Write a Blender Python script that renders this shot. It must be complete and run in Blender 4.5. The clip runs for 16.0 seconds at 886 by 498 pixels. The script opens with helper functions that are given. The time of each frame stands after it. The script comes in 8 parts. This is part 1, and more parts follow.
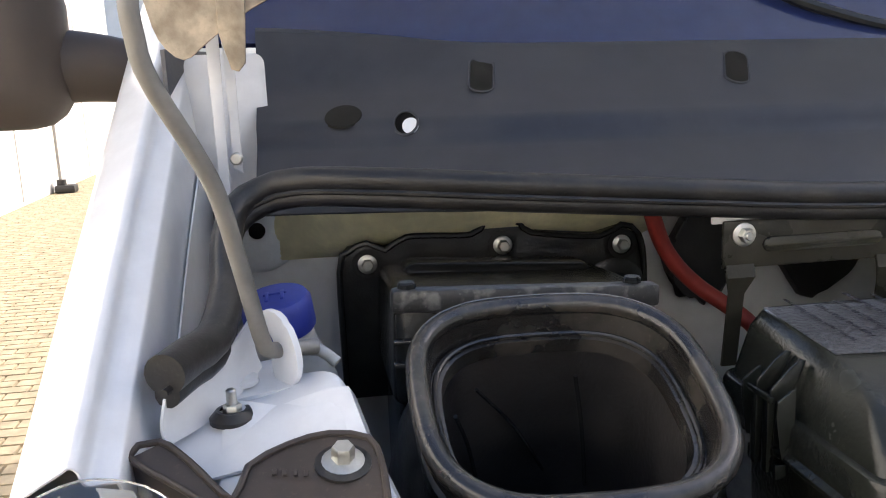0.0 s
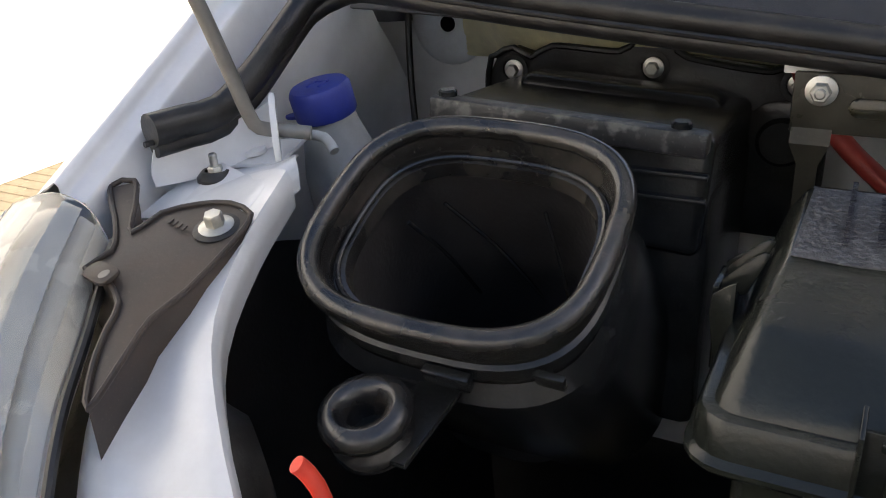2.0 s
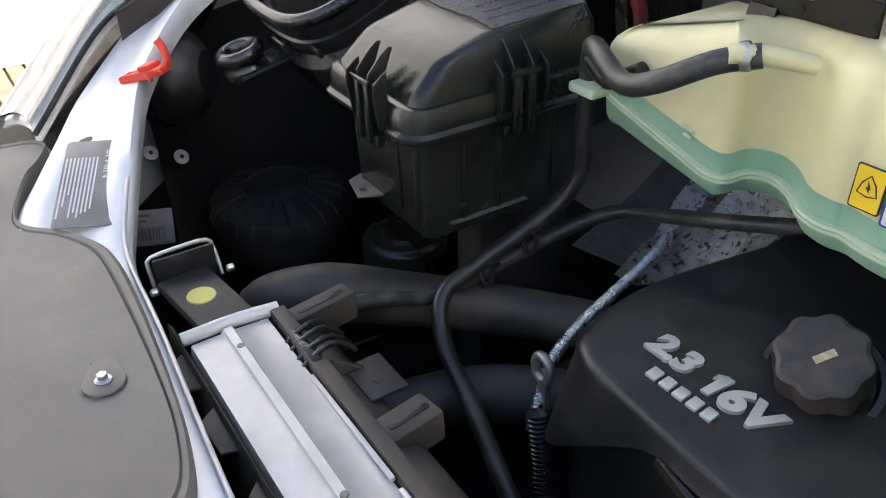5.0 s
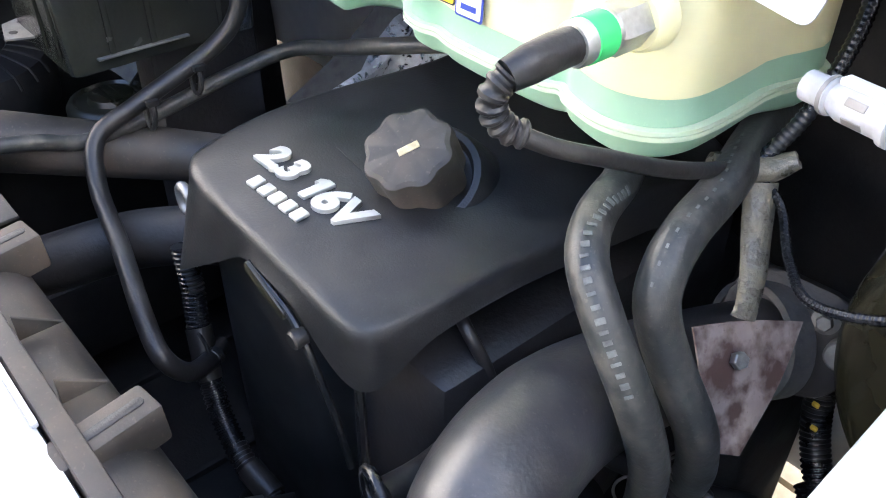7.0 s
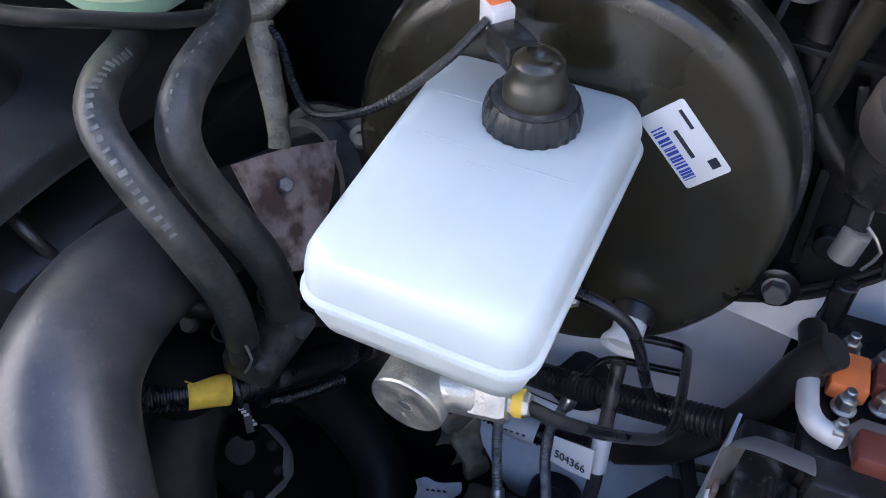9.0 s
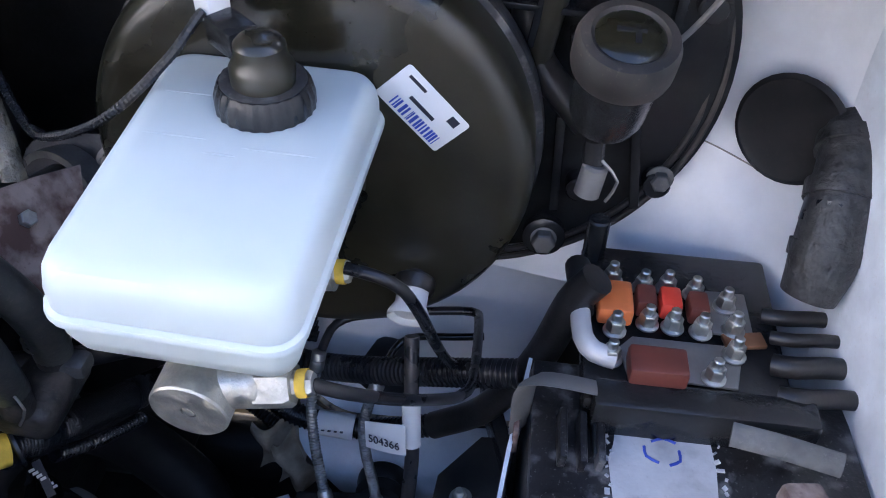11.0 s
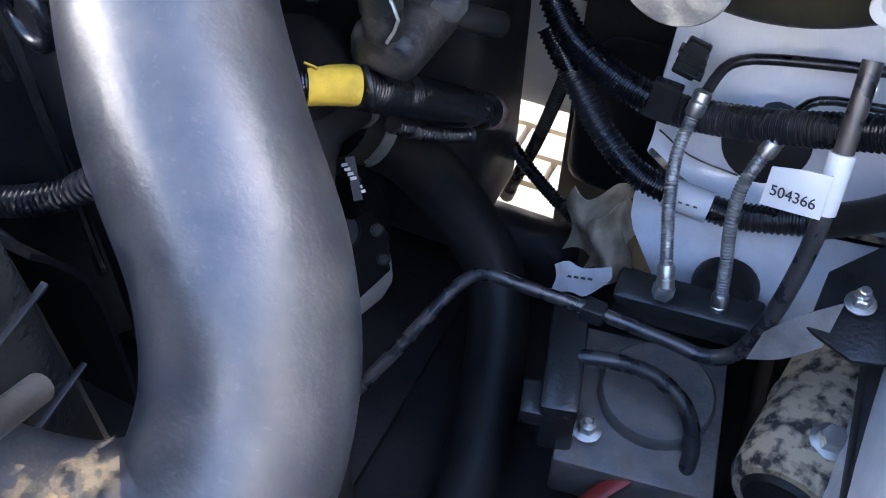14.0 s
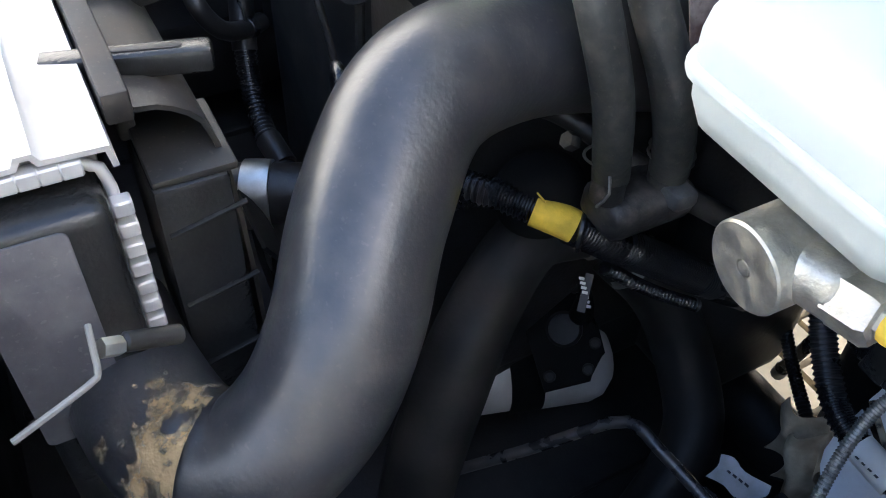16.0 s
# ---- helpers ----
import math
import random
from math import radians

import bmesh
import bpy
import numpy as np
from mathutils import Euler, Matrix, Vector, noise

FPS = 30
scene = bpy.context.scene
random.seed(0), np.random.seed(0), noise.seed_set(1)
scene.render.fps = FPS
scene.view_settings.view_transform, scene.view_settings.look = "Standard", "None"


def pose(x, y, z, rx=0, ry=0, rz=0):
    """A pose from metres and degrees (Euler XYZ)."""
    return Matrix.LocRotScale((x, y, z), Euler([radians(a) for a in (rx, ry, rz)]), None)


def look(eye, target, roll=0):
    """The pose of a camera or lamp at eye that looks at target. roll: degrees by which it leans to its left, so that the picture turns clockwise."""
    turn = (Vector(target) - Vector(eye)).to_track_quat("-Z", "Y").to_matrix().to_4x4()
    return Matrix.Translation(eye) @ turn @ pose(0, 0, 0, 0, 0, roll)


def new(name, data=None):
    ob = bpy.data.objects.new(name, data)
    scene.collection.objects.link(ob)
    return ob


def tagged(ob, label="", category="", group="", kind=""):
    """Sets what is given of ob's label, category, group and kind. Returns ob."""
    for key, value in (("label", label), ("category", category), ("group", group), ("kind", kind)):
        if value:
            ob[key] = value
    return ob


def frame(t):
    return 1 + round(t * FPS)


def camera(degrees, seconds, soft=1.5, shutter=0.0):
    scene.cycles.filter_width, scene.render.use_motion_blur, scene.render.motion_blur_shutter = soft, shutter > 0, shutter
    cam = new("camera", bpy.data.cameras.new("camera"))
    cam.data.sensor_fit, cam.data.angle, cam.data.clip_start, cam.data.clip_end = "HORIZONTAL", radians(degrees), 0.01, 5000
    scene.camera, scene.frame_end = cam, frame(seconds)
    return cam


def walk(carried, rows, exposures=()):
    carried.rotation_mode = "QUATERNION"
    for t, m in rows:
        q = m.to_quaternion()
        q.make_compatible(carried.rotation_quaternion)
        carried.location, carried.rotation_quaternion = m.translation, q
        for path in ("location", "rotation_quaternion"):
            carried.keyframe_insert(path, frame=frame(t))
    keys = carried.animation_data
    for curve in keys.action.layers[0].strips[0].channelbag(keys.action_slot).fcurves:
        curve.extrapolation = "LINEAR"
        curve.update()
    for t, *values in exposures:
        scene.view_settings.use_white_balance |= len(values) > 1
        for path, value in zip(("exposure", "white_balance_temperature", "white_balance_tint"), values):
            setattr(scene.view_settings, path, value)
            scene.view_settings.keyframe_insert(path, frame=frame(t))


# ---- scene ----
cam = camera(55.4, 16.0, 1.0)
# seconds, eye, target, roll
PATH = [
    (0, (0.0, 0.0, 1.55), (0.1362, 0.9692, 1.345), -2.30),
    (0.5, (0.1587, 0.0193, 1.5524), (0.1066, 0.9856, 1.3004), -2.56),
    (1, (0.3223, -0.02, 1.5573), (0.0569, 0.8982, 1.2633), -2.81),
    (1.5, (0.3893, -0.0049, 1.5551), (-0.0118, 0.8489, 1.2231), -2.73),
    (2, (0.3902, 0.0553, 1.5508), (-0.0402, 0.8585, 1.139), -2.66),
    (2.5, (0.477, 0.0988, 1.5535), (0.014, 0.842, 1.0706), -2.76),
    (3, (0.5794, 0.0979, 1.5519), (0.0569, 0.7704, 1.0277), -2.60),
    (3.2, (0.5973, 0.104, 1.5498), (0.045, 0.7494, 1.022), -2.56),
    (5.3, (1.1591, 0.0961, 1.576), (0.437, 0.5316, 1.0386), -1.59),
    (5.5, (1.1935, 0.1144, 1.571), (0.4761, 0.5484, 1.0261), -1.42),
    (6, (1.2316, 0.1569, 1.5445), (0.5272, 0.59, 0.9823), -0.91),
    (6.5, (1.2354, 0.2141, 1.5186), (0.5655, 0.6754, 0.9368), -0.30),
    (7, (1.2404, 0.242, 1.4939), (0.6426, 0.7665, 0.8878), 0.57),
    (7.5, (1.2504, 0.245, 1.4757), (0.7304, 0.8204, 0.8444), 1.09),
    (8, (1.2781, 0.2481, 1.4778), (0.8385, 0.859, 0.8192), 1.56),
    (8.5, (1.3056, 0.2417, 1.4658), (0.9608, 0.9, 0.7966), 2.17),
    (9, (1.3532, 0.2397, 1.4872), (1.0859, 0.9295, 0.8144), 2.34),
    (9.5, (1.3783, 0.2331, 1.5397), (1.1764, 0.9438, 0.8658), 2.36),
    (9.7, (1.3937, 0.2271, 1.5385), (1.2132, 0.9397, 0.8604), 2.36),
    (11.8, (1.3786, 0.2307, 1.3872), (1.3407, 1.0208, 0.7755), 2.39),
    (12, (1.3686, 0.2223, 1.3631), (1.3201, 1.0168, 0.7578), 2.14),
    (12.5, (1.335, 0.213, 1.3197), (1.2415, 0.9926, 0.7005), 1.91),
    (13, (1.3151, 0.211, 1.2886), (1.1573, 0.947, 0.6302), 1.73),
    (13.5, (1.2703, 0.2164, 1.2715), (1.0434, 0.9024, 0.5802), 1.45),
    (14, (1.2767, 0.2031, 1.263), (0.9944, 0.8285, 0.5357), 1.54),
    (14.5, (1.338, 0.2106, 1.301), (0.9852, 0.785, 0.5623), 1.76),
    (15, (1.3853, 0.2375, 1.3367), (0.9643, 0.7646, 0.5985), 2.33),
    (15.5, (1.4064, 0.241, 1.3535), (0.8769, 0.6839, 0.63), 2.25),
    (16, (1.3947, 0.2601, 1.3603), (0.769, 0.6181, 0.6672), 2.52),
]
# seconds, stops, kelvin, tint
EXPOSURE = [(0, 1.2, 6150, 12), (1.0, 1.7, 6400, 12), (1.5, 1.05, 6400, 11), (2.0, 0.9, 6300, 11), (2.5, 2.5, 6150, 11), (3.0, 3.0, 6150, 11), (3.2, 3.0, 6150, 11),
            (5.3, 1.2, 5900, 12), (5.5, 1.2, 5900, 12), (6.0, 1.45, 5900, 12), (6.5, 2.25, 5950, 12), (7.0, 2.9, 5950, 14), (8.0, 2.4, 5950, 22), (8.5, 2.1, 5650, 16), (9.5, 2.15, 5450, 22),
            (12, 2.1, 5250, 16), (12.5, 2.6, 5200, 15), (13, 3.45, 5000, 18), (13.5, 3.5, 5350, 20), (14.5, 3.5, 5550, 11), (15.5, 3.62, 5650, 10), (16, 2.5, 5850, 10)]
walk(cam, [(t, look(eye, target, roll)) for t, eye, target, roll in PATH], EXPOSURE)

# ---- light ----
world = bpy.data.worlds.new("sky")
scene.world = world
world.use_nodes = True
wn = world.node_tree
sky = wn.nodes.new("ShaderNodeTexSky")
sky.sky_type, sky.sun_disc = "NISHITA", False
sky.sun_elevation, sky.sun_rotation = radians(31), radians(65)
sky.dust_density, sky.air_density = 3.0, 1.0
wn.links.new(sky.outputs[0], wn.nodes["Background"].inputs[0])
wn.nodes["Background"].inputs[1].default_value = 0.15
sun = new("sun", bpy.data.lights.new("sun", "SUN"))
sun.data.energy, sun.data.angle, sun.data.color = 3.0, radians(0.55), (1.0, 0.90, 0.76)
sun.matrix_world = look((7.77, 3.62, 6.15), (0, 0, 1.0))


# ---- materials ----
def mk(name, col, rough=0.5, metal=0.0, var=0.2, scale=40, bump=0.1, dust=None, amount=0.5, dscale=9, coat=0.0, sss=0.0, trans=0.0, spec=0.5, fine=6.0, lo=0.42, hi=0.62, dr=0.35):
    """Base colour varied at two scales, roughness broken up, fine relief, and a film of dust or dirt in blotches."""
    m = bpy.data.materials.new(name)
    m.use_nodes = True
    n, l = m.node_tree.nodes, m.node_tree.links
    p = n["Principled BSDF"]
    tc = n.new("ShaderNodeTexCoord")

    def noise_at(s, detail=5.0):
        t = n.new("ShaderNodeTexNoise")
        t.inputs["Scale"].default_value, t.inputs["Detail"].default_value = s, detail
        l.new(tc.outputs["Object"], t.inputs["Vector"])
        return t.outputs["Fac"]

    def blend(fac, a, b):
        x = n.new("ShaderNodeMix")
        x.data_type = "RGBA"
        for sock, v in ((x.inputs[0], fac), (x.inputs[6], a), (x.inputs[7], b)):
            if isinstance(v, tuple):
                sock.default_value = (*v, 1)
            elif isinstance(v, float):
                sock.default_value = v
            else:
                l.new(v, sock)
        return x.outputs[2]

    def ramp(src, a, b, lo_v=0.0, hi_v=1.0):
        r = n.new("ShaderNodeMapRange")
        l.new(src, r.inputs[0])
        r.inputs[1].default_value, r.inputs[2].default_value = a, b
        r.inputs[3].default_value, r.inputs[4].default_value = lo_v, hi_v
        return r.outputs[0]

    big, small = noise_at(scale), noise_at(scale * fine)
    dark, light = tuple(c * (1 - var) for c in col), tuple(min(1, c * (1 + var)) for c in col)
    c = blend(ramp(big, 0.3, 0.7), dark, light)
    c = blend(ramp(small, 0.35, 0.65, 0.0, min(0.35, var * 1.6)), c, tuple(v * 0.8 for v in col))
    if dust:
        d = ramp(noise_at(dscale, 8.0), lo, hi, 0.0, amount)
        c = blend(d, c, dust)
        # fine specks of grit
        c = blend(ramp(noise_at(330.0, 3.0), 0.63, 0.70, 0.0, 0.35 * amount), c, tuple(min(0.8, v * 1.35) for v in dust))
        l.new(ramp(noise_at(dscale, 8.0), lo, hi, rough, min(1.0, rough + dr * amount + 0.1 * (dr > 0.2))), p.inputs["Roughness"])
    else:
        l.new(ramp(big, 0.3, 0.7, max(0.02, rough - 0.07), min(1, rough + 0.07)), p.inputs["Roughness"])
    l.new(c, p.inputs["Base Color"])
    p.inputs["Metallic"].default_value = metal
    p.inputs["Coat Weight"].default_value = coat
    p.inputs["Coat Roughness"].default_value = 0.08
    p.inputs["Specular IOR Level"].default_value = spec
    p.inputs["Transmission Weight"].default_value = trans
    if sss:
        p.inputs["Subsurface Weight"].default_value = sss
        p.inputs["Subsurface Radius"].default_value = (0.02, 0.02, 0.02)
        p.inputs["Subsurface Scale"].default_value = 0.5
    if bump:
        b = n.new("ShaderNodeBump")
        b.inputs["Strength"].default_value, b.inputs["Distance"].default_value = bump, 0.001
        l.new(small, b.inputs["Height"])
        l.new(b.outputs[0], p.inputs["Normal"])
    return m


M_white = mk("white_paint", (0.78, 0.79, 0.80), 0.28, var=0.05, bump=0.06, coat=0.5, dust=(0.5, 0.47, 0.4), amount=0.14, lo=0.5, hi=0.75)
M_grimy = mk("grimy_white_paint", (0.74, 0.78, 0.82), 0.34, var=0.10, bump=0.12, dust=(0.34, 0.31, 0.25), amount=0.42, dscale=7, lo=0.5, hi=0.75)
M_wax = mk("waxed_seam", (0.80, 0.76, 0.50), 0.35, var=0.2, scale=25, bump=0.3)
M_black = mk("black_plastic", (0.0185, 0.0190, 0.0188), 0.23, var=0.3, bump=0.26, fine=9, spec=0.46, dust=(0.06, 0.056, 0.05), amount=0.25, dscale=26, lo=0.30, hi=0.90, dr=0.15)
M_blackm = mk("matt_black_plastic", (0.0125, 0.0135, 0.0145), 0.34, var=0.3, bump=0.25, fine=14, spec=0.48, dust=(0.07, 0.065, 0.055), amount=0.32, dscale=22, lo=0.42, hi=0.8)
M_dusty = mk("dusty_black_plastic", (0.028, 0.026, 0.023), 0.5, var=0.25, bump=0.15, dust=(0.15, 0.12, 0.09), amount=0.5, dscale=12)
M_cowl = mk("dark_grey_cowl_plastic", (0.020, 0.022, 0.029), 0.42, var=0.15, bump=0.15, fine=20, dust=(0.08, 0.08, 0.075), amount=0.25, dscale=5)
M_rubber = mk("black_rubber", (0.017, 0.016, 0.015), 0.36, var=0.35, bump=0.26, dust=(0.11, 0.095, 0.075), amount=0.28, dscale=20, lo=0.5, hi=0.75)
M_rim = mk("grey_worn_rubber", (0.017, 0.016, 0.015), 0.23, var=0.25, bump=0.1, spec=0.7, dust=(0.13, 0.115, 0.095), amount=0.28, dscale=24, dr=0.15)
M_hose = mk("grey_dusty_rubber_hose", (0.034, 0.036, 0.034), 0.34, var=0.3, bump=0.35, dust=(0.14, 0.128, 0.10), amount=0.55, dscale=70, lo=0.46, hi=0.74, dr=0.35)
M_pipe = mk("dark_grey_intake_pipe", (0.031, 0.032, 0.035), 0.31, var=0.2, bump=0.2, fine=8, spec=0.75, dust=(0.18, 0.155, 0.12), amount=0.32, dscale=60, lo=0.42, hi=0.95, dr=0.15)
M_deep = mk("oily_dark_casting", (0.016, 0.0155, 0.016), 0.42, var=0.4, bump=0.5, dust=(0.055, 0.047, 0.04), amount=0.4)
M_conduit = mk("black_corrugated_conduit", (0.012, 0.0125, 0.014), 0.27, var=0.2, bump=0.05, dust=(0.12, 0.11, 0.1), amount=0.2, dscale=18, lo=0.5, hi=0.75)
M_steel = mk("zinc_plated_steel", (0.62, 0.62, 0.58), 0.32, metal=1.0, var=0.12, scale=80, bump=0.1, dust=(0.35, 0.33, 0.28), amount=0.3, dscale=60)
M_galv = mk("galvanised_sheet", (0.42, 0.42, 0.40), 0.45, metal=0.9, var=0.25, scale=60, bump=0.2, dust=(0.2, 0.19, 0.17), amount=0.5, dscale=50)
M_dull = mk("dull_grey_metal", (0.30, 0.29, 0.27), 0.5, metal=0.6, var=0.15, scale=50, bump=0.15, dust=(0.25, 0.22, 0.18), amount=0.4, dscale=25)
M_alu = mk("bare_aluminium", (0.62, 0.61, 0.59), 0.45, metal=0.4, var=0.08, scale=30, bump=0.12, dust=(0.5, 0.47, 0.42), amount=0.4, dscale=16, lo=0.5, hi=0.7)
M_tank = mk("yellowed_translucent_plastic", (0.80, 0.76, 0.44), 0.33, var=0.06, scale=12, bump=0.06, sss=0.6, dust=(0.55, 0.5, 0.33), amount=0.25, dscale=9)
M_green = mk("green_coolant_filled_plastic", (0.30, 0.50, 0.34), 0.3, var=0.08, scale=12, bump=0.06, sss=0.5, dust=(0.36, 0.5, 0.36), amount=0.35, dscale=9)
M_seam = mk("pale_green_weld_seam", (0.60, 0.72, 0.50), 0.35, var=0.1, scale=20, bump=0.1, sss=0.4)
M_fluid = mk("milky_white_plastic", (0.55, 0.61, 0.60), 0.33, var=0.03, scale=10, bump=0.06, sss=0.5)
M_bottle = mk("clear_grey_plastic", (0.45, 0.46, 0.45), 0.35, var=0.1, bump=0.05, sss=0.4, dust=(0.22, 0.2, 0.16), amount=0.4)
M_blue = mk("blue_plastic", (0.018, 0.035, 0.30), 0.38, var=0.15, bump=0.1, dust=(0.1, 0.11, 0.2), amount=0.3)
M_red = mk("red_plastic", (0.78, 0.065, 0.035), 0.4, var=0.1, bump=0.05)
M_redrub = mk("dull_red_rubber", (0.26, 0.03, 0.022), 0.5, var=0.2, bump=0.1)
M_orange = mk("orange_plastic", (0.82, 0.22, 0.06), 0.45, var=0.1, bump=0.05)
M_brown = mk("brown_plastic", (0.16, 0.045, 0.03), 0.45, var=0.15, bump=0.05)
M_yellow = mk("yellow_cloth_tape", (0.80, 0.55, 0.05), 0.7, var=0.12, scale=90, bump=0.3, dust=(0.4, 0.27, 0.06), amount=0.4, dscale=60)
M_label = mk("white_paper_label", (0.70, 0.71, 0.70), 0.5, var=0.03, bump=0.03, dust=(0.6, 0.58, 0.52), amount=0.3, dscale=40)
M_ink = mk("black_ink", (0.03, 0.03, 0.04), 0.5, var=0.1, bump=0.0)
M_bluink = mk("blue_ink", (0.03, 0.06, 0.35), 0.5, var=0.1, bump=0.0)
M_sticky = mk("yellow_warning_sticker", (0.90, 0.62, 0.02), 0.4, var=0.04, bump=0.02)
M_gtag = mk("green_tag", (0.06, 0.60, 0.16), 0.45, var=0.08, bump=0.05)
M_letter = mk("silver_letters", (0.60, 0.60, 0.57), 0.38, metal=0.5, var=0.1, scale=60, bump=0.1)
M_print = mk("pale_hose_print", (0.13, 0.135, 0.125), 0.6, var=0.5, scale=160, bump=0.0)
M_boost = mk("gloss_black_steel", (0.020, 0.018, 0.009), 0.20, var=0.25, bump=0.05, coat=0.35, dust=(0.04, 0.037, 0.025), amount=0.4, dscale=5)
M_brack = mk("dark_bronze_painted_steel", (0.026, 0.0245, 0.018), 0.24, metal=0.1, spec=0.3, var=0.25, scale=50, bump=0.15, dust=(0.06, 0.056, 0.043), amount=0.35, dscale=20)
M_tape = mk("dirty_clear_tape", (0.10, 0.092, 0.07), 0.26, var=0.45, scale=60, bump=0.9, spec=0.8, dust=(0.22, 0.19, 0.12), amount=0.55, dscale=70)
M_fuse = mk("aged_olive_black_plastic", (0.0185, 0.0200, 0.0160), 0.21, var=0.25, scale=18, bump=0.32, fine=14, spec=0.46)
M_scut = mk("dirty_violet_grey_paint", (0.22, 0.205, 0.225), 0.4, var=0.15, scale=20, bump=0.1, dust=(0.16, 0.12, 0.09), amount=0.6, dscale=22, lo=0.48, hi=0.66)
M_tapeb = mk("wrinkled_black_tape", (0.02, 0.0195, 0.019), 0.42, var=0.4, scale=60, bump=1.0, fine=2.2, spec=0.6, dust=(0.10, 0.095, 0.085), amount=0.4, dscale=70)
M_tapeb.node_tree.nodes["Bump"].inputs["Distance"].default_value = 0.003
# shade as colour: fills holes and darkens black parts deep in the bay
M_shade = mk("deep_shade_black", (0.006, 0.006, 0.006), 0.85, var=0.3, bump=0.1, spec=0.1)
M_foil = mk("crinkled_silver_foil", (0.62, 0.65, 0.68), 0.3, metal=1.0, var=0.3, scale=120, bump=0.9)
M_rust = mk("rusty_dirty_sheet", (0.36, 0.29, 0.25), 0.75, var=0.3, scale=25, bump=0.3, dust=(0.07, 0.03, 0.02), amount=0.85, dscale=38, lo=0.45, hi=0.6)
M_oily = mk("oily_dusty_casting", (0.02, 0.019, 0.018), 0.4, var=0.4, bump=0.6, dust=(0.12, 0.105, 0.085), amount=0.6, dscale=55, lo=0.45, hi=0.6)
M_crust = mk("mud_crusted_black_metal", (0.03, 0.028, 0.026), 0.6, var=0.3, bump=0.7, dust=(0.50, 0.41, 0.28), amount=0.9, dscale=85, lo=0.38, hi=0.54)
M_rag = mk("pale_dirty_plastic_sheet", (0.52, 0.43, 0.30), 0.6, var=0.35, scale=30, bump=0.6, dust=(0.20, 0.15, 0.10), amount=0.6, dscale=40)
M_glass = mk("clear_lens", (0.92, 0.92, 0.90), 0.08, var=0.02, bump=0.02, trans=1.0)
M_refl = mk("lamp_reflector", (0.86, 0.83, 0.75), 0.25, metal=0.1, var=0.08, scale=20, bump=0.1)
# navy base colour stands in for the sky reflected in the glass
M_screen = mk("sky_blue_tinted_windscreen", (0.016, 0.024, 0.075), 0.05, var=0.1, bump=0.0, coat=0.3)
M_front = mk("grey_brown_front_panel_plastic", (0.15, 0.14, 0.12), 0.42, var=0.08, bump=0.12, dust=(0.25, 0.22, 0.18), amount=0.4, dscale=6)
M_batt = mk("dirty_black_battery_case", (0.018, 0.0175, 0.018), 0.30, var=0.35, bump=0.6, dust=(0.34, 0.33, 0.31), amount=0.55, dscale=55, lo=0.54, hi=0.70)
M_paver = mk("concrete_block_paver", (0.42, 0.34, 0.22), 0.85, var=0.18, scale=8, bump=0.5, dust=(0.2, 0.17, 0.11), amount=0.4)
M_ground = mk("sandy_joint_ground", (0.24, 0.19, 0.12), 0.9, var=0.25, scale=4, bump=0.4)
M_scuff = mk("scuffed_black_plastic", (0.035, 0.034, 0.033), 0.42, var=0.3, bump=0.35, dust=(0.26, 0.25, 0.22), amount=0.6, dscale=70, lo=0.52, hi=0.68)
M_pad = mk("worn_grey_plastic", (0.075, 0.075, 0.085), 0.5, var=0.12, bump=0.15, dust=(0.22, 0.21, 0.2), amount=0.4, dscale=20)
M_brkt = mk("brown_dusty_plastic", (0.045, 0.034, 0.027), 0.48, var=0.2, bump=0.12, dust=(0.13, 0.10, 0.075), amount=0.45, dscale=11)
M_corr = mk("corroded_grey_plate", (0.13, 0.13, 0.125), 0.5, metal=0.5, var=0.3, scale=70, bump=0.35, dust=(0.22, 0.21, 0.19), amount=0.5, dscale=90)
M_rubm = mk("matt_dark_rubber", (0.012, 0.0115, 0.011), 0.50, var=0.3, bump=0.2, spec=0.25, dust=(0.045, 0.04, 0.034), amount=0.3, dscale=20)
M_zinc = mk("corroded_zinc_plate", (0.50, 0.50, 0.46), 0.36, metal=0.85, var=0.25, scale=90, bump=0.4, dust=(0.60, 0.57, 0.46), amount=0.55, dscale=110, lo=0.46, hi=0.62)
M_mirror = mk("brown_grey_mirror_plastic", (0.055, 0.042, 0.033), 0.55, var=0.1, bump=0.15)
M_joint = mk("grey_panel_joint", (0.42, 0.40, 0.36), 0.6, var=0.1, bump=0.1)
M_line = mk("blackened_steel_pipe", (0.055, 0.056, 0.060), 0.24, metal=0.55, var=0.25, scale=60, bump=0.12, dust=(0.14, 0.12, 0.10), amount=0.35, dscale=60)
M_worn = mk("dirty_torn_paper", (0.50, 0.50, 0.50), 0.55, var=0.12, scale=40, bump=0.25, dust=(0.20, 0.19, 0.18), amount=0.55, dscale=35, lo=0.48, hi=0.68)
# near-black brown that carries the shade inside the cowl openings
M_slot = mk("slot_shade_brown", (0.016, 0.0145, 0.011), 0.6, var=0.2, bump=0.1, spec=0.15)
M_wall = mk("pale_far_wall", (0.86, 0.85, 0.82), 0.8, var=0.05, scale=2, bump=0.1)

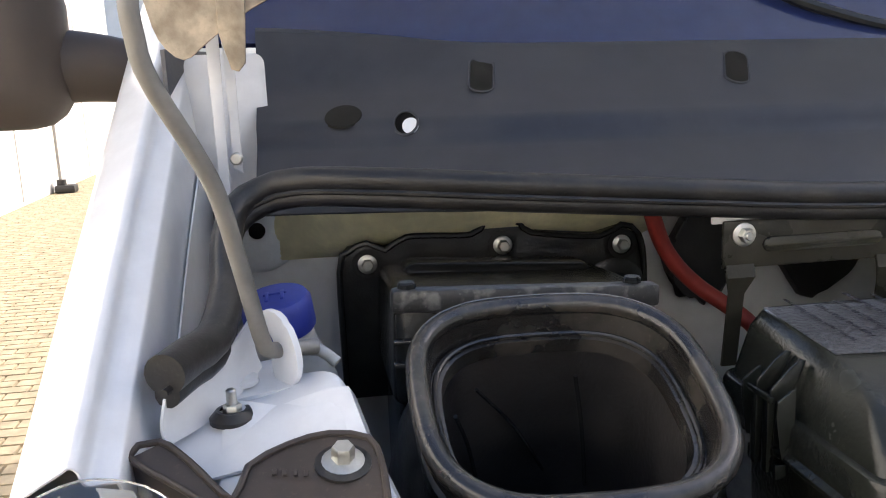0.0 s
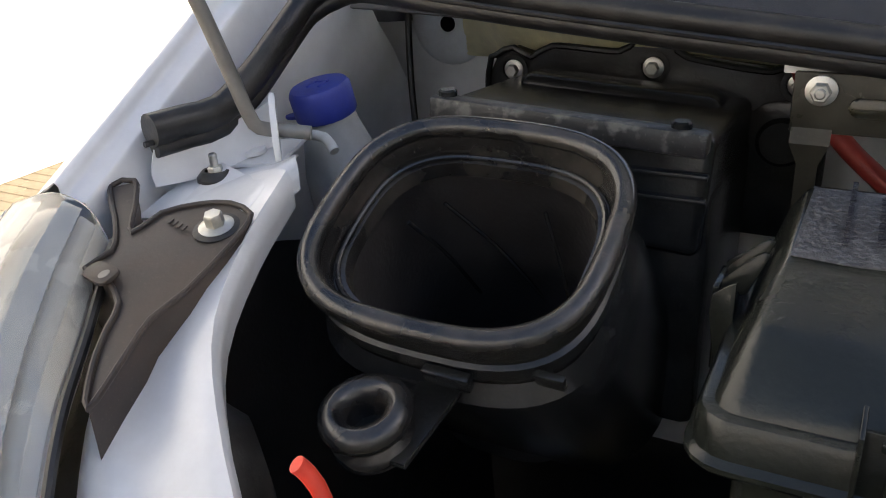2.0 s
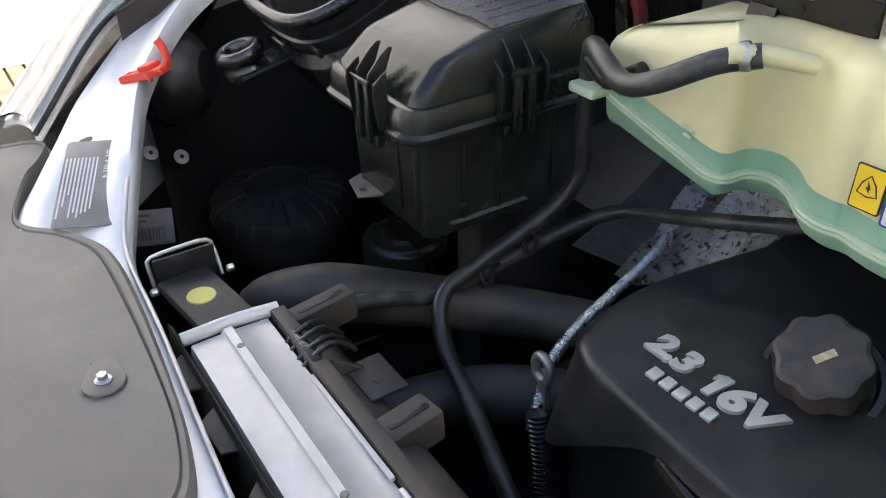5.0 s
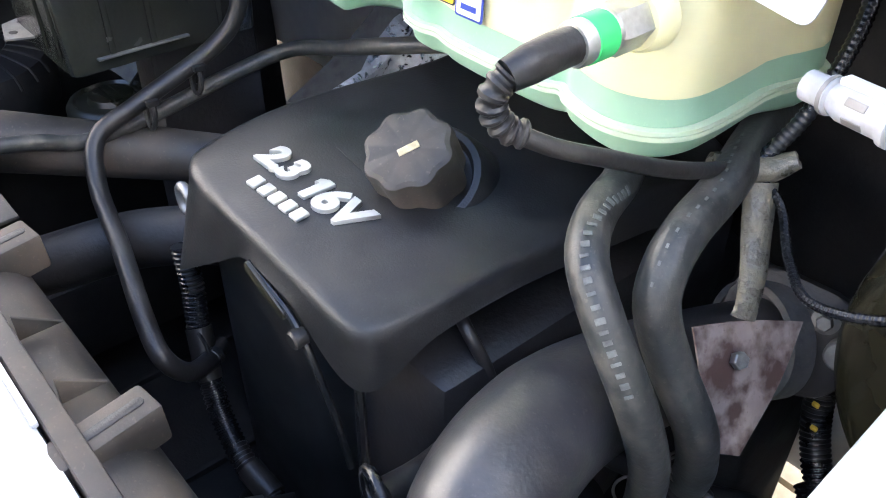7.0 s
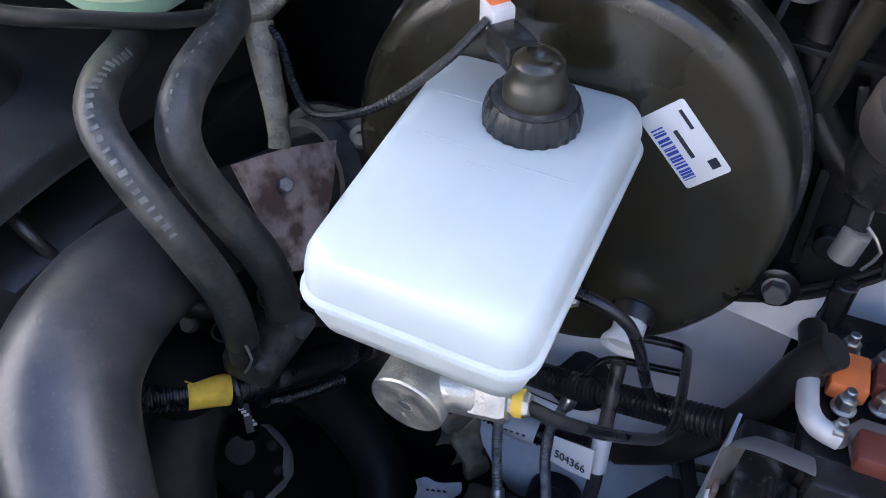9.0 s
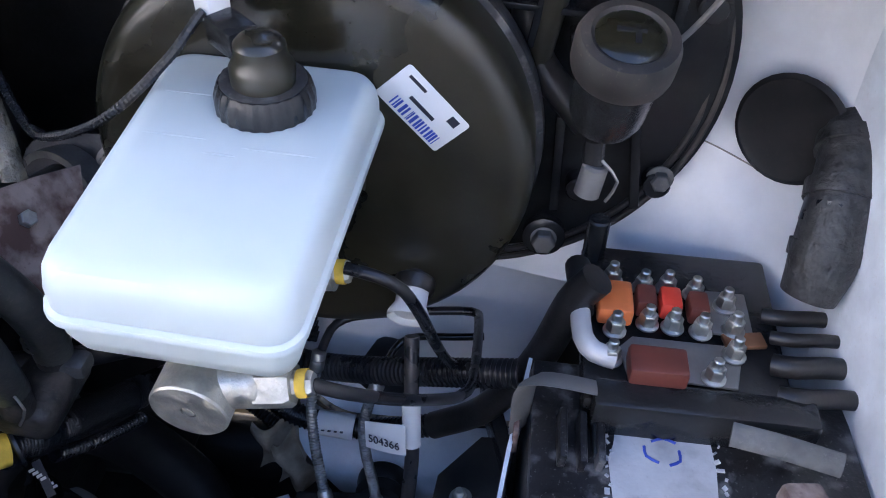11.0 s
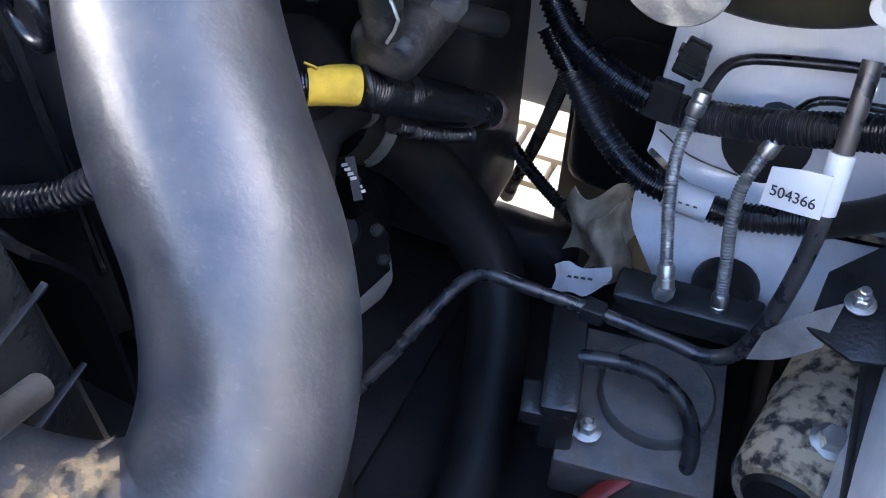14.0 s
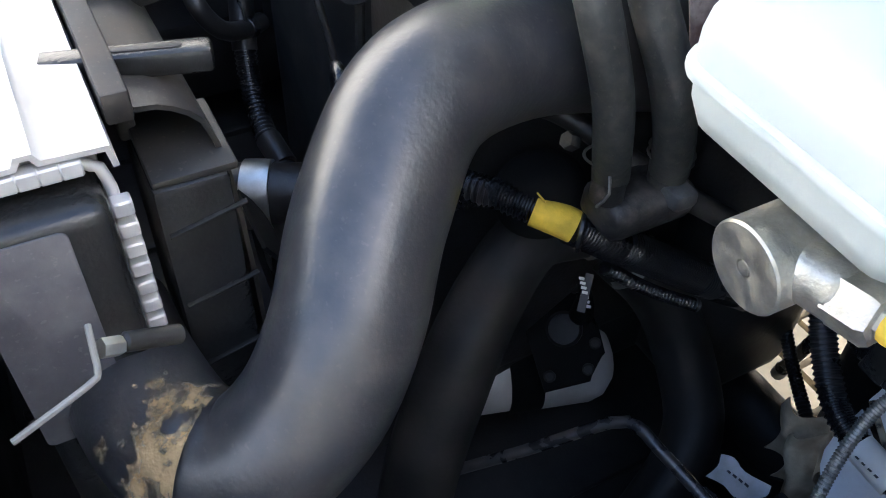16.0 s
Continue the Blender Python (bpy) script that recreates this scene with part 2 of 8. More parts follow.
# dried mud: one patch on the bend of the pipe, ragged and flecked at its edge
M_film = mk("mud_film", (0.33, 0.235, 0.12), 0.9, var=0.35, scale=60, bump=0.9)
fn, fl_ = M_film.node_tree.nodes, M_film.node_tree.links
f_tc, f_no, f_mr = fn.new("ShaderNodeTexCoord"), fn.new("ShaderNodeTexNoise"), fn.new("ShaderNodeMapRange")
f_ds, f_su = fn.new("ShaderNodeVectorMath"), fn.new("ShaderNodeMath")
f_no.inputs["Scale"].default_value, f_no.inputs["Detail"].default_value, f_no.inputs["Roughness"].default_value = 55, 9, 0.66
fl_.new(f_tc.outputs["Object"], f_no.inputs["Vector"])
f_ds.operation = "DISTANCE"
fl_.new(f_tc.outputs["Object"], f_ds.inputs[0])
f_ds.inputs[1].default_value = (0.044, -0.136, 0.050)
f_su.operation = "MULTIPLY_ADD"
fl_.new(f_ds.outputs["Value"], f_su.inputs[0])
f_su.inputs[1].default_value = -7.0
fl_.new(f_no.outputs["Fac"], f_su.inputs[2])
fl_.new(f_su.outputs[0], f_mr.inputs[0])
f_mr.inputs[1].default_value, f_mr.inputs[2].default_value = 0.26, 0.38
f_mr.inputs[4].default_value = 0.85
fl_.new(f_mr.outputs[0], fn["Principled BSDF"].inputs["Alpha"])

# ---- mesh helpers ----
ORIGIN = {}


def thing(name, label, category, at=(0, 0, 0), group="", kind=""):
    ob = new(name)
    ob.empty_display_size = 0.02
    ob.location = at
    ORIGIN[ob] = Vector(at)
    return tagged(ob, label, category, group, kind)


def part(name, bm, mat, parent=None, label="", sharp=38):
    """One mesh object, built in world places, under a thing or a part."""
    at = ORIGIN.get(parent, Vector())
    bmesh.ops.recalc_face_normals(bm, faces=bm.faces)
    if at.length:
        bmesh.ops.translate(bm, verts=bm.verts, vec=-at)
    for f in bm.faces:
        f.smooth = True
    for e in bm.edges:
        e.smooth = not (len(e.link_faces) == 2 and e.calc_face_angle(0) > radians(sharp))
    me = bpy.data.meshes.new(name)
    bm.to_mesh(me)
    bm.free()
    me.materials.append(mat)
    ob = new(name, me)
    ob.parent = parent
    ORIGIN[ob] = at
    if label:
        tagged(ob, label)
    return ob


def B():
    return bmesh.new()


def mat4(at, z=(0, 0, 1), x=None):
    """A frame at a place with its z axis along z and its x axis near x."""
    z = Vector(z).normalized()
    x = Vector(x) if x else (Vector((1, 0, 0)) if abs(z.x) < 0.9 else Vector((0, 1, 0)))
    y = z.cross(x).normalized()
    x = y.cross(z)
    return Matrix.Translation(at) @ Matrix((x, y, z)).transposed().to_4x4()


def put(bm, verts, m):
    bmesh.ops.transform(bm, matrix=m, verts=verts)


def box(bm, size, m, bevel=0.002, seg=2):
    if not isinstance(m, Matrix):
        m = Matrix.Translation(m)
    r = bmesh.ops.create_cube(bm, size=1.0)["verts"]
    bmesh.ops.scale(bm, vec=size, verts=r)
    if bevel:
        es = list({e for v in r for e in v.link_edges})
        r = bmesh.ops.bevel(bm, geom=es, offset=min(bevel, min(size) * 0.45), segments=seg, profile=0.5, affect="EDGES")["verts"]
    put(bm, r, m)
    return bm


def lathe(bm, prof, m, seg=32, wob=None):
    """A profile of (radius, height) turned round the z axis of m. wob(k): factor on the radius at spoke k."""
    if not isinstance(m, Matrix):
        m = Matrix.Translation(m)
    rings = []
    for r, z in prof:
        if r < 1e-6:
            rings.append([bm.verts.new(m @ Vector((0, 0, z)))])
        else:
            rings.append([bm.verts.new(m @ Vector((r * (wob(k) if wob else 1) * math.cos(2 * math.pi * k / seg), r * (wob(k) if wob else 1) * math.sin(2 * math.pi * k / seg), z))) for k in range(seg)])
    for a, b in zip(rings, rings[1:]):
        for k in range(seg):
            i, j = k, (k + 1) % seg
            if len(a) == 1 and len(b) == 1:
                continue
            f = [a[0], b[i], b[j]] if len(a) == 1 else [a[i], b[0], a[j]] if len(b) == 1 else [a[i], b[i], b[j], a[j]]
            bm.faces.new(f)
    return bm


def cyl(bm, r, h, m, seg=24, bev=0.0015):
    return lathe(bm, [(0, 0), (r - bev, 0), (r, bev), (r, h - bev), (r - bev, h), (0, h)], m, seg)


def spline(pts, step=0.008, closed=False):
    """Even samples of a Catmull-Rom curve through the points, each with its place along the list."""
    p = [Vector(q) for q in pts]
    n = len(p)
    out = []
    for i in range(n if closed else n - 1):
        a, b = p[i], p[(i + 1) % n]
        z = p[i - 1] if i or closed else a * 2 - b
        c = p[(i + 2) % n] if closed or i + 2 < n else b * 2 - a
        k = max(2, int((b - a).length / step))
        for j in range(k):
            t = j / k
            out.append((0.5 * (2 * a + (b - z) * t + (2 * z - 5 * a + 4 * b - c) * t * t + (3 * a - z - 3 * b + c) * t**3), i + t))
    if not closed:
        out.append((p[-1], n - 1.0))
    return out


def tube(bm, pts, r, seg=14, step=0.008, ridge=0.0, pitch=0.0045, caps=True, closed=False, flat=1.0):
    """A hose along a curve; r is one radius or one for each point. ridge: depth of the corrugation."""
    if ridge:
        step = pitch / 4
    s = spline(pts, step, closed)
    c = [v for v, _ in s]
    n = len(c)
    tan = [((c[(i + 1) % n] if closed or i + 1 < n else c[i]) - (c[i - 1] if closed or i else c[i])).normalized() for i in range(n)]
    u = tan[0].orthogonal().normalized()
    rings = []
    for i in range(n):
        u = (u - tan[i] * u.dot(tan[i])).normalized()
        w = tan[i].cross(u)
        k = s[i][1]
        rad = r if isinstance(r, (int, float)) else r[int(k) % len(r)] + (r[min(int(k) + 1, len(r) - 1)] - r[int(k) % len(r)]) * (k - int(k))
        if ridge:
            rad -= ridge * (0, 0, 1, 1)[i % 4]
        rings.append([bm.verts.new(c[i] + (u * math.cos(2 * math.pi * j / seg) + w * (flat * math.sin(2 * math.pi * j / seg))) * rad) for j in range(seg)])
    for a, b in zip(rings, rings[1:] + ([rings[0]] if closed else [])):
        for j in range(seg):
            bm.faces.new((a[j], a[(j + 1) % seg], b[(j + 1) % seg], b[j]))
    if caps and not closed:
        bm.faces.new(rings[0])
        bm.faces.new(rings[-1])
    return bm


def rrect(w, h, r, n=5):
    """A rounded rectangle about the origin."""
    o = []
    for cx, cy, a in ((w / 2 - r, h / 2 - r, 0), (-w / 2 + r, h / 2 - r, 90), (-w / 2 + r, -h / 2 + r, 180), (w / 2 - r, -h / 2 + r, 270)):
        o += [(cx + r * math.cos(radians(a + 90 * k / n)), cy + r * math.sin(radians(a + 90 * k / n))) for k in range(n + 1)]
    return o


def oval(w, h, e=3.2, n=64):
    """A superellipse of half sizes w and h."""
    o = []
    for k in range(n):
        a = 2 * math.pi * k / n
        c, s = math.cos(a), math.sin(a)
        o.append((math.copysign(abs(c) ** (2 / e), c) * w, math.copysign(abs(s) ** (2 / e), s) * h))
    return o


def loft(bm, rings, cap0=True, cap1=True):
    """Skins closed rings of equally many places."""
    vs = [[bm.verts.new(p) for p in ring] for ring in rings]
    n = len(vs[0])
    for a, b in zip(vs, vs[1:]):
        for j in range(n):
            bm.faces.new((a[j], a[(j + 1) % n], b[(j + 1) % n], b[j]))
    if cap0:
        bm.faces.new(vs[0])
    if cap1:
        bm.faces.new(vs[-1])
    return bm


def loft_smooth(rings, c0=True, c1=True):
    """Skins rings after rounding them, all with the same count."""
    k = 5
    out_r = []
    for r in rings:
        p = [Vector(q) for q in r]
        n = len(p)
        o = []
        for i in range(n):
            z, a, b, c = p[i - 1], p[i], p[(i + 1) % n], p[(i + 2) % n]
            for j in range(k):
                t = j / k
                o.append(0.5 * (2 * a + (b - z) * t + (2 * z - 5 * a + 4 * b - c) * t * t + (3 * a - z - 3 * b + c) * t**3))
        out_r.append(o)
    return loft(B(), out_r, c0, c1)


def slab(bm, outline, h, m=None, bevel=0.0, seg=2):
    """A flat outline, extruded by h along z and rounded at its rims."""
    m = m or Matrix()
    if not isinstance(m, Matrix):
        m = Matrix.Translation(m)
    lo = [bm.verts.new((*p, 0)) for p in outline]
    hi = [bm.verts.new((*p, h)) for p in outline]
    n = len(lo)
    top, bot = bm.faces.new(hi), bm.faces.new(lo[::-1])
    for j in range(n):
        bm.faces.new((lo[j], lo[(j + 1) % n], hi[(j + 1) % n], hi[j]))
    vs = lo + hi
    if bevel:
        got = bmesh.ops.bevel(bm, geom=list(top.edges) + list(bot.edges), offset=bevel, segments=seg, profile=0.5, affect="EDGES")
        vs = list({v for v in lo + hi if v.is_valid} | set(got["verts"]))
    put(bm, vs, m)
    return bm


def sheet(bm, rows, thick=0.0012):
    """A bent sheet through a grid of places, with thickness."""
    grid = [[bm.verts.new(p) for p in row] for row in rows]
    fs = [bm.faces.new((a[i], a[i + 1], b[i + 1], b[i])) for a, b in zip(grid, grid[1:]) for i in range(len(a) - 1)]
    bmesh.ops.recalc_face_normals(bm, faces=fs)
    bmesh.ops.solidify(bm, geom=fs, thickness=thick)
    return bm


def smooth_rows(rows, k=4):
    """A finer grid from a coarse one."""
    fine = [[v for v, _ in spline(row, 1e9)] for row in rows]

    def curve(pts):
        out = []
        p = [Vector(q) for q in pts]
        for i in range(len(p) - 1):
            a, b = p[i], p[i + 1]
            z = p[i - 1] if i else a * 2 - b
            c = p[i + 2] if i + 2 < len(p) else b * 2 - a
            for j in range(k):
                t = j / k
                out.append(0.5 * (2 * a + (b - z) * t + (2 * z - 5 * a + 4 * b - c) * t * t + (3 * a - z - 3 * b + c) * t**3))
        return out + [p[-1]]

    wide = [curve(row) for row in rows]
    cols = [curve([row[j] for row in wide]) for j in range(len(wide[0]))]
    return [[c[i] for c in cols] for i in range(len(cols[0]))]


def letters(name, text, size, m, depth, mat, parent, label="", bold=0.0, spread=1.0):
    """Raised letters in the built-in font, turned into a mesh."""
    cu = bpy.data.curves.new(name, "FONT")
    cu.body, cu.size, cu.extrude, cu.bevel_depth, cu.align_x = text, size, depth, depth * 0.15, "LEFT"
    cu.offset, cu.space_character = bold, spread
    tmp = new(name, cu)
    me = bpy.data.meshes.new_from_object(tmp.evaluated_get(bpy.context.evaluated_depsgraph_get()))
    bpy.data.objects.remove(tmp)
    bpy.data.curves.remove(cu)
    at = ORIGIN.get(parent, Vector())
    me.transform(Matrix.Translation(-at) @ m)
    me.materials.clear()
    me.materials.append(mat)
    ob = new(name, me)
    ob.parent = parent
    ORIGIN[ob] = at
    return tagged(ob, label) if label else ob


def hexhead(bm, r, h, m):
    lathe(bm, [(0, 0), (r, 0), (r, h * 0.85), (r * 0.86, h), (0, h)], m, 6)
    return bm


def bolt(at, way=(0, 0, 1), r=0.0065, washer=0.011, stud=0.0, label="zinc-plated hex bolt with flange washer", h=0.007, group="bolts", cat="bolt", mat=None):
    """A flange bolt or nut on a stud."""
    m, mat = mat4(at, way), mat or M_steel
    t = thing("bolt" if not stud else "stud_nut", label, cat, at, group)
    part("washer", lathe(B(), [(0, 0), (washer, 0), (washer, 0.0014), (washer * 0.72, 0.0026), (0, 0.0026)], m, 20), mat, t)
    part("hex_head", hexhead(B(), r, h, m @ Matrix.Translation((0, 0, 0.0026))), mat, t)
    if stud:
        part("threaded_end", lathe(B(), [(0, 0), (r * 0.55, 0), (r * 0.55, stud - 0.001), (r * 0.4, stud), (0, stud)], m @ Matrix.Translation((0, 0, h)), 12), mat, t)
    return t


def bars(parent, m, w, h, rows, mat, name="printed_line", seed=1, fill=0.8):
    """Unreadable print as plain bars on a label whose frame is m: z out of it, x along the lines."""
    rng = random.Random(seed)
    for i in range(rows):
        y = h / 2 - h * (i + 0.5) / rows
        ln = w * fill * rng.uniform(0.6, 1.0)
        part(name, box(B(), (ln, h / rows * 0.45, 0.0003), m @ Matrix.Translation((-w / 2 + ln / 2 + w * (1 - fill) / 2, y, 0.0004)), 0), mat, parent)


def barcode(parent, m, w, h, mat, seed=2):
    """A printed code as upright bars, each a piece of its own."""
    rng = random.Random(seed)
    x = -w / 2
    while x < w / 2:
        k = rng.choice((0.0006, 0.001, 0.0016))
        part("code_bar", box(B(), (k, h, 0.0003), m @ Matrix.Translation((x, 0, 0.0004)), 0), mat, parent)
        x += k + rng.choice((0.0006, 0.001, 0.0015))


# ---- ground and surroundings ----
bm = B()
box(bm, (400, 400, 0.2), (0, 0, -0.13), 0)
ground = part("ground", bm, M_ground)
tagged(ground, "sandy bed under sunlit concrete block paving", "ground", kind="structure")

# ---- van body ----
van = thing("van", "white van front with open bonnet and exposed engine bay", "van", (0.75, 0.9, 0))

# plastic cowl below the windscreen, with its pressed ledge
prof = [(0.667, 1.436), (0.671, 1.444), (0.678, 1.449), (0.70, 1.460), (0.725, 1.474), (0.741, 1.483), (0.749, 1.488), (0.754, 1.497), (0.758, 1.506), (0.766, 1.511), (0.80, 1.532), (0.835, 1.556), (0.853, 1.570), (0.862, 1.574), (0.875, 1.568)]
rows = [[(x, y + dy, z - 0.02 * max(0, x - 0.3) + (0.45 * dy if y > 0.84 else 0)) for y, z in prof] for x, dy in ((-0.058, 0.064), (-0.035, 0.061), (0.0, 0.054), (0.024, 0.048), (0.05, 0.042), (0.081, 0.033), (0.12, 0.020), (0.163, 0.010), (0.21, 0.005), (0.5, 0), (0.8, 0), (1.1, 0), (1.35, 0), (1.62, 0))]
part("cowl_panel", sheet(B(), rows, 0.004), M_cowl, van, "dark grey moulded cowl panel")
slope = (0, -0.56, 0.83)
for x, y, z, off, k in ((0.163, 0.835, 1.5525, -0.0028, 0.20), (0.426, 0.828, 1.5485, -0.001, 0.36), (0.69, 0.828, 1.544, -0.0005, 0.4), (0.95, 0.828, 1.539, 0.0, 0.4)):
    m = mat4((x, y, z), slope, (1, -0.83 * k, -0.56 * k))
    part("slot_rim", tube(B(), [m @ Vector((px_, py_ - 0.008, off + 0.0005)) for px_, py_ in rrect(0.024, 0.058, 0.011)], 0.0011, 6, 0.01, closed=True), M_cowl, van)
    # solid slab in place of the opening, its inner shade in the colour
    part("cowl_slot", slab(B(), rrect(0.022, 0.056, 0.010), 0.002, m @ Matrix.Translation((0, -0.008, off - 0.0012)), 0.0004), M_slot, van, "drain slot in the cowl, its shade put in as dark fill")
m = mat4((0.024, 0.817, 1.5125), (-0.13, -0.52, 0.844), (1, 0, 0)) @ Matrix.Translation((0, 0, -0.0022))
# filled disc, dark in colour for the shade inside the hole
part("cowl_hole", cyl(B(), 0.019, 0.003, m, 28), M_slot, van)
m = mat4((0.081, 0.7905, 1.5048), (-0.29, -0.87, 0.39), (1, 0, 0)) @ Matrix.Translation((0, 0, -0.001))
bm = lathe(B(), [(0.0105, 0), (0.0125, 0.0), (0.0125, 0.003), (0.0105, 0.003), (0.0105, 0)], m, 24)
part("cowl_hole_edge", bm, M_cowl, van)
part("cowl_hole", cyl(B(), 0.0105, 0.0016, m, 24, 0.0003), M_shade, van)
part("paint_behind_hole", cyl(B(), 0.0078, 0.0020, m @ Matrix.Translation((0.0040, -0.0032, 0)), 24, 0.0003), M_white, van, "white paint seen through the hole")
rows = [[(x, y + dy, z - 0.02 * max(0, x - 0.3) + 0.45 * dy) for y, z in ((0.856, 1.558), (0.875, 1.577), (1.3, 2.05))] for x, dy in ((-0.15, 0.07), (-0.058, 0.064), (0.024, 0.048), (0.12, 0.02), (0.21, 0.005), (0.5, 0.0), (0.9, 0.0), (1.65, 0.0))]
part("windscreen", sheet(B(), rows, 0.006), M_screen, van, "dark windscreen glass, sky reflection put in as navy colour")
# wiper resting on the glass
wp = part("wiper", tube(B(), [(0.44, 0.955, 1.674), (0.512, 0.912, 1.624), (0.567, 0.893, 1.600), (0.637, 0.880, 1.580), (0.75, 0.868, 1.566), (0.95, 0.865, 1.560)], 0.006, 8), M_black, van, "black wiper arm")
part("wiper_blade", tube(B(), [(0.46, 0.948, 1.660), (0.53, 0.908, 1.612), (0.60, 0.890, 1.588), (0.68, 0.878, 1.572)], 0.004, 8), M_rubber, wp)

# bulkhead: painted steel with a pressed boss round a hole, and a waxed seam
bm = B()
box(bm, (1.9, 0.010, 0.62), (0.75, 0.978, 1.17), 0.002)
fw = part("firewall", bm, M_white, van, "white painted bulkhead, grimy in places")
part("bulkhead_pad", box(B(), (0.56, 0.02, 0.52), (1.10, 0.945, 1.16), 0.006), M_deep, fw, "black sound-deadening pad on the bulkhead")
part("boss", lathe(B(), [(0.0, 0.004), (0.0125, 0.004), (0.028, 0.008), (0.045, 0.004), (0.05, 0.0)], mat4((-0.077, 0.972, 1.3815), (0, -1, 0)), 28), M_grimy, fw)
part("hole", cyl(B(), 0.0095, 0.002, mat4((-0.077, 0.966, 1.3815), (0, -1, 0)), 20, 0.0004), M_shade, fw)
rows = smooth_rows([[(x, 0.968 - d * k, z) for x, k in ((-0.06, 0.0), (-0.02, 0.35), (0.03, 0.9), (0.10, 1.0), (0.2, 1.0), (0.3, 1.0), (0.37, 1.0))] for d, z in ((0.0, 1.345), (0.05, 1.362), (0.082, 1.382), (0.100, 1.402), (0.104, 1.420), (0.09, 1.440), (0.06, 1.46))], 3)
part("waxed_seam", sheet(B(), rows, 0.002), M_wax, fw, "yellowish waxed seam on the bulkhead")
part("bulkhead_rib", tube(B(), [(-0.104, 0.93, 1.44), (-0.100, 0.913, 1.40), (-0.097, 0.905, 1.35), (-0.090, 0.895, 1.30), (-0.075, 0.88, 1.2)], 0.004, 8), M_rubber, van)
# strip of clean paint above the cross bracket
bm = B()
box(bm, (0.62, 0.004, 0.016), (0.64, 0.677, 1.420), 0.001)
part("painted_lip", bm, M_white, van)

# cab behind the glass
bm = B()
box(bm, (1.9, 0.36, 0.92), (0.75, 1.22, 1.05), 0.05)
part("cab", bm, M_white, van)
bm = B()
box(bm, (1.8, 0.22, 0.10), (0.75, 1.36, 2.06), 0.04, 4)
part("cab_roof", bm, M_white, van)
# bonnet, propped open
m = mat4((0.75, 0.98, 1.69), (0, -0.985, -0.17), (1, 0, 0))
part("bonnet", slab(B(), [(-0.95, 0.0), (1.0, 0.0), (1.0, 0.60), (0.95, 0.68), (0.85, 0.70), (-0.80, 0.70), (-0.90, 0.68), (-0.95, 0.60)], 0.02, m, 0.006), M_white, van, "open white bonnet held up on its rod")

# fender with its upper channel beside the bonnet gap
rows = []
for y in (0.447, 0.52, 0.60, 0.70, 0.85, 1.0, 1.3):
    z = 1.392 + 0.56 * (y - 0.524)
    rows.append([(-0.206, y, 0.85), (-0.198, y, z - 0.27), (-0.191, y, z - 0.09), (-0.185, y, z - 0.036), (-0.180, y, z - 0.023), (-0.172, y, z - 0.015), (-0.152, y, z - 0.003), (-0.146, y, z), (-0.141, y, z - 0.003), (-0.1375, y, z - 0.012), (-0.126, y + 0.004, z - 0.014), (-0.1215, y + 0.006, z - 0.018), (-0.118, y + 0.008, z - 0.045), (-0.114, y + 0.010, z - 0.085)])
part("fender", sheet(B(), smooth_rows(rows, 4), 0.0015), M_white, van, "white fender with a folded upper channel", 50)
part("fender", sheet(B(), smooth_rows([[(1.51 - x, y, z) for x, y, z in r] for r in rows], 4), 0.0015), M_white, van, "white fender", 50)
rows = smooth_rows([[(-0.1135, 0.462, 1.283), (-0.1135, 0.6, 1.352), (-0.1135, 0.70, 1.412), (-0.112, 0.80, 1.470)], [(-0.117, 0.46, 1.25), (-0.116, 0.6, 1.30), (-0.112, 0.72, 1.35), (-0.11, 0.86, 1.40)], [(-0.15, 0.45, 1.2), (-0.14, 0.6, 1.2), (-0.13, 0.78, 1.2), (-0.12, 0.96, 1.2)], [(-0.16, 0.45, 0.45), (-0.16, 0.6, 0.45), (-0.15, 0.78, 0.45), (-0.14, 0.98, 0.45)]], 3)
part("inner_wing", sheet(B(), rows, 0.0015), M_white, van, "white inner wing panel")
bm = B()
box(bm, (0.004, 0.40, 0.62), (-0.162, 0.262, 0.76), 0.001)
rows = smooth_rows([[(-0.055, 0.33, 1.195), (-0.082, 0.45, 1.235), (-0.100, 0.6, 1.24), (-0.105, 0.78, 1.18), (-0.10, 0.96, 1.16)], [(-0.02, 0.33, 1.05), (-0.07, 0.45, 1.05), (-0.075, 0.6, 1.05), (-0.06, 0.78, 1.02), (-0.05, 0.96, 1.0)], [(0.0, 0.33, 0.6), (-0.05, 0.45, 0.6), (-0.05, 0.6, 0.6), (-0.03, 0.78, 0.6), (-0.02, 0.96, 0.6)]], 4)
part("wheel_liner", sheet(B(), rows, 0.002), M_deep, van, "black wheel-house liner")
part("splash_shield", bm, M_deep, van, "black splash shield behind the headlamp")
# far inner wing with the battery side
rows = smooth_rows([[(1.66, 0.1, 1.25), (1.66, 0.5, 1.28), (1.64, 0.8, 1.35), (1.62, 0.96, 1.38)], [(1.655, 0.1, 1.0), (1.655, 0.5, 1.0), (1.63, 0.8, 1.05), (1.61, 0.96, 1.08)], [(1.65, 0.1, 0.45), (1.65, 0.5, 0.45), (1.62, 0.8, 0.45), (1.60, 0.98, 0.45)]], 3)
part("inner_wing", sheet(B(), rows, 0.0015), M_grimy, van, "pale painted inner wing panel")
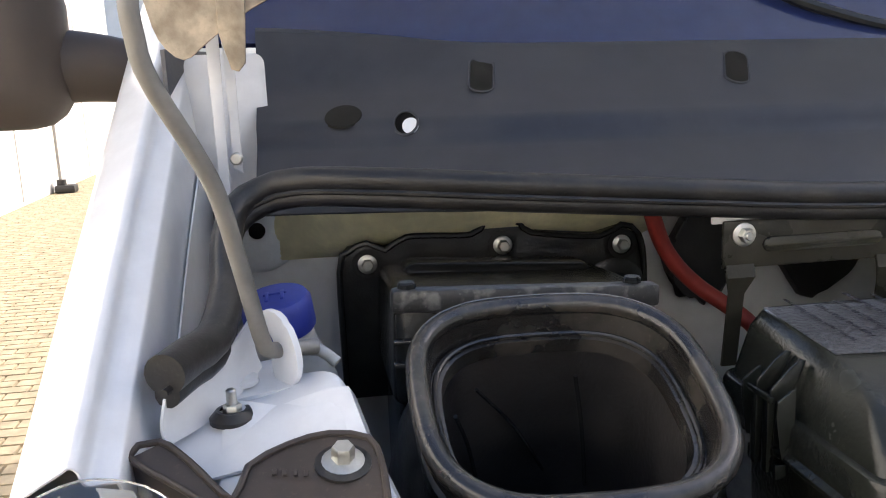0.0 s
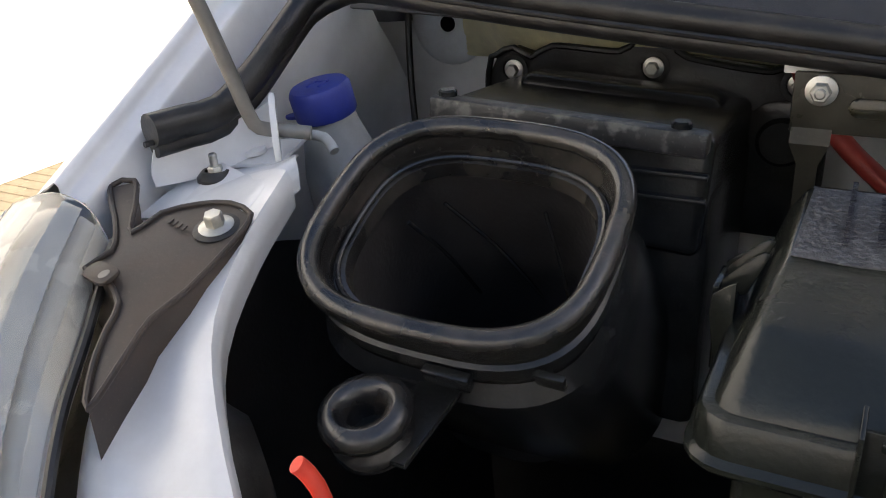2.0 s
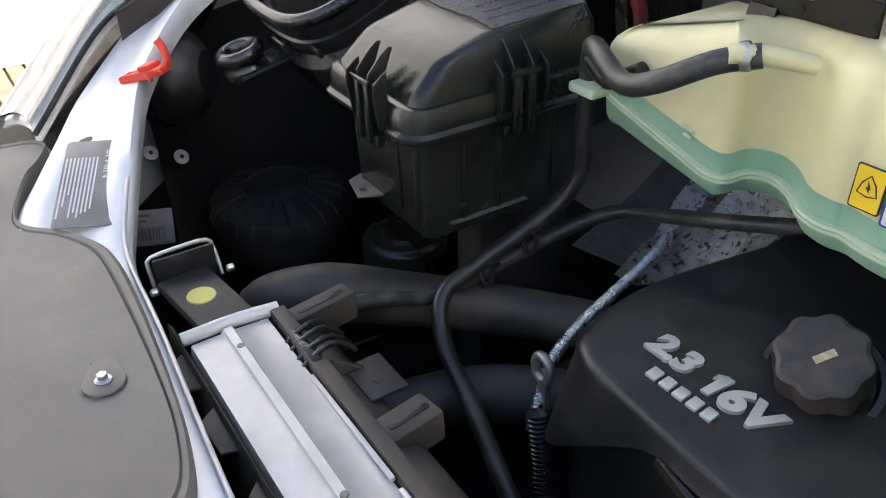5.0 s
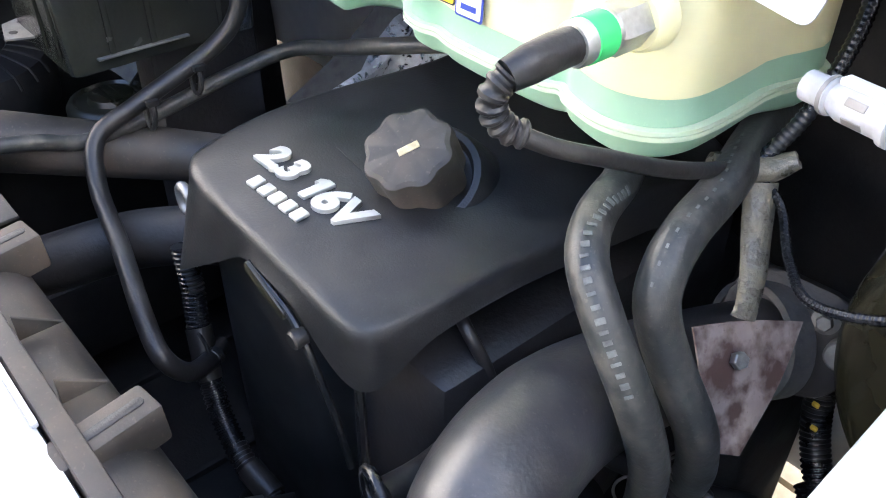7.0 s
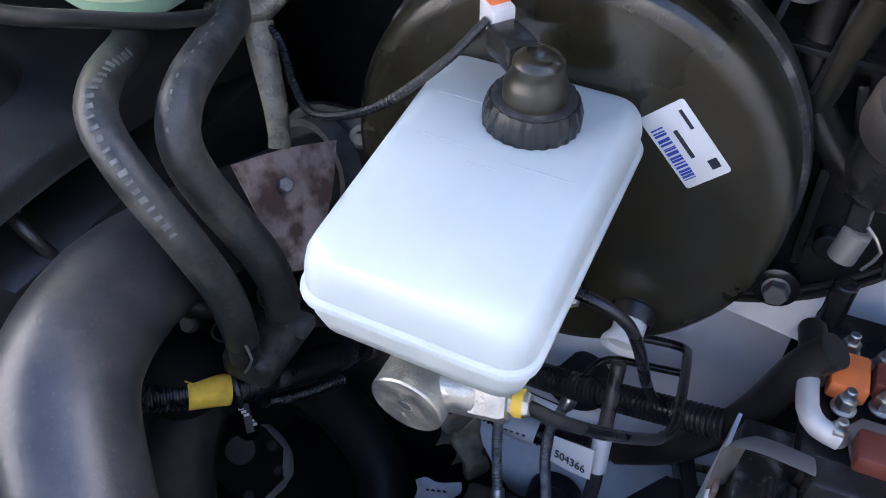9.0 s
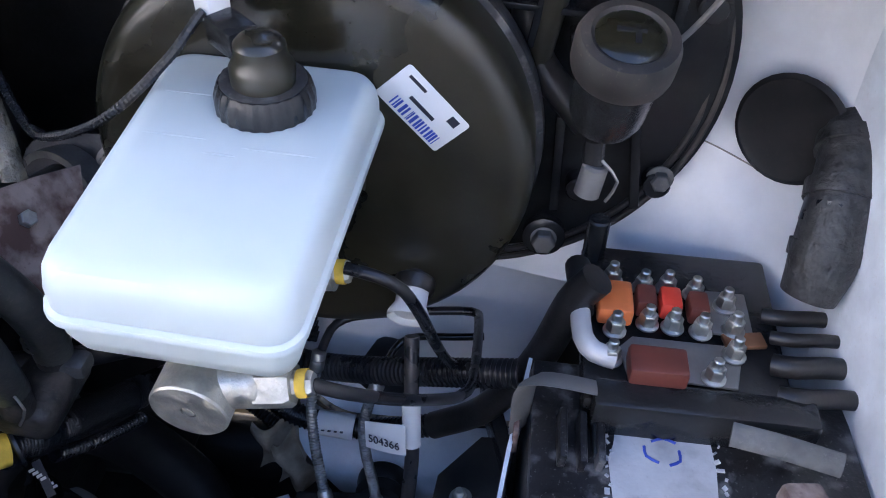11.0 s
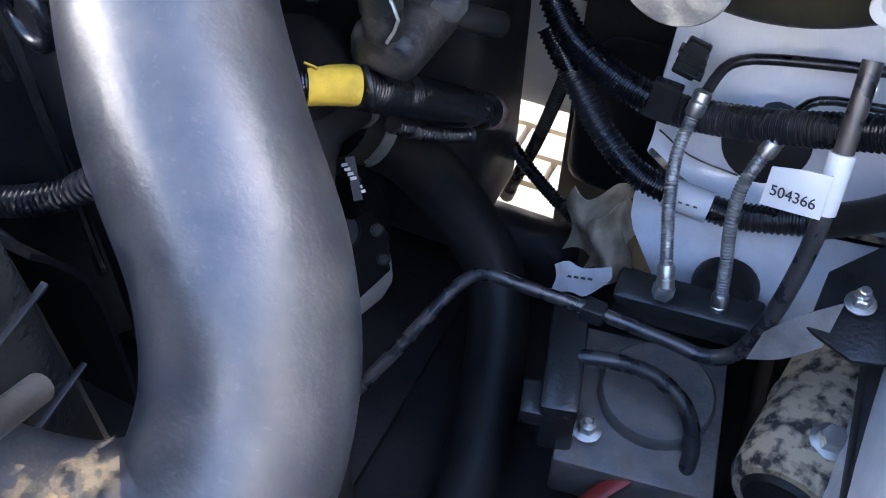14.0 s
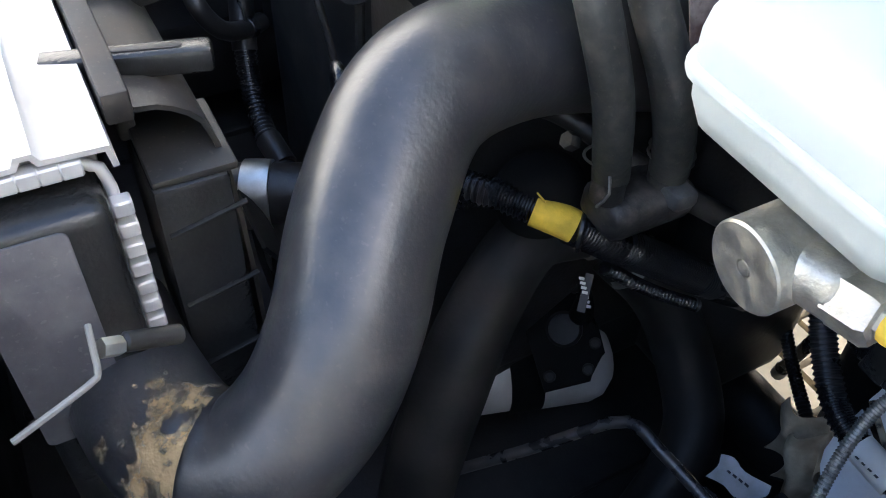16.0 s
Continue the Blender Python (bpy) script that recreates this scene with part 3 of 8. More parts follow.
# white slam panel that sweeps down from the wing to the front
edge = [(0.008, 0.528, 1.351), (0.022, 0.46, 1.328), (0.045, 0.395, 1.302), (0.085, 0.345, 1.278), (0.145, 0.293, 1.246), (0.21, 0.262, 1.224), (0.25, 0.246, 1.212), (0.31, 0.22, 1.186), (0.373, 0.198, 1.163), (0.5, 0.188, 1.156), (0.77, 0.170, 1.150), (1.15, 0.170, 1.150)]
outer = [(-0.085, 0.545, 1.318), (-0.085, 0.47, 1.290), (-0.050, 0.39, 1.262), (-0.010, 0.32, 1.238), (0.040, 0.262, 1.212), (0.095, 0.215, 1.196), (0.14, 0.19, 1.190), (0.20, 0.15, 1.172), (0.26, 0.11, 1.150), (0.5, 0.05, 1.140), (0.77, 0.02, 1.135), (1.15, 0.02, 1.135)]
mid = [tuple((a[i] + b[i]) / 2 + (0.004 if i == 2 else 0) for i in range(3)) for a, b in zip(edge, outer)]
drop = [(x + 0.002, y + 0.004, z - 0.03) for x, y, z in edge]
front = [(x - 0.02, y - 0.05, z - 0.25) for x, y, z in outer]
part("slam_panel", sheet(B(), smooth_rows([drop, [(x, y, z) for x, y, z in edge], mid, outer, front], 3), 0.0015), M_white, van, "white slam panel at the front of the bay", sharp=60)
# wing mirror beyond the fender
part("mirror_arm", tube(B(), [(-0.17, 0.93, 1.56), (-0.24, 0.92, 1.57), (-0.34, 0.9, 1.57)], [0.03, 0.036, 0.045], 16), M_mirror, van, "brown-grey mirror arm")
bm = B()
box(bm, (0.24, 0.10, 0.16), (-0.36, 0.905, 1.59), 0.04, 4)
part("mirror_housing", bm, M_mirror, van, "brown-grey plastic wing mirror")
# lower dark frame parts under the bay
bm = B()
box(bm, (0.10, 1.0, 0.14), (0.12, 0.5, 0.62), 0.01)
part("frame_rail", bm, M_deep, van)
bm = B()
box(bm, (0.10, 1.0, 0.14), (1.42, 0.55, 0.52), 0.01)
part("frame_rail", bm, M_deep, van)
bm = B()
box(bm, (1.8, 0.10, 0.62), (0.75, 0.06, 0.78), 0.02)
part("bumper_beam", bm, M_deep, van)
bm = B()
for w, x, h, z in ((1.13, 0.365, 0.7, 0.66), (0.63, 1.39, 0.7, 0.66), (0.155, 1.0025, 0.22, 0.90)):
    box(bm, (w, 0.03, h), (x, 1.02, z), 0.004)
part("lower_bulkhead", bm, M_deep, van)
for x in (-0.36, 1.67):
    w = part("wheel", lathe(B(), [(0, 0), (0.2, 0.0), (0.22, 0.02), (0.33, 0.0), (0.35, 0.03), (0.35, 0.17), (0.33, 0.2), (0.0, 0.2)], mat4((x, 0.75, 0.34), (1, 0, 0)), 40), M_rubber, van)

# white hall beside the van, far end of the yard, and two added unseen walls
wall = part("backdrop", box(B(), (60, 0.3, 6), (-25, 22, 3), 0), M_wall)
tagged(wall, "pale sunlit wall across the yard", "wall", kind="structure")
wall = part("wall_west", box(B(), (0.3, 25.0, 6.0), (-4.15, 5.5, 3.0), 0.01), M_wall)
tagged(wall, "white sheet-metal hall wall in full sun", "wall", kind="structure")
for y in (-2.1, 1.4, 4.95, 8.5, 12.0, 15.5):
    part("panel_joint", box(B(), (0.012, 0.035, 5.9), (-3.994, y, 3.0), 0.002), M_joint, wall)
# unseen sun blocker on the other side, keeps the bay in shade
wall = part("shade_wall_east", box(B(), (0.3, 16.0, 4.4), (4.35, -1.8, 2.2), 0.01), M_wall)
tagged(wall, "plain pale unseen wall, added to shade the van", "wall", kind="structure")
# unseen reflector behind the camera, added to brighten the bulkhead
wall = part("bounce_wall_south", box(B(), (8.0, 0.3, 4.2), (0.0, -5.15, 2.1), 0.01), M_wall)
tagged(wall, "plain pale unseen wall, added to bounce light into the bay", "wall", kind="structure")
bk_ = thing("downpipe_foot", "dark iron downpipe foot at the hall wall", "downpipe", (-3.8, 13.3, 0))
part("shoe", box(B(), (0.30, 0.22, 0.12), (-3.80, 13.3, 0.06), 0.03), M_deep, bk_)
part("collar", cyl(B(), 0.07, 0.10, (-3.86, 13.3, 0.10), 16), M_deep, bk_)
part("pipe", cyl(B(), 0.025, 3.0, (-3.90, 13.4, 0.1), 12), M_dull, bk_)

# ---- bonnet seal, rod, hinge ----
sl = thing("bonnet_seal", "black rubber bonnet seal along the cowl and wing", "rubber seal", (-0.1, 0.52, 1.36))
path = [(-0.103, 0.508, 1.376), (-0.093, 0.537, 1.377), (-0.080, 0.563, 1.380), (-0.073, 0.600, 1.400), (-0.076, 0.650, 1.426), (-0.070, 0.683, 1.450), (-0.050, 0.698, 1.462), (-0.02, 0.692, 1.469), (0.05, 0.673, 1.467), (0.15, 0.662, 1.459), (0.31, 0.660, 1.445), (0.47, 0.660, 1.433), (0.8, 0.658, 1.424), (1.2, 0.658, 1.416), (1.6, 0.66, 1.408)]
part("bulb", tube(B(), path, [0.0135, 0.0135, 0.013, 0.0125, 0.012, 0.0115, 0.011] + [0.0105] * 8, 16, 0.012), M_rubber, sl)
part("grip", tube(B(), [(x, y + 0.002, z - 0.014) for x, y, z in path], 0.0085, 12, 0.012), M_rubber, sl, "ribbed lower grip of the seal")
part("ridge", tube(B(), [(x, y - 0.0075, z - 0.009) for x, y, z in path], 0.0025, 8, 0.012), M_rubber, sl)

rod = thing("bonnet_rod", "bent grey steel bonnet prop rod", "prop rod", (-0.052, 0.572, 1.37))
part("rod", tube(B(), [(-0.012, 0.590, 1.360), (-0.034, 0.578, 1.364), (-0.044, 0.566, 1.368), (-0.048, 0.560, 1.380), (-0.055, 0.549, 1.425), (-0.064, 0.535, 1.478), (-0.074, 0.524, 1.508), (-0.092, 0.506, 1.550), (-0.097, 0.50, 1.575), (-0.097, 0.50, 1.62), (-0.085, 0.53, 1.80), (-0.07, 0.62, 2.05)], 0.0058, 12), M_dull, rod)

# solid grey sheet where the gap is, its colour standing for the shade
part("pillar_opening_shade", sheet(B(), smooth_rows([[(-0.128, 0.80, 1.42), (-0.118, 0.86, 1.40), (-0.108, 0.93, 1.39)], [(-0.134, 0.80, 1.50), (-0.122, 0.86, 1.50), (-0.110, 0.93, 1.50)], [(-0.138, 0.82, 1.58), (-0.126, 0.87, 1.58), (-0.112, 0.93, 1.58)]], 3), 0.004), M_pad, van, "grey sheet standing for the shaded opening behind the wing")
hg = thing("hinge", "white painted bonnet hinge arms", "hinge", (-0.08, 0.81, 1.45))
part("arm", slab(B(), [(-0.0045, -0.03), (0.0045, -0.03), (0.006, 0.15), (-0.006, 0.15)], 0.004, mat4((-0.089, 0.80, 1.455), (0.1, -1, 0), (1, 0, 0)), 0.001), M_white, hg)
part("arm", slab(B(), [(-0.004, -0.005), (0.0045, -0.01), (0.005, 0.12), (-0.005, 0.12)], 0.004, mat4((-0.077, 0.81, 1.475), (0.1, -1, 0), (1, 0, 0)), 0.001), M_white, hg)
part("pin", cyl(B(), 0.006, 0.012, mat4((-0.077, 0.812, 1.479), (0, -1, 0)), 16), M_steel, hg)
part("base_plate", slab(B(), rrect(0.075, 0.15, 0.01), 0.003, mat4((-0.085, 0.85, 1.50), (0.1, -1, 0), (1, 0, 0)), 0.001), M_white, hg)
rows = smooth_rows([[(-0.135, 0.745, 1.62), (-0.125, 0.742, 1.585), (-0.106, 0.74, 1.568), (-0.085, 0.74, 1.582), (-0.05, 0.74, 1.606), (0.02, 0.74, 1.64)], [(-0.14, 0.75, 1.70), (-0.12, 0.75, 1.68), (-0.10, 0.75, 1.67), (-0.075, 0.75, 1.68), (-0.04, 0.75, 1.70), (0.02, 0.75, 1.72)]], 3)
part("bonnet_mount", sheet(B(), rows, 0.003), M_rag, hg, "dusty primer-coloured bonnet corner")
part("gusset", slab(B(), [(-0.012, 0.06), (0.012, 0.06), (0.008, 0.004), (0.002, -0.003), (-0.004, -0.001), (-0.012, 0.028)], 0.004, mat4((-0.064, 0.738, 1.560), (0, -1, 0), (1, 0, 0)), 0.0015), M_rag, hg, "pointed dusty hinge gusset")

hk = thing("rod_bracket", "white steel bracket with a hooked eye for the prop rod", "bracket", (-0.045, 0.57, 1.35))
hook = [(-0.0185, 1.3816), (-0.0079, 1.3902), (0.0043, 1.3923), (0.0190, 1.3856), (0.0288, 1.3701), (0.0305, 1.3522), (0.0225, 1.3412), (0.0069, 1.3357), (-0.0002, 1.3451), (0.0002, 1.3579), (0.0055, 1.3665), (0.0013, 1.3757), (-0.0119, 1.3773)]
hook = [(v.x, v.y) for v, _ in spline([(a, b - 1.365, 0) for a, b in hook], 0.004, True)]
hm = Matrix(((0.6, 0, 0.8, -0.0438), (-0.8, 0, 0.6, 0.5815), (0, 1, 0, 1.365), (0, 0, 0, 1)))
part("hook", slab(B(), hook, 0.005, hm, 0.0015), M_white, hk)
rows = smooth_rows([[(-0.106, 0.511, 1.360), (-0.088, 0.546, 1.364), (-0.070, 0.575, 1.372), (-0.060, 0.605, 1.380)], [(-0.109, 0.507, 1.343), (-0.090, 0.543, 1.345), (-0.071, 0.570, 1.350), (-0.058, 0.602, 1.358)], [(-0.107, 0.507, 1.330), (-0.086, 0.540, 1.330), (-0.066, 0.568, 1.338), (-0.054, 0.600, 1.344)]], 3)
part("flange", sheet(B(), rows, 0.002), M_white, hk)
rows = smooth_rows([[(-0.088, 0.552, 1.334), (-0.065, 0.560, 1.337), (-0.040, 0.562, 1.340), (-0.026, 0.562, 1.342)], [(-0.086, 0.58, 1.338), (-0.064, 0.582, 1.341), (-0.042, 0.584, 1.343), (-0.030, 0.586, 1.345)], [(-0.08, 0.61, 1.342), (-0.06, 0.612, 1.344), (-0.045, 0.612, 1.346), (-0.035, 0.612, 1.348)]], 3)
part("base", sheet(B(), rows, 0.003), M_white, hk)
part("rivet", lathe(B(), [(0.0105, 0), (0.010, 0.003), (0.0, 0.0045)], mat4((-0.0638, 0.579, 1.342), (0, -0.15, 1)), 20), M_white, hk)

# white strut plate with the nut
sp = thing("wing_plate", "white painted steel plate bolted at the wing corner", "plate", (-0.05, 0.53, 1.33))
rows = smooth_rows([[(-0.11, 0.60, 1.326), (-0.06, 0.60, 1.332), (-0.025, 0.585, 1.342), (-0.004, 0.556, 1.352), (0.006, 0.545, 1.346), (0.010, 0.54, 1.332)], [(-0.105, 0.53, 1.325), (-0.06, 0.535, 1.334), (-0.025, 0.533, 1.342), (-0.003, 0.522, 1.347), (0.008, 0.513, 1.342), (0.012, 0.508, 1.328)], [(-0.105, 0.48, 1.314), (-0.06, 0.48, 1.322), (-0.025, 0.478, 1.328), (0.0, 0.472, 1.331), (0.012, 0.465, 1.326), (0.016, 0.462, 1.312)]], 4)
part("plate", sheet(B(), rows, 0.002), M_white, sp)
bt = bolt((-0.068, 0.535, 1.334), (0, -0.05, 1), 0.0062, 0.0125, 0.013, "black-washered nut on a zinc stud")
part("rubber_washer", lathe(B(), [(0, -0.001), (0.0155, -0.001), (0.0155, 0.002), (0.011, 0.007), (0.0085, 0.007)], mat4((-0.068, 0.535, 1.333)), 20), M_rubber, bt)

# ---- headlamp and its bracket ----
hb = thing("headlamp_bracket", "dusty black plastic headlamp bracket", "bracket", (0.0, 0.45, 1.3))
out = [(0.0225, 0.455), (0.017, 0.473), (-0.006, 0.480), (-0.030, 0.474), (-0.053, 0.459), (-0.060, 0.4355), (-0.085, 0.466), (-0.106, 0.487), (-0.1215, 0.477), (-0.080, 0.440), (-0.0605, 0.416), (-0.0665, 0.397), (-0.040, 0.391), (-0.015, 0.376), (-0.006, 0.3565), (0.008, 0.331), (0.030, 0.3055), (0.022, 0.345), (0.0165, 0.371), (0.0225, 0.397), (0.0237, 0.4365)]


def on_bracket(x, y):
    return Vector((x, y, 1.331 + (y - 0.452) * 0.30))


top = [on_bracket(*p) for p in out]
bm = loft(B(), [[p - Vector((0, 0, 0.045)) for p in top], [p - Vector((0, 0, 0.002)) for p in top], [p + (Vector((-0.01, 0.42, p.z)) - p) * 0.01 for p in top]])
part("plate", bm, M_brkt, hb, sharp=25)
bm = tube(B(), [p + Vector((0, 0, 0.0008)) for p in top], 0.0022, 8, 0.01, closed=True)
part("edge_rib", bm, M_brkt, hb)
part("tab", slab(B(), rrect(0.030, 0.016, 0.005), 0.003, mat4((-0.045, 0.392, 1.3165), (-0.1, -0.3, 1), (1, -0.25, 0)), 0.001), M_brkt, hb)
part("tab_hole", cyl(B(), 0.0042, 0.0008, mat4((-0.0395, 0.3895, 1.3190), (-0.1, -0.3, 1)), 12, 0.0002), M_dull, hb)
for k in range(4):
    part("moulded_mark", box(B(), (0.0025, 0.005, 0.0012), mat4((-0.038 + 0.006 * k, 0.452 - 0.002 * k, 1.3325), (0, -0.25, 1)), 0.0003, 1), M_brkt, hb)
bl = bolt((0.001, 0.455, 1.333), (0.05, -0.25, 0.97), 0.0068, 0.0125, 0.0, h=0.009)
part("rubber_pad", lathe(B(), [(0, -0.002), (0.0165, -0.002), (0.0165, 0.001), (0.0125, 0.002), (0, 0.002)], mat4((0.001, 0.455, 1.332), (0.05, -0.25, 0.97)), 24), M_rubber, bl)

hl = thing("headlamp", "clear headlamp with ribbed inner reflector", "headlamp", (-0.08, 0.3, 1.1))
rows = smooth_rows([[(-0.175, 0.43, 1.335), (-0.14, 0.44, 1.345), (-0.105, 0.440, 1.338), (-0.080, 0.432, 1.318)], [(-0.14, 0.36, 1.315), (-0.105, 0.37, 1.325), (-0.062, 0.368, 1.314), (-0.033, 0.360, 1.293)], [(-0.07, 0.27, 1.275), (-0.04, 0.28, 1.285), (-0.006, 0.285, 1.282), (0.022, 0.280, 1.268)], [(0.02, 0.15, 1.19), (0.045, 0.165, 1.20), (0.075, 0.175, 1.20), (0.100, 0.175, 1.19)]], 4)
part("reflector", sheet(B(), [[(p.x, p.y, p.z - 0.014) for p in r] for r in rows], 0.003), M_refl, hl, "silvered reflector behind the lens")
for j0, j1 in ((1, 3), (5, 7), (9, 11)):
    strip = []
    for (a0, b0) in zip([r[j0] for r in rows], [r[j1] for r in rows]):
        strip.append([a0.lerp(b0, q / 3) - Vector((0, 0, 0.007)) for q in range(4)])
    cross = smooth_rows(strip, 5)
    cross = [[p + Vector((0, 0, 0.0012 * (i % 2))) for p in r] for i, r in enumerate(cross)]
    part("ribbed_strip", sheet(B(), cross, 0.001), M_refl, hl, "fine-ribbed silvered strip", 80)
part("lens", sheet(B(), rows, 0.003), M_glass, hl, "clear polycarbonate lens").visible_shadow = False
rows2 = [[(p.x - 0.004, p.y - 0.004, p.z - 0.004) for p in (r[0], r[0] + Vector((-0.03, -0.03, -0.04)), r[0] + Vector((-0.05, -0.05, -0.2)))] for r in rows]
part("lens_side", sheet(B(), rows2, 0.003), M_refl, hl)
part("gasket", tube(B(), [(r[-1].x + 0.004, r[-1].y, r[-1].z + 0.001) for r in rows], 0.0035, 8), M_rubber, hl)
part("housing", tube(B(), [(-0.11, 0.45, 1.26), (-0.06, 0.40, 1.24), (0.0, 0.32, 1.21), (0.06, 0.21, 1.14)], [0.03, 0.032, 0.036, 0.04], 14), M_black, hl)

# ---- washer bottle ----
wb = thing("washer_bottle", "dusty translucent washer bottle with blue cap", "washer bottle", (-0.03, 0.68, 1.15))
neck = mat4((-0.038, 0.655, 1.345), (-0.12, -0.18, 1))
part("neck", lathe(B(), [(0.045, -0.2), (0.04, -0.1), (0.036, -0.04), (0.026, 0.0), (0.023, 0.02), (0.0, 0.02)], neck, 28), M_bottle, wb)
cap = part("cap", lathe(B(), [(0.0265, 0.012), (0.0275, 0.014), (0.0275, 0.036), (0.025, 0.040), (0.0, 0.041)], neck, 40, lambda k: 1 + 0.012 * (k % 2)), M_blue, wb, "blue screw cap with washer mark")
part("embossed_mark", box(B(), (0.018, 0.003, 0.0016), neck @ Matrix.Translation((0, 0.004, 0.0412)), 0.0006), M_blue, cap)
part("embossed_mark", box(B(), (0.003, 0.016, 0.0016), neck @ Matrix.Translation((-0.006, 0.0, 0.0412)), 0.0006), M_blue, cap)
part("embossed_mark", box(B(), (0.003, 0.016, 0.0016), neck @ Matrix.Translation((0.006, 0.0, 0.0412)), 0.0006), M_blue, cap)
part("tether", slab(B(), rrect(0.022, 0.009, 0.004), 0.003, neck @ Matrix.Translation((-0.03, -0.006, 0.012)), 0.001), M_blue, cap)
part("hose_stub", tube(B(), [(-0.025, 0.60, 1.355), (-0.01, 0.605, 1.352), (0.002, 0.60, 1.343)], 0.0045, 10), M_bottle, wb)

# ---- air filter housing, on the bulkhead ----
fh = thing("air_filter_housing", "black plastic intake housing bolted to the bulkhead", "intake housing", (0.17, 0.88, 1.2))
flange = [(0.012, 1.20), (0.012, 1.345), (0.022, 1.366), (0.042, 1.375), (0.062, 1.366), (0.085, 1.379), (0.155, 1.377), (0.17, 1.388), (0.19, 1.392), (0.21, 1.386), (0.222, 1.375), (0.30, 1.366), (0.325, 1.377), (0.345, 1.365), (0.352, 1.32), (0.352, 1.20)]
# the outline lies in x and z
bm = slab(B(), flange, 0.072, mat4((0, 0.958, 0), (0, -1, 0), (1, 0, 0)), 0.003)
part("flange", bm, M_black, fh)
part("flange_rib", tube(B(), [(x, 0.884, z) for x, z in flange], 0.0035, 8, 0.01), M_black, fh)
bm = B()
box(bm, (0.235, 0.20, 0.10), mat4((0.168, 0.785, 1.304), (0.05, 0.09, 1)), 0.010, 3)
part("box", bm, M_black, fh)
bm = B()
box(bm, (0.195, 0.06, 0.034), mat4((0.171, 0.842, 1.341), (0.06, 0.10, 1)), 0.012, 3)
part("upper_step", bm, M_black, fh)
bm = B()
box(bm, (0.234, 0.020, 0.020), mat4((0.167, 0.684, 1.3585), (0.05, 0.05, 1)), 0.004)
part("front_lip", bm, M_scuff, fh, "scuffed front lip of the housing")
for x in (0.064, 0.262):
    part("lip_screw_boss", cyl(B(), 0.008, 0.010, (x, 0.686, 1.364 - 0.05 * (x - 0.167)), 14), M_black, fh)
for z in (1.328, 1.308):
    bm = B()
    box(bm, (0.236, 0.010, 0.004), (0.168, 0.682, z), 0.0012)
    part("front_rib", bm, M_black, fh)
bm = B()
box(bm, (0.235, 0.19, 0.22), (0.172, 0.785, 1.20), 0.012)
part("lower_box", bm, M_black, fh)
for p in ((0.042, 0.884, 1.352), (0.190, 0.884, 1.363), (0.325, 0.884, 1.355)):
    fb_ = bolt(p, (0, -1, 0), 0.0065, 0.0105, 0.0, "small zinc bolt in a moulded boss", group="housing bolts")
    part("boss_ring", lathe(B(), [(0.012, 0), (0.0165, 0), (0.0165, 0.003), (0.012, 0.003), (0.012, 0)], mat4(p, (0, -1, 0)), 24), M_black, fb_)
part("round_cover", lathe(B(), [(0, 0.006), (0.02, 0.006), (0.024, 0.002), (0.036, 0.002), (0.04, 0.0)], mat4((0.316, 0.883, 1.30), (0, -1, 0)), 28), M_black, fh)

# ---- air inlet duct ----
al = thing("air_inlet_duct", "black plastic air inlet duct with a grey rubber rim", "air duct", (0.156, 0.53, 1.05))
M = mat4((0.156, 0.524, 1.334), (0.03, -0.431, 0.902), (1, 0, 0))


def ringat(w, h, z, e=3.0, n=48, dx=0.0, dy=0.0):
    return [M @ Vector((x + dx, y + dy, z)) for x, y in oval(w, h, e, n)]


part("rim", tube(B(), ringat(0.1015, 0.0915, 0.0)[::2], 0.0082, 14, 0.008, closed=True), M_rim, al, "worn grey rubber rim")
part("inner_lip", loft(B(), [ringat(0.0975, 0.0875, 0.001), ringat(0.093, 0.083, -0.012), ringat(0.0915, 0.0815, -0.020), ringat(0.084, 0.074, -0.021), ringat(0.082, 0.072, -0.032)], False, False), M_rim, al, "stepped rubber lip inside the rim")
part("groove_bead", tube(B(), ringat(0.0885, 0.0785, -0.019)[::2], 0.0022, 8, 0.01, closed=True), M_rim, al)
part("throat", loft(B(), [ringat(0.083, 0.073, -0.030), ringat(0.078, 0.068, -0.08), ringat(0.07, 0.06, -0.16), ringat(0.06, 0.05, -0.24)], False, True), M_deep, al)
for a, b in (((-0.07, 0.03), (-0.045, 0.06)), ((-0.05, 0.055), (0.02, 0.066)), ((0.03, 0.062), (0.055, 0.045))):
    part("inner_rib", tube(B(), [M @ Vector((a[0], a[1], -0.05)), M @ Vector(((a[0] + b[0]) / 2 * 0.95, (a[1] + b[1]) / 2 * 0.98, -0.10)), M @ Vector((b[0] * 0.9, b[1] * 0.92, -0.16))], 0.0016, 6), M_black, al)
part("neck", loft(B(), [ringat(0.104, 0.094, -0.004), ringat(0.104, 0.094, -0.018), ringat(0.100, 0.090, -0.019), ringat(0.100, 0.090, -0.028), ringat(0.103, 0.093, -0.030), ringat(0.103, 0.093, -0.040), ringat(0.099, 0.089, -0.042), ringat(0.099, 0.089, -0.052)], False, False), M_black, al)
part("body", loft(B(), [ringat(0.100, 0.090, -0.050), ringat(0.108, 0.100, -0.062), ringat(0.112, 0.104, -0.09, dy=0.01), ringat(0.115, 0.106, -0.16, dy=0.03), ringat(0.115, 0.106, -0.30, dy=0.09)], False, True), M_black, al)
bm = B()
box(bm, (0.033, 0.008, 0.014), M @ Matrix.Translation((0.022, -0.098, -0.036)), 0.002)
part("clip_tab", bm, M_black, al)
bm = B()
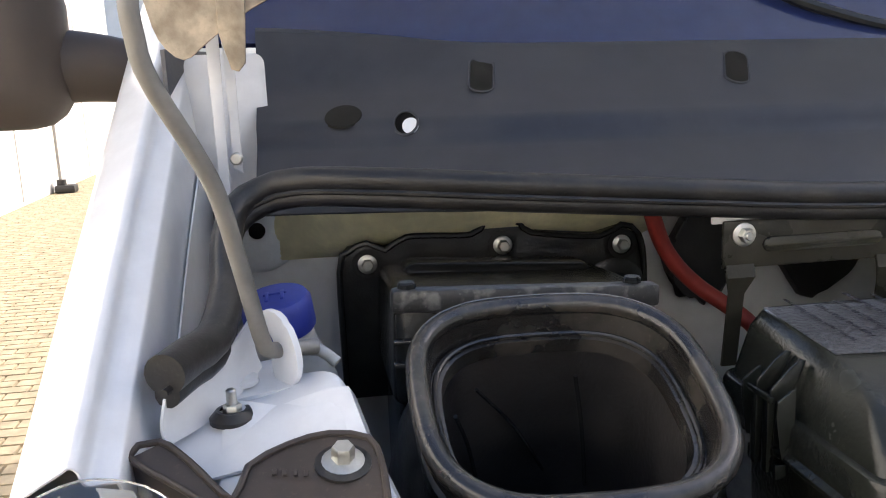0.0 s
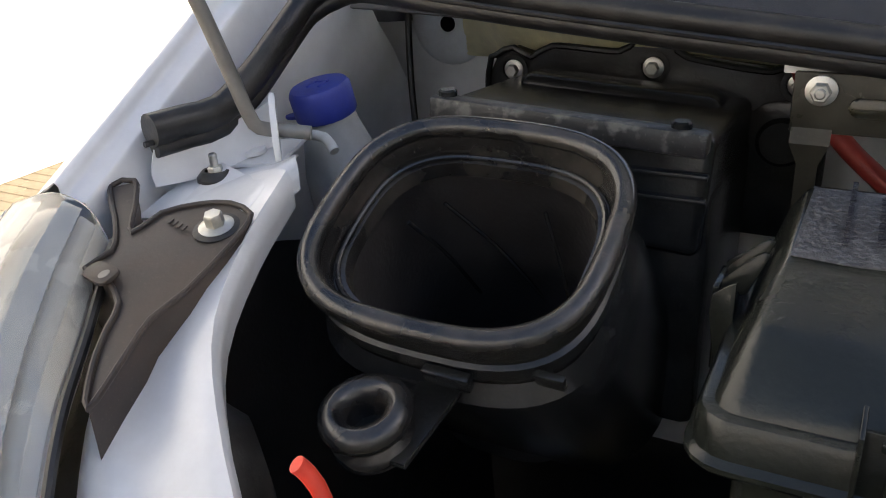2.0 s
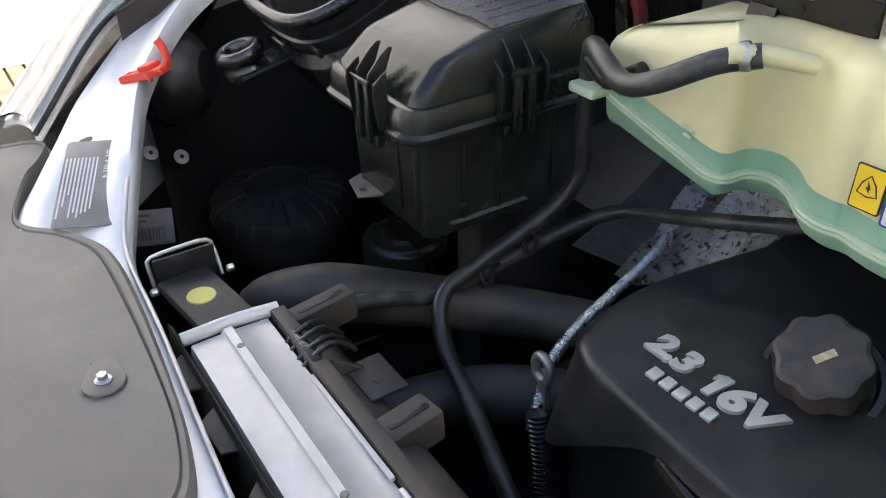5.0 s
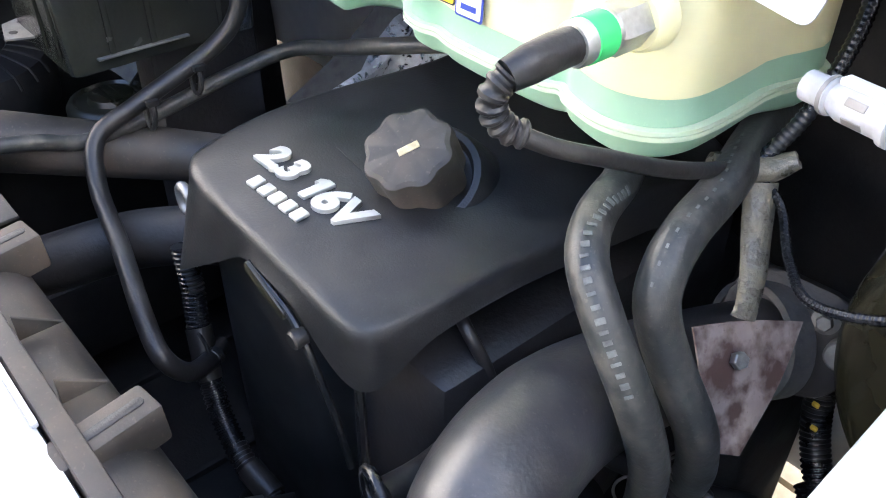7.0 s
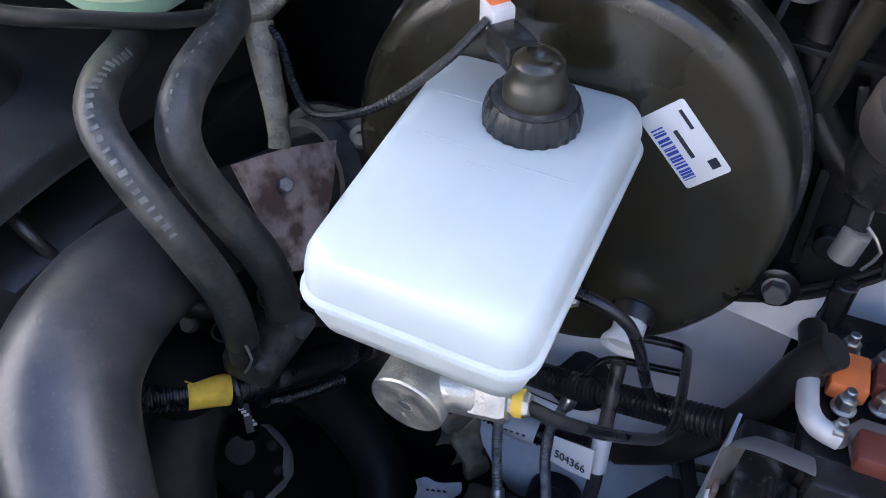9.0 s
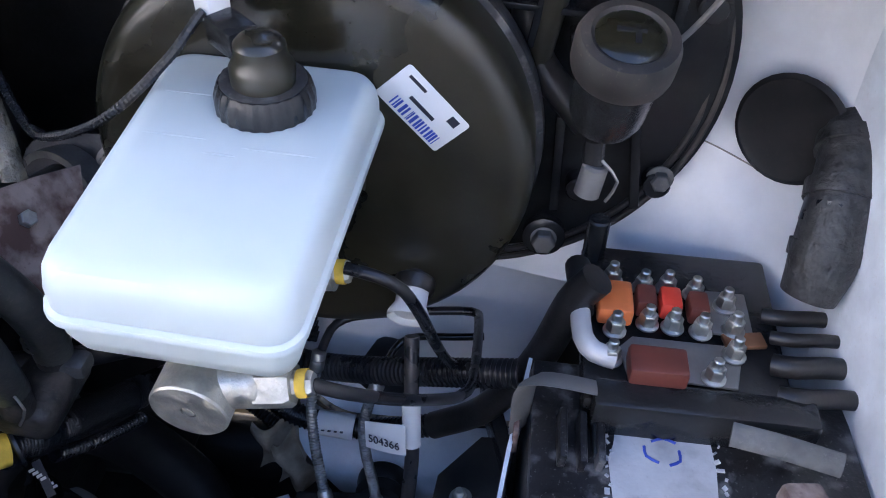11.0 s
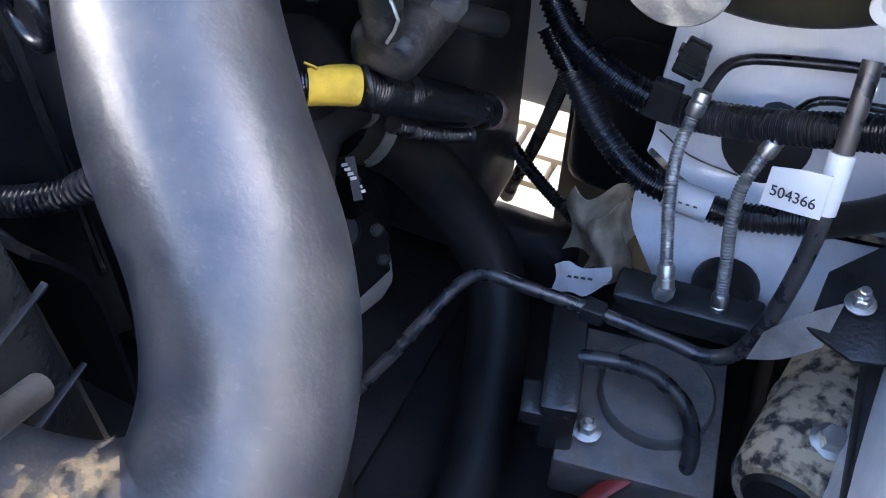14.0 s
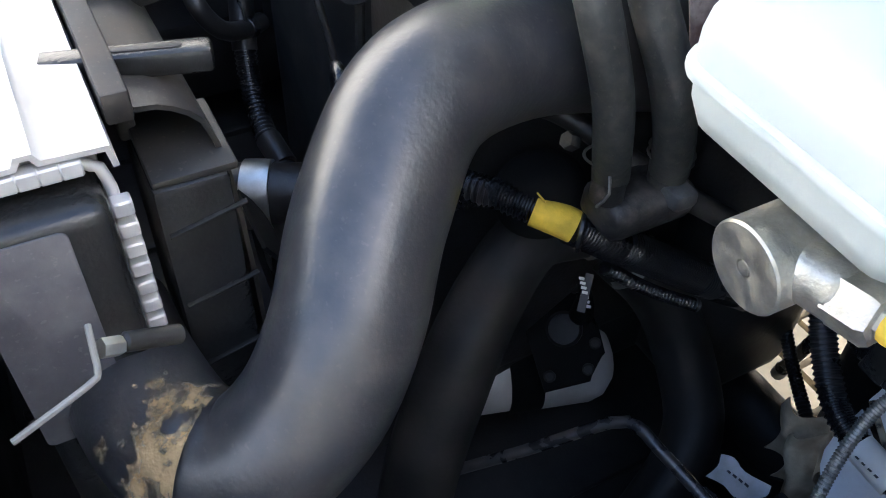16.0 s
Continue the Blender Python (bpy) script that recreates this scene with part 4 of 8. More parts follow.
box(bm, (0.02, 0.006, 0.012), M @ Matrix.Translation((0.085, -0.082, -0.036)), 0.002)
part("clip_tab", bm, M_black, al)
gm = thing("rubber_grommet", "thick black rubber mounting grommet", "grommet", (0.14, 0.413, 1.225))
gx = mat4((0.14, 0.413, 1.243), (-0.05, -0.25, 0.97))
part("washer", lathe(B(), [(0.0135, -0.024), (0.025, -0.024), (0.025, -0.0215), (0.0135, -0.0215), (0.0135, -0.024)], gx, 28), M_black, gm)
part("ring", lathe(B(), [(0.0145, -0.02), (0.0265, -0.022), (0.0275, -0.018), (0.0275, -0.012), (0.0235, -0.010), (0.0235, -0.004), (0.029, -0.002), (0.031, 0.004), (0.029, 0.010), (0.022, 0.013), (0.0155, 0.010), (0.0135, 0.0), (0.0145, -0.02)], gx, 36), M_rim, gm, sharp=75)
part("mount_arm", slab(B(), [(-0.025, -0.03), (0.025, -0.03), (0.035, 0.05), (-0.02, 0.05)], 0.006, mat4((0.148, 0.43, 1.228), (-0.05, -0.25, 0.97)), 0.002), M_black, al)
part("side_rib", tube(B(), [M @ Vector((0.10, -0.03, -0.055)), M @ Vector((0.105, 0.02, -0.10)), M @ Vector((0.10, 0.06, -0.2))], 0.006, 8), M_black, al)

# ---- fuse box ----
fb = thing("fuse_box", "black plastic fuse box with latched, weathered lid", "fuse box", (0.43, 0.54, 1.155))
bm = loft(B(), [[(0.4235 + x, 0.546 + y, z) for x, y in rrect(w, d, r, 4)] for w, d, r, z in ((0.140, 0.19, 0.01, 1.150), (0.142, 0.192, 0.012, 1.155), (0.148, 0.198, 0.014, 1.235), (0.148, 0.198, 0.014, 1.255))])
part("body", bm, M_fuse, fb)
for x, w in ((0.500, 0.006), (0.468, 0.004)):
    part("body_rib", box(B(), (w, 0.003, 0.08), (x - 0.02, 0.4475, 1.205), 0.001), M_fuse, fb)
for y in (0.49, 0.53, 0.60):
    part("body_rib", box(B(), (0.003, 0.006, 0.08), (0.4975, y, 1.205), 0.001), M_fuse, fb)


def lidring(x0, x1, y0, y1, z0, z1, r=0.014):
    """A rounded outline whose height runs from z0 at the front to z1 at the back."""
    return [((x0 + x1) / 2 + x, (y0 + y1) / 2 + y, z0 + (z1 - z0) * ((y0 + y1) / 2 + y - y0) / (y1 - y0)) for x, y in rrect(x1 - x0, y1 - y0, r, 4)]


bm = loft(B(), [lidring(0.327, 0.503, 0.431, 0.664, 1.2535, 1.254, 0.022), lidring(0.3235, 0.506, 0.4275, 0.666, 1.2575, 1.258, 0.025), lidring(0.3235, 0.506, 0.4275, 0.666, 1.2605, 1.261, 0.025), lidring(0.3275, 0.5025, 0.4315, 0.662, 1.2640, 1.2645, 0.022), lidring(0.3285, 0.5015, 0.4325, 0.661, 1.2815, 1.283, 0.021), lidring(0.3310, 0.499, 0.435, 0.659, 1.2855, 1.287, 0.019), lidring(0.3345, 0.496, 0.439, 0.657, 1.2865, 1.288, 0.017)], True, True)
part("lid_skirt", bm, M_fuse, fb, "rolled rim of the lid")
bm = loft(B(), [lidring(0.3365, 0.4955, 0.441, 0.655, 1.2855, 1.288, 0.016), lidring(0.3385, 0.4950, 0.4440, 0.6545, 1.2925, 1.295, 0.016), lidring(0.3485, 0.4925, 0.4690, 0.6510, 1.3185, 1.329, 0.014), lidring(0.3510, 0.4905, 0.4780, 0.6490, 1.3230, 1.3335, 0.013), lidring(0.3575, 0.4865, 0.5225, 0.6440, 1.3365, 1.3440, 0.011), lidring(0.3600, 0.4840, 0.5290, 0.6420, 1.3375, 1.3450, 0.010)], False, True)
part("lid", bm, M_fuse, fb, "faceted lid, chalky and pitted on top", 45)
bm = slab(B(), [(-0.063, -0.052), (-0.03, -0.055), (0.02, -0.050), (0.060, -0.056), (0.060, 0.053), (0.03, 0.053), (0.022, 0.047), (-0.005, 0.047), (-0.014, 0.054), (-0.061, 0.054)], 0.0012, mat4((0.4225, 0.588, 1.3408), (0, -0.055, 1)), 0.0008)
M_chalk = mk("chalky_pitted_black_plastic", (0.045, 0.045, 0.048), 0.33, var=0.4, scale=80, bump=1.0, fine=3, spec=0.7, dust=(0.30, 0.30, 0.31), amount=0.4, dscale=240, lo=0.46, hi=0.66)
M_chalk.node_tree.nodes["Bump"].inputs["Distance"].default_value = 0.0035
part("chalky_top", bm, M_chalk, fb, "pitted, chalky top face")
for k, s in enumerate(("SCATOLA PORTA FUSIBILI E TELERUTTORI", "FUSE AND RELAY BOX", "BOITE FUSIBLES ET RELAIS", "SICHERUNGS- UND RELAISDOSE", "CAJA DE LOS FUSIBLES Y DE LOS RELES")):
    mt = mat4((0.388 + 0.0195 * k, 0.541 + (0.012, 0.018, 0.012, 0.008, 0.0)[k], 1.3395 + 0.0022), (0, -0.055, 1), (0, 1, 0))
    letters("moulded_text", s, (0.0045, 0.0064, 0.0064, 0.0064, 0.0052)[k], mt, 0.00025, M_ink, fb, "raised moulded lettering", 0.0, 1.18)


def latch(m):
    """A moulded latch: frame x along the wall, y out of it, z up."""
    lt = part("latch", box(B(), (0.050, 0.003, 0.055), m @ Matrix.Translation((0, 0.0015, -0.030)), 0.0008), M_fuse, fb, "moulded latch with upright fins")
    for sx in (-1, 1):
        part("cheek", slab(B(), [(0, -0.046), (0.010, -0.046), (0.015, -0.012), (0.014, 0.000), (0.004, 0.008), (0, 0.010)], 0.0026, m @ mat4((sx * 0.0255 - 0.0013, 0.0, 0.0), (1, 0, 0), (0, 1, 0)), 0.0006), M_fuse, lt)
        part("tall_fin", slab(B(), [(-0.004, -0.005), (0.011, -0.005), (0.011, 0.004), (-0.004, 0.020), (-0.012, 0.026), (-0.016, 0.025)], 0.0024, m @ mat4((sx * 0.0105 - 0.0012, 0.0, 0.0), (1, 0, 0), (0, 1, 0)), 0.0006), M_fuse, lt)
        part("tongue", box(B(), (0.0085, 0.006, 0.060), m @ Matrix.Translation((sx * 0.0085, 0.011, -0.032)), 0.0012), M_fuse, lt)
        part("foot", box(B(), (0.007, 0.010, 0.012), m @ Matrix.Translation((sx * 0.018, 0.006, -0.058)), 0.001), M_fuse, lt)
    part("bar", box(B(), (0.034, 0.004, 0.005), m @ Matrix.Translation((0, 0.0135, -0.002)), 0.0008), M_fuse, lt)
    part("slot_gap", box(B(), (0.007, 0.003, 0.05), m @ Matrix.Translation((0, 0.0045, -0.036)), 0.0006), M_deep, lt)


latch(mat4((0.4335, 0.434, 1.3035), (0, 0, 1), (-1, 0, 0)))
latch(mat4((0.4995, 0.548, 1.306), (0, 0, 1), (0, -1, 0)))
latch(mat4((0.332, 0.565, 1.304), (0, 0, 1), (0, 1, 0)))
pl = thing("fuse_box_bracket", "worn galvanised bracket plate under the fuse box", "bracket", (0.39, 0.47, 1.16))
m = mat4((0, 0, 1.158), (-0.05, -0.1, 1.0))
part("plate", slab(B(), [(0.345, 0.60), (0.345, 0.565), (0.36, 0.53), (0.40, 0.52), (0.415, 0.56), (0.50, 0.57), (0.50, 0.66), (0.36, 0.66)], 0.002, mat4((0, -0.095, 1.162)), 0.0005), M_corr, pl)
for p in ((0.366, 0.452), (0.388, 0.437)):
    part("bolt_hole", cyl(B(), 0.0042, 0.0006, (p[0], p[1], 1.164), 14, 0.0002), M_deep, pl)
bm = B()
box(bm, (0.05, 0.12, 0.35), (0.43, 0.6, 0.98), 0.004)
part("leg", bm, M_deep, pl)

# ---- cross bracket over the fuse box ----
cb = thing("cross_bracket", "black steel cross bracket with a pressed slot", "bracket", (0.5, 0.67, 1.33))
bm = B()
box(bm, (0.42, 0.004, 0.042), (0.548, 0.672, 1.394), 0.0015)
part("bar", bm, M_brack, cb)
for x in (0.43, 0.60):
    part("pressed_slot", slab(B(), rrect(0.112, 0.013, 0.006), 0.004, mat4((x, 0.671, 1.393), (0, -1, 0), (1, 0, 0)), 0.0018), M_boost, cb)
for x in (0.353, 0.495, 0.66):
    rows = [[(x - w, y, z), (x + w, y, z)] for w, y, z in ((0.013, 0.671, 1.376), (0.013, 0.668, 1.366), (0.007, 0.675, 1.35), (0.007, 0.685, 1.28))]
    part("leg", sheet(B(), rows, 0.003), M_brack, cb, "glossy twisted leg")
bolt((0.356, 0.669, 1.403), (0, -1, 0), 0.0068, 0.0105, 0.005, "zinc nut on the cross bracket", group="bracket nuts")
bolt((0.70, 0.669, 1.400), (0, -1, 0), 0.0068, 0.0105, 0.005, "zinc nut on the cross bracket", group="bracket nuts")
rc = thing("red_cable", "dull red rubber-sleeved cable", "cable", (0.36, 0.87, 1.25))
part("sleeve", tube(B(), [(0.322, 0.80, 1.43), (0.327, 0.80, 1.40), (0.345, 0.805, 1.36), (0.375, 0.80, 1.325), (0.42, 0.78, 1.29), (0.45, 0.75, 1.25)], 0.0085, 12), M_redrub, rc)
ins = thing("sound_pad", "torn black sound-deadening pad", "pad", (0.5, 0.9, 1.25))
for x, w in ((0.445, 0.085), (0.60, 0.12), (0.8, 0.1)):
    rng = random.Random(int(x * 100))
    part("pad_piece", slab(B(), [(w * 0.5 * math.cos(a) * rng.uniform(0.8, 1.1), 0.06 * math.sin(a) * rng.uniform(0.75, 1.1)) for a in [2 * math.pi * i / 22 for i in range(22)]], 0.02, mat4((x, 0.955, 1.32), (0, -1, 0), (1, 0, 0)), 0.004), M_deep, ins)

# ---- red catch on the slam panel, hole and sticker ----
rcx = thing("red_release_lever", "bright red plastic bonnet release lever", "lever", (0.15, 0.29, 1.25))
m = mat4((0.152, 0.2985, 1.2455), (-0.22, -0.2, 0.95), (0.77, 0.52, 0.27)) @ Matrix.Scale(0.93, 4)
part("arm", slab(B(), [(-0.034, -0.011), (0.012, -0.013), (0.020, -0.017), (0.036, -0.010), (0.036, 0.008), (0.018, 0.011), (-0.034, 0.009)], 0.009, m, 0.002), M_red, rcx)
part("finger", tube(B(), [m @ Vector((0.030, 0.0, 0.006)), m @ Vector((0.038, 0.004, 0.012)), m @ Vector((0.036, 0.008, 0.028)), m @ Vector((0.033, 0.008, 0.037))], 0.0048, 10), M_red, rcx)
part("step_block", box(B(), (0.020, 0.021, 0.009), m @ Matrix.Translation((0.012, -0.001, 0.011)), 0.0018), M_red, rcx)
part("catch_pin", cyl(B(), 0.003, 0.012, m @ Matrix.Translation((0.018, -0.014, -0.004)), 10), M_red, rcx)
part("pin_dimple", lathe(B(), [(0.0028, 0.009), (0.0034, 0.0098), (0.004, 0.009)], m @ Matrix.Translation((-0.024, 0, 0)), 14), M_red, rcx)
part("slam_hole", cyl(B(), 0.0085, 0.0008, mat4((0.199, 0.212, 1.2085), (-0.12, -0.25, 1)), 18, 0.0002), M_deep, van)
st = thing("maker_plate", "grey printed sticker on the white slam panel", "sticker", (0.25, 0.2, 1.19))
m = mat4((0.268, 0.203, 1.1925), (0.30, -0.12, 0.95), (0.90, -0.42, -0.3))
m = m @ Matrix.Scale(1.4, 4)
part("plate", slab(B(), rrect(0.085, 0.05, 0.003), 0.0006, m, 0.0002), M_dull, st)
letters("printed_text", "MADE IN", 0.006, m @ Matrix.Translation((-0.03, 0.016, 0.0008)), 0.0001, M_label, st)
letters("printed_text", "SPAIN", 0.011, m @ Matrix.Translation((-0.032, 0.004, 0.0008)), 0.0001, M_label, st)
bars(st, m @ Matrix.Translation((0.005, -0.012, 0.0004)), 0.075, 0.024, 9, M_label, seed=5)

# ---- grey front panel with its recessed fixings ----
fp = thing("trim_cover", "grey-brown plastic trim panel over the front", "trim panel", (0.4, 0.1, 1.15))
out = [(0.345, 0.183), (0.39, 0.189), (0.46, 0.187), (0.57, 0.178), (0.645, 0.168), (0.696, 0.150), (0.720, 0.112), (0.744, 0.067), (0.755, 0.02), (0.70, -0.05), (0.5, -0.085), (0.3, -0.10), (0.2, -0.05), (0.12, 0.03), (0.088, 0.11), (0.09, 0.165), (0.108, 0.183), (0.135, 0.172), (0.165, 0.152), (0.235, 0.128), (0.272, 0.130), (0.305, 0.160)]
out = [(v.x, v.y) for v, _ in spline([(a, b, 0) for a, b in out], 0.008, True)]


def onfp(x, y, d=0.0):
    return Vector((x, y, 1.169 + 0.05 * max(0, 0.36 - x) + 0.02 * (y - 0.16) + d))


top = [onfp(*p) for p in out]
c = Vector((0.4, 0.06, 1.17))
bm = loft(B(), [[p - Vector((0, 0, 0.05)) for p in top], [p - Vector((0, 0, 0.004)) for p in top], [p + (c - p).normalized() * 0.004 for p in top], [p + (c - p).normalized() * 0.010 - Vector((0, 0, 0.0)) for p in top], [p + (c - p).normalized() * 0.012 + Vector((0, 0, -0.0025)) for p in top], [p + (c - p).normalized() * 0.014 for p in top]])
part("panel", bm, M_front, fp, "matt grey-brown panel with a grooved edge", 25)
for x, y in ((0.553, 0.135), (0.20, 0.105)):
    m = mat4(onfp(x, y, 0.0004), (0, -0.02, 1), (1, -0.2, 0))
    part("recess", slab(B(), [(0.016 * math.cos(a), 0.016 * math.sin(a)) if math.cos(a) > -0.2 else (-0.055, 0.0) if abs(math.sin(a)) < 0.3 else (0.016 * math.cos(a) - 0.012, 0.012 * math.sin(a)) for a in [2 * math.pi * i / 24 for i in range(24)]], 0.0030, m, 0.0016), M_front, fp)
    bolt(onfp(x, y, 0.0034), (0, 0, 1), 0.0042, 0.0065, 0.0, "small zinc screw in a recess", h=0.004, group="panel screws", cat="screw")
lt2 = thing("front_crossmember", "white front crossmember with a rolled edge", "crossmember", (0.95, 0.1, 1.1))
part("rolled_edge", tube(B(), [(0.28, 0.232, 1.196), (0.31, 0.22, 1.187), (0.373, 0.199, 1.165), (0.5, 0.191, 1.159), (0.77, 0.173, 1.153), (1.13, 0.173, 1.153)], 0.0022, 10), M_alu, lt2)
part("bead", tube(B(), [(0.80, 0.10, 1.146), (0.95, 0.105, 1.147), (1.12, 0.10, 1.146)], 0.012, 12, flat=0.4), M_white, lt2)
bolt((0.742, 0.075, 1.142), (0, 0, 1), 0.008, 0.012, 0.0, "grey hex bolt in the crossmember")

# ---- round covers low in the bay ----
bf = thing("round_finned_cover", "large round black rubber cover with radial pleats", "rubber cover", (0.122, 0.439, 0.98))
mm = mat4((0.118, 0.442, 1.045), (0.03, -0.06, 1))
part("cover", lathe(B(), [(0.088, -0.07), (0.095, -0.02), (0.088, -0.004), (0.062, 0.006), (0.046, 0.010), (0.043, 0.008), (0.040, 0.010), (0, 0.012)], mm, 96), M_rubm, bf)
for k in range(24):
    a = 2 * math.pi * k / 24
    u = Vector((math.cos(a), math.sin(a), 0))
    part("pleat", tube(B(), [mm @ (u * 0.046 + Vector((0, 0, 0.010))), mm @ (u * 0.066 + Vector((0, 0, 0.0055))), mm @ (u * 0.088 + Vector((0, 0, -0.004))), mm @ (u * 0.0955 + Vector((0, 0, -0.02)))], 0.0018, 6, 0.01), M_rubm, bf)
sc = thing("strut_cap", "shiny black moulded cap", "cap", (0.253, 0.562, 0.98))
mm = mat4((0.258, 0.555, 1.005))
part("cap", lathe(B(), [(0.056, -0.05), (0.056, -0.006), (0.052, 0.0), (0.046, 0.002), (0.043, -0.002), (0.030, 0.0), (0.027, 0.006), (0.012, 0.008), (0.0, 0.006)], mm, 48), M_boost, sc)
part("cap_bar", box(B(), (0.05, 0.014, 0.008), mm @ Matrix.Translation((0, 0, 0.005)), 0.003), M_boost, sc)
rows = smooth_rows([[(0.168, 0.575, 1.015), (0.205, 0.582, 1.013), (0.235, 0.588, 1.005)], [(0.165, 0.606, 1.036), (0.20, 0.612, 1.034), (0.23, 0.616, 1.026)]], 3)
tr = thing("wing_trough", "pale painted tray edge beside the strut", "tray", (0.2, 0.6, 1.03))
part("edge", sheet(B(), rows, 0.003), M_corr, tr)
hp = thing("headlamp_rear_cap", "black rubber lamp boot behind the slam panel", "lamp boot", (0.08, 0.4, 1.2))
part("boot", lathe(B(), [(0.0, 0.04), (0.03, 0.04), (0.055, 0.02), (0.06, 0.0), (0.055, -0.04)], mat4((0.045, 0.36, 1.20), (0.6, 0.75, 0.1)), 32), M_rubber, hp)
part("end_ring", lathe(B(), [(0.056, -0.03), (0.062, -0.03), (0.062, -0.018), (0.056, -0.018), (0.056, -0.03)], mat4((0.045, 0.36, 1.20), (0.6, 0.75, 0.1)), 32), M_black, hp)
for p in ((0.006, 0.313, 1.091), (0.003, 0.353, 1.073)):
    pg = thing("push_pin", "pale plastic push pin", "push pin", p, "push pins")
    part("head", lathe(B(), [(0.0, 0.002), (0.004, 0.002), (0.0105, 0.001), (0.0105, -0.001), (0.0, -0.002)], mat4(p, (0.75, 0.2, 0.6)), 20), M_label, pg)
    part("centre", cyl(B(), 0.003, 0.003, mat4(p, (0.75, 0.2, 0.6)), 12, 0.0005), M_ink, pg)
lb = thing("lamp_label", "grey barcode label inside the front", "label", (0.29, 0.23, 1.12))
m = mat4((0.205, 0.244, 1.094), (0.88, -0.2, 0.43), (0.51, 0.86, 0.05))
m = m @ Matrix.Scale(1.2, 4)
part("paper", slab(B(), rrect(0.06, 0.034, 0.002), 0.0006, m, 0.0002), M_pad, lb)
barcode(lb, m @ Matrix.Translation((0.004, -0.006, 0.0004)), 0.035, 0.012, M_ink, 4)
bars(lb, m @ Matrix.Translation((0.0, 0.009, 0.0004)), 0.05, 0.01, 2, M_ink, seed=7)

# ---- radiator and its shroud ----
rd = thing("radiator", "bare aluminium radiator with a ridged top tank", "radiator", (0.75, 0.25, 0.55))
N = 40
rows = []
for y, dz in ((0.208, -0.012), (0.210, 0.0), (0.236, 0.001), (0.2385, 0.0055), (0.246, 0.0055), (0.2485, 0.001), (0.278, 0.0), (0.280, -0.012)):
    rows.append([(0.506 + 0.55 * k / N, y, 1.139 - 0.014 * k / N + dz) for k in range(N + 1)])
part("top_tank", sheet(B(), rows, 0.003), M_alu, rd, "ridged aluminium top strip", 60)
for x in (0.535, 0.72, 0.86):
    part("rivet", lathe(B(), [(0.0035, 0.0), (0.003, 0.0015), (0.0, 0.002)], (x, 0.243, 1.1435 - 0.02 * (x - 0.5)), 12), M_dull, rd)
for x in (0.60, 0.74):
    part("seam_step", box(B(), (0.13, 0.004, 0.004), (x + 0.06, 0.2775, 1.137), 0.001), M_alu, rd)
part("end_bar", tube(B(), [(0.497, 0.205, 1.141), (0.499, 0.25, 1.1435), (0.501, 0.290, 1.142)], 0.0062, 12), M_alu, rd, "rounded aluminium end bar")
bm = B()
box(bm, (0.54, 0.055, 0.55), (0.76, 0.245, 0.845), 0.003)
part("core", bm, M_dull, rd)
# crimped end tank
tk = part("end_tank", box(B(), (0.050, 0.066, 0.40), (1.050, 0.237, 0.905), 0.008, 3), M_black, rd, "black plastic end tank")
part("tank_face", slab(B(), rrect(0.046, 0.14, 0.004), 0.0012, mat4((1.075, 0.226, 1.030), (1, 0, 0), (0, 1, 0)), 0.0004), M_pad, tk, "worn grey face of the end tank")
rail = [(1.046, 0.203, 1.113), (1.047, 0.256, 1.114), (1.048, 0.268, 1.111), (1.049, 0.273, 1.102), (1.050, 0.274, 1.05), (1.050, 0.274, 0.72)]
part("crimp_rail", tube(B(), rail, 0.0030, 10), M_alu, rd, "crimped aluminium tank edge")
tooth = box(B(), (0.009, 0.010, 0.0088), (0, 0, 0), 0.001, 1)
tooth = part("crimp_tooth", tooth, M_alu, rd)
tooth.location = (1.056, 0.2755, 1.09)
for k in range(1, 24):
    ob = new("crimp_tooth", tooth.data)
    ob.parent = rd
    ob.location = (1.056, 0.2755, 1.09 - 0.0135 * k) if k < 18 else (1.053, 0.212 + 0.0095 * (k - 18), 1.117)
sh = thing("fan_shroud", "dusty black plastic fan shroud with slotted lugs", "fan shroud", (0.75, 0.32, 0.7))
bm = B()
box(bm, (0.52, 0.014, 0.018), mat4((0.765, 0.288, 1.130), (0.03, 0, 1)), 0.002)
part("rail", bm, M_dusty, sh)
rows = smooth_rows([[(x, 0.29, 1.124 - 0.01 * (x - 0.5)) for x in (0.505, 0.6, 0.7, 0.8, 1.02)], [(x, 0.315, 1.118 - 0.01 * (x - 0.5)) for x in (0.505, 0.6, 0.7, 0.8, 1.02)], [(x, 0.334, 1.085) for x in (0.505, 0.6, 0.7, 0.8, 1.02)], [(x, 0.342, 0.98) for x in (0.505, 0.6, 0.7, 0.8, 1.02)], [(x, 0.345, 0.75) for x in (0.505, 0.6, 0.7, 0.8, 1.02)]], 3)
part("cowl", sheet(B(), rows, 0.003), M_dusty, sh)
for x, y, w, d, z in ((0.507, 0.322, 0.022, 0.075, 1.130), (0.672, 0.315, 0.030, 0.060, 1.124), (0.882, 0.306, 0.026, 0.064, 1.124)):
    lug = part("lug", box(B(), (w, d, 0.030), mat4((x, y, z - 0.008), (0, -0.05, 1), (1, 0.12, 0)), 0.003), M_dusty, sh)
    part("slot", slab(B(), rrect(0.007, d * 0.62, 0.003), 0.0012, mat4((x, y + 0.006, z + 0.0068), (0, -0.05, 1), (1, 0.12, 0)), 0.0003), M_deep, lug)
for x in (0.59, 0.77, 0.84):
    part("gusset", slab(B(), [(0, 0), (0.028, 0), (0.0, 0.02)], 0.003, mat4((x, 0.297, 1.122), (1, 0, 0), (0, 1, 0)), 0.0006), M_dusty, sh)
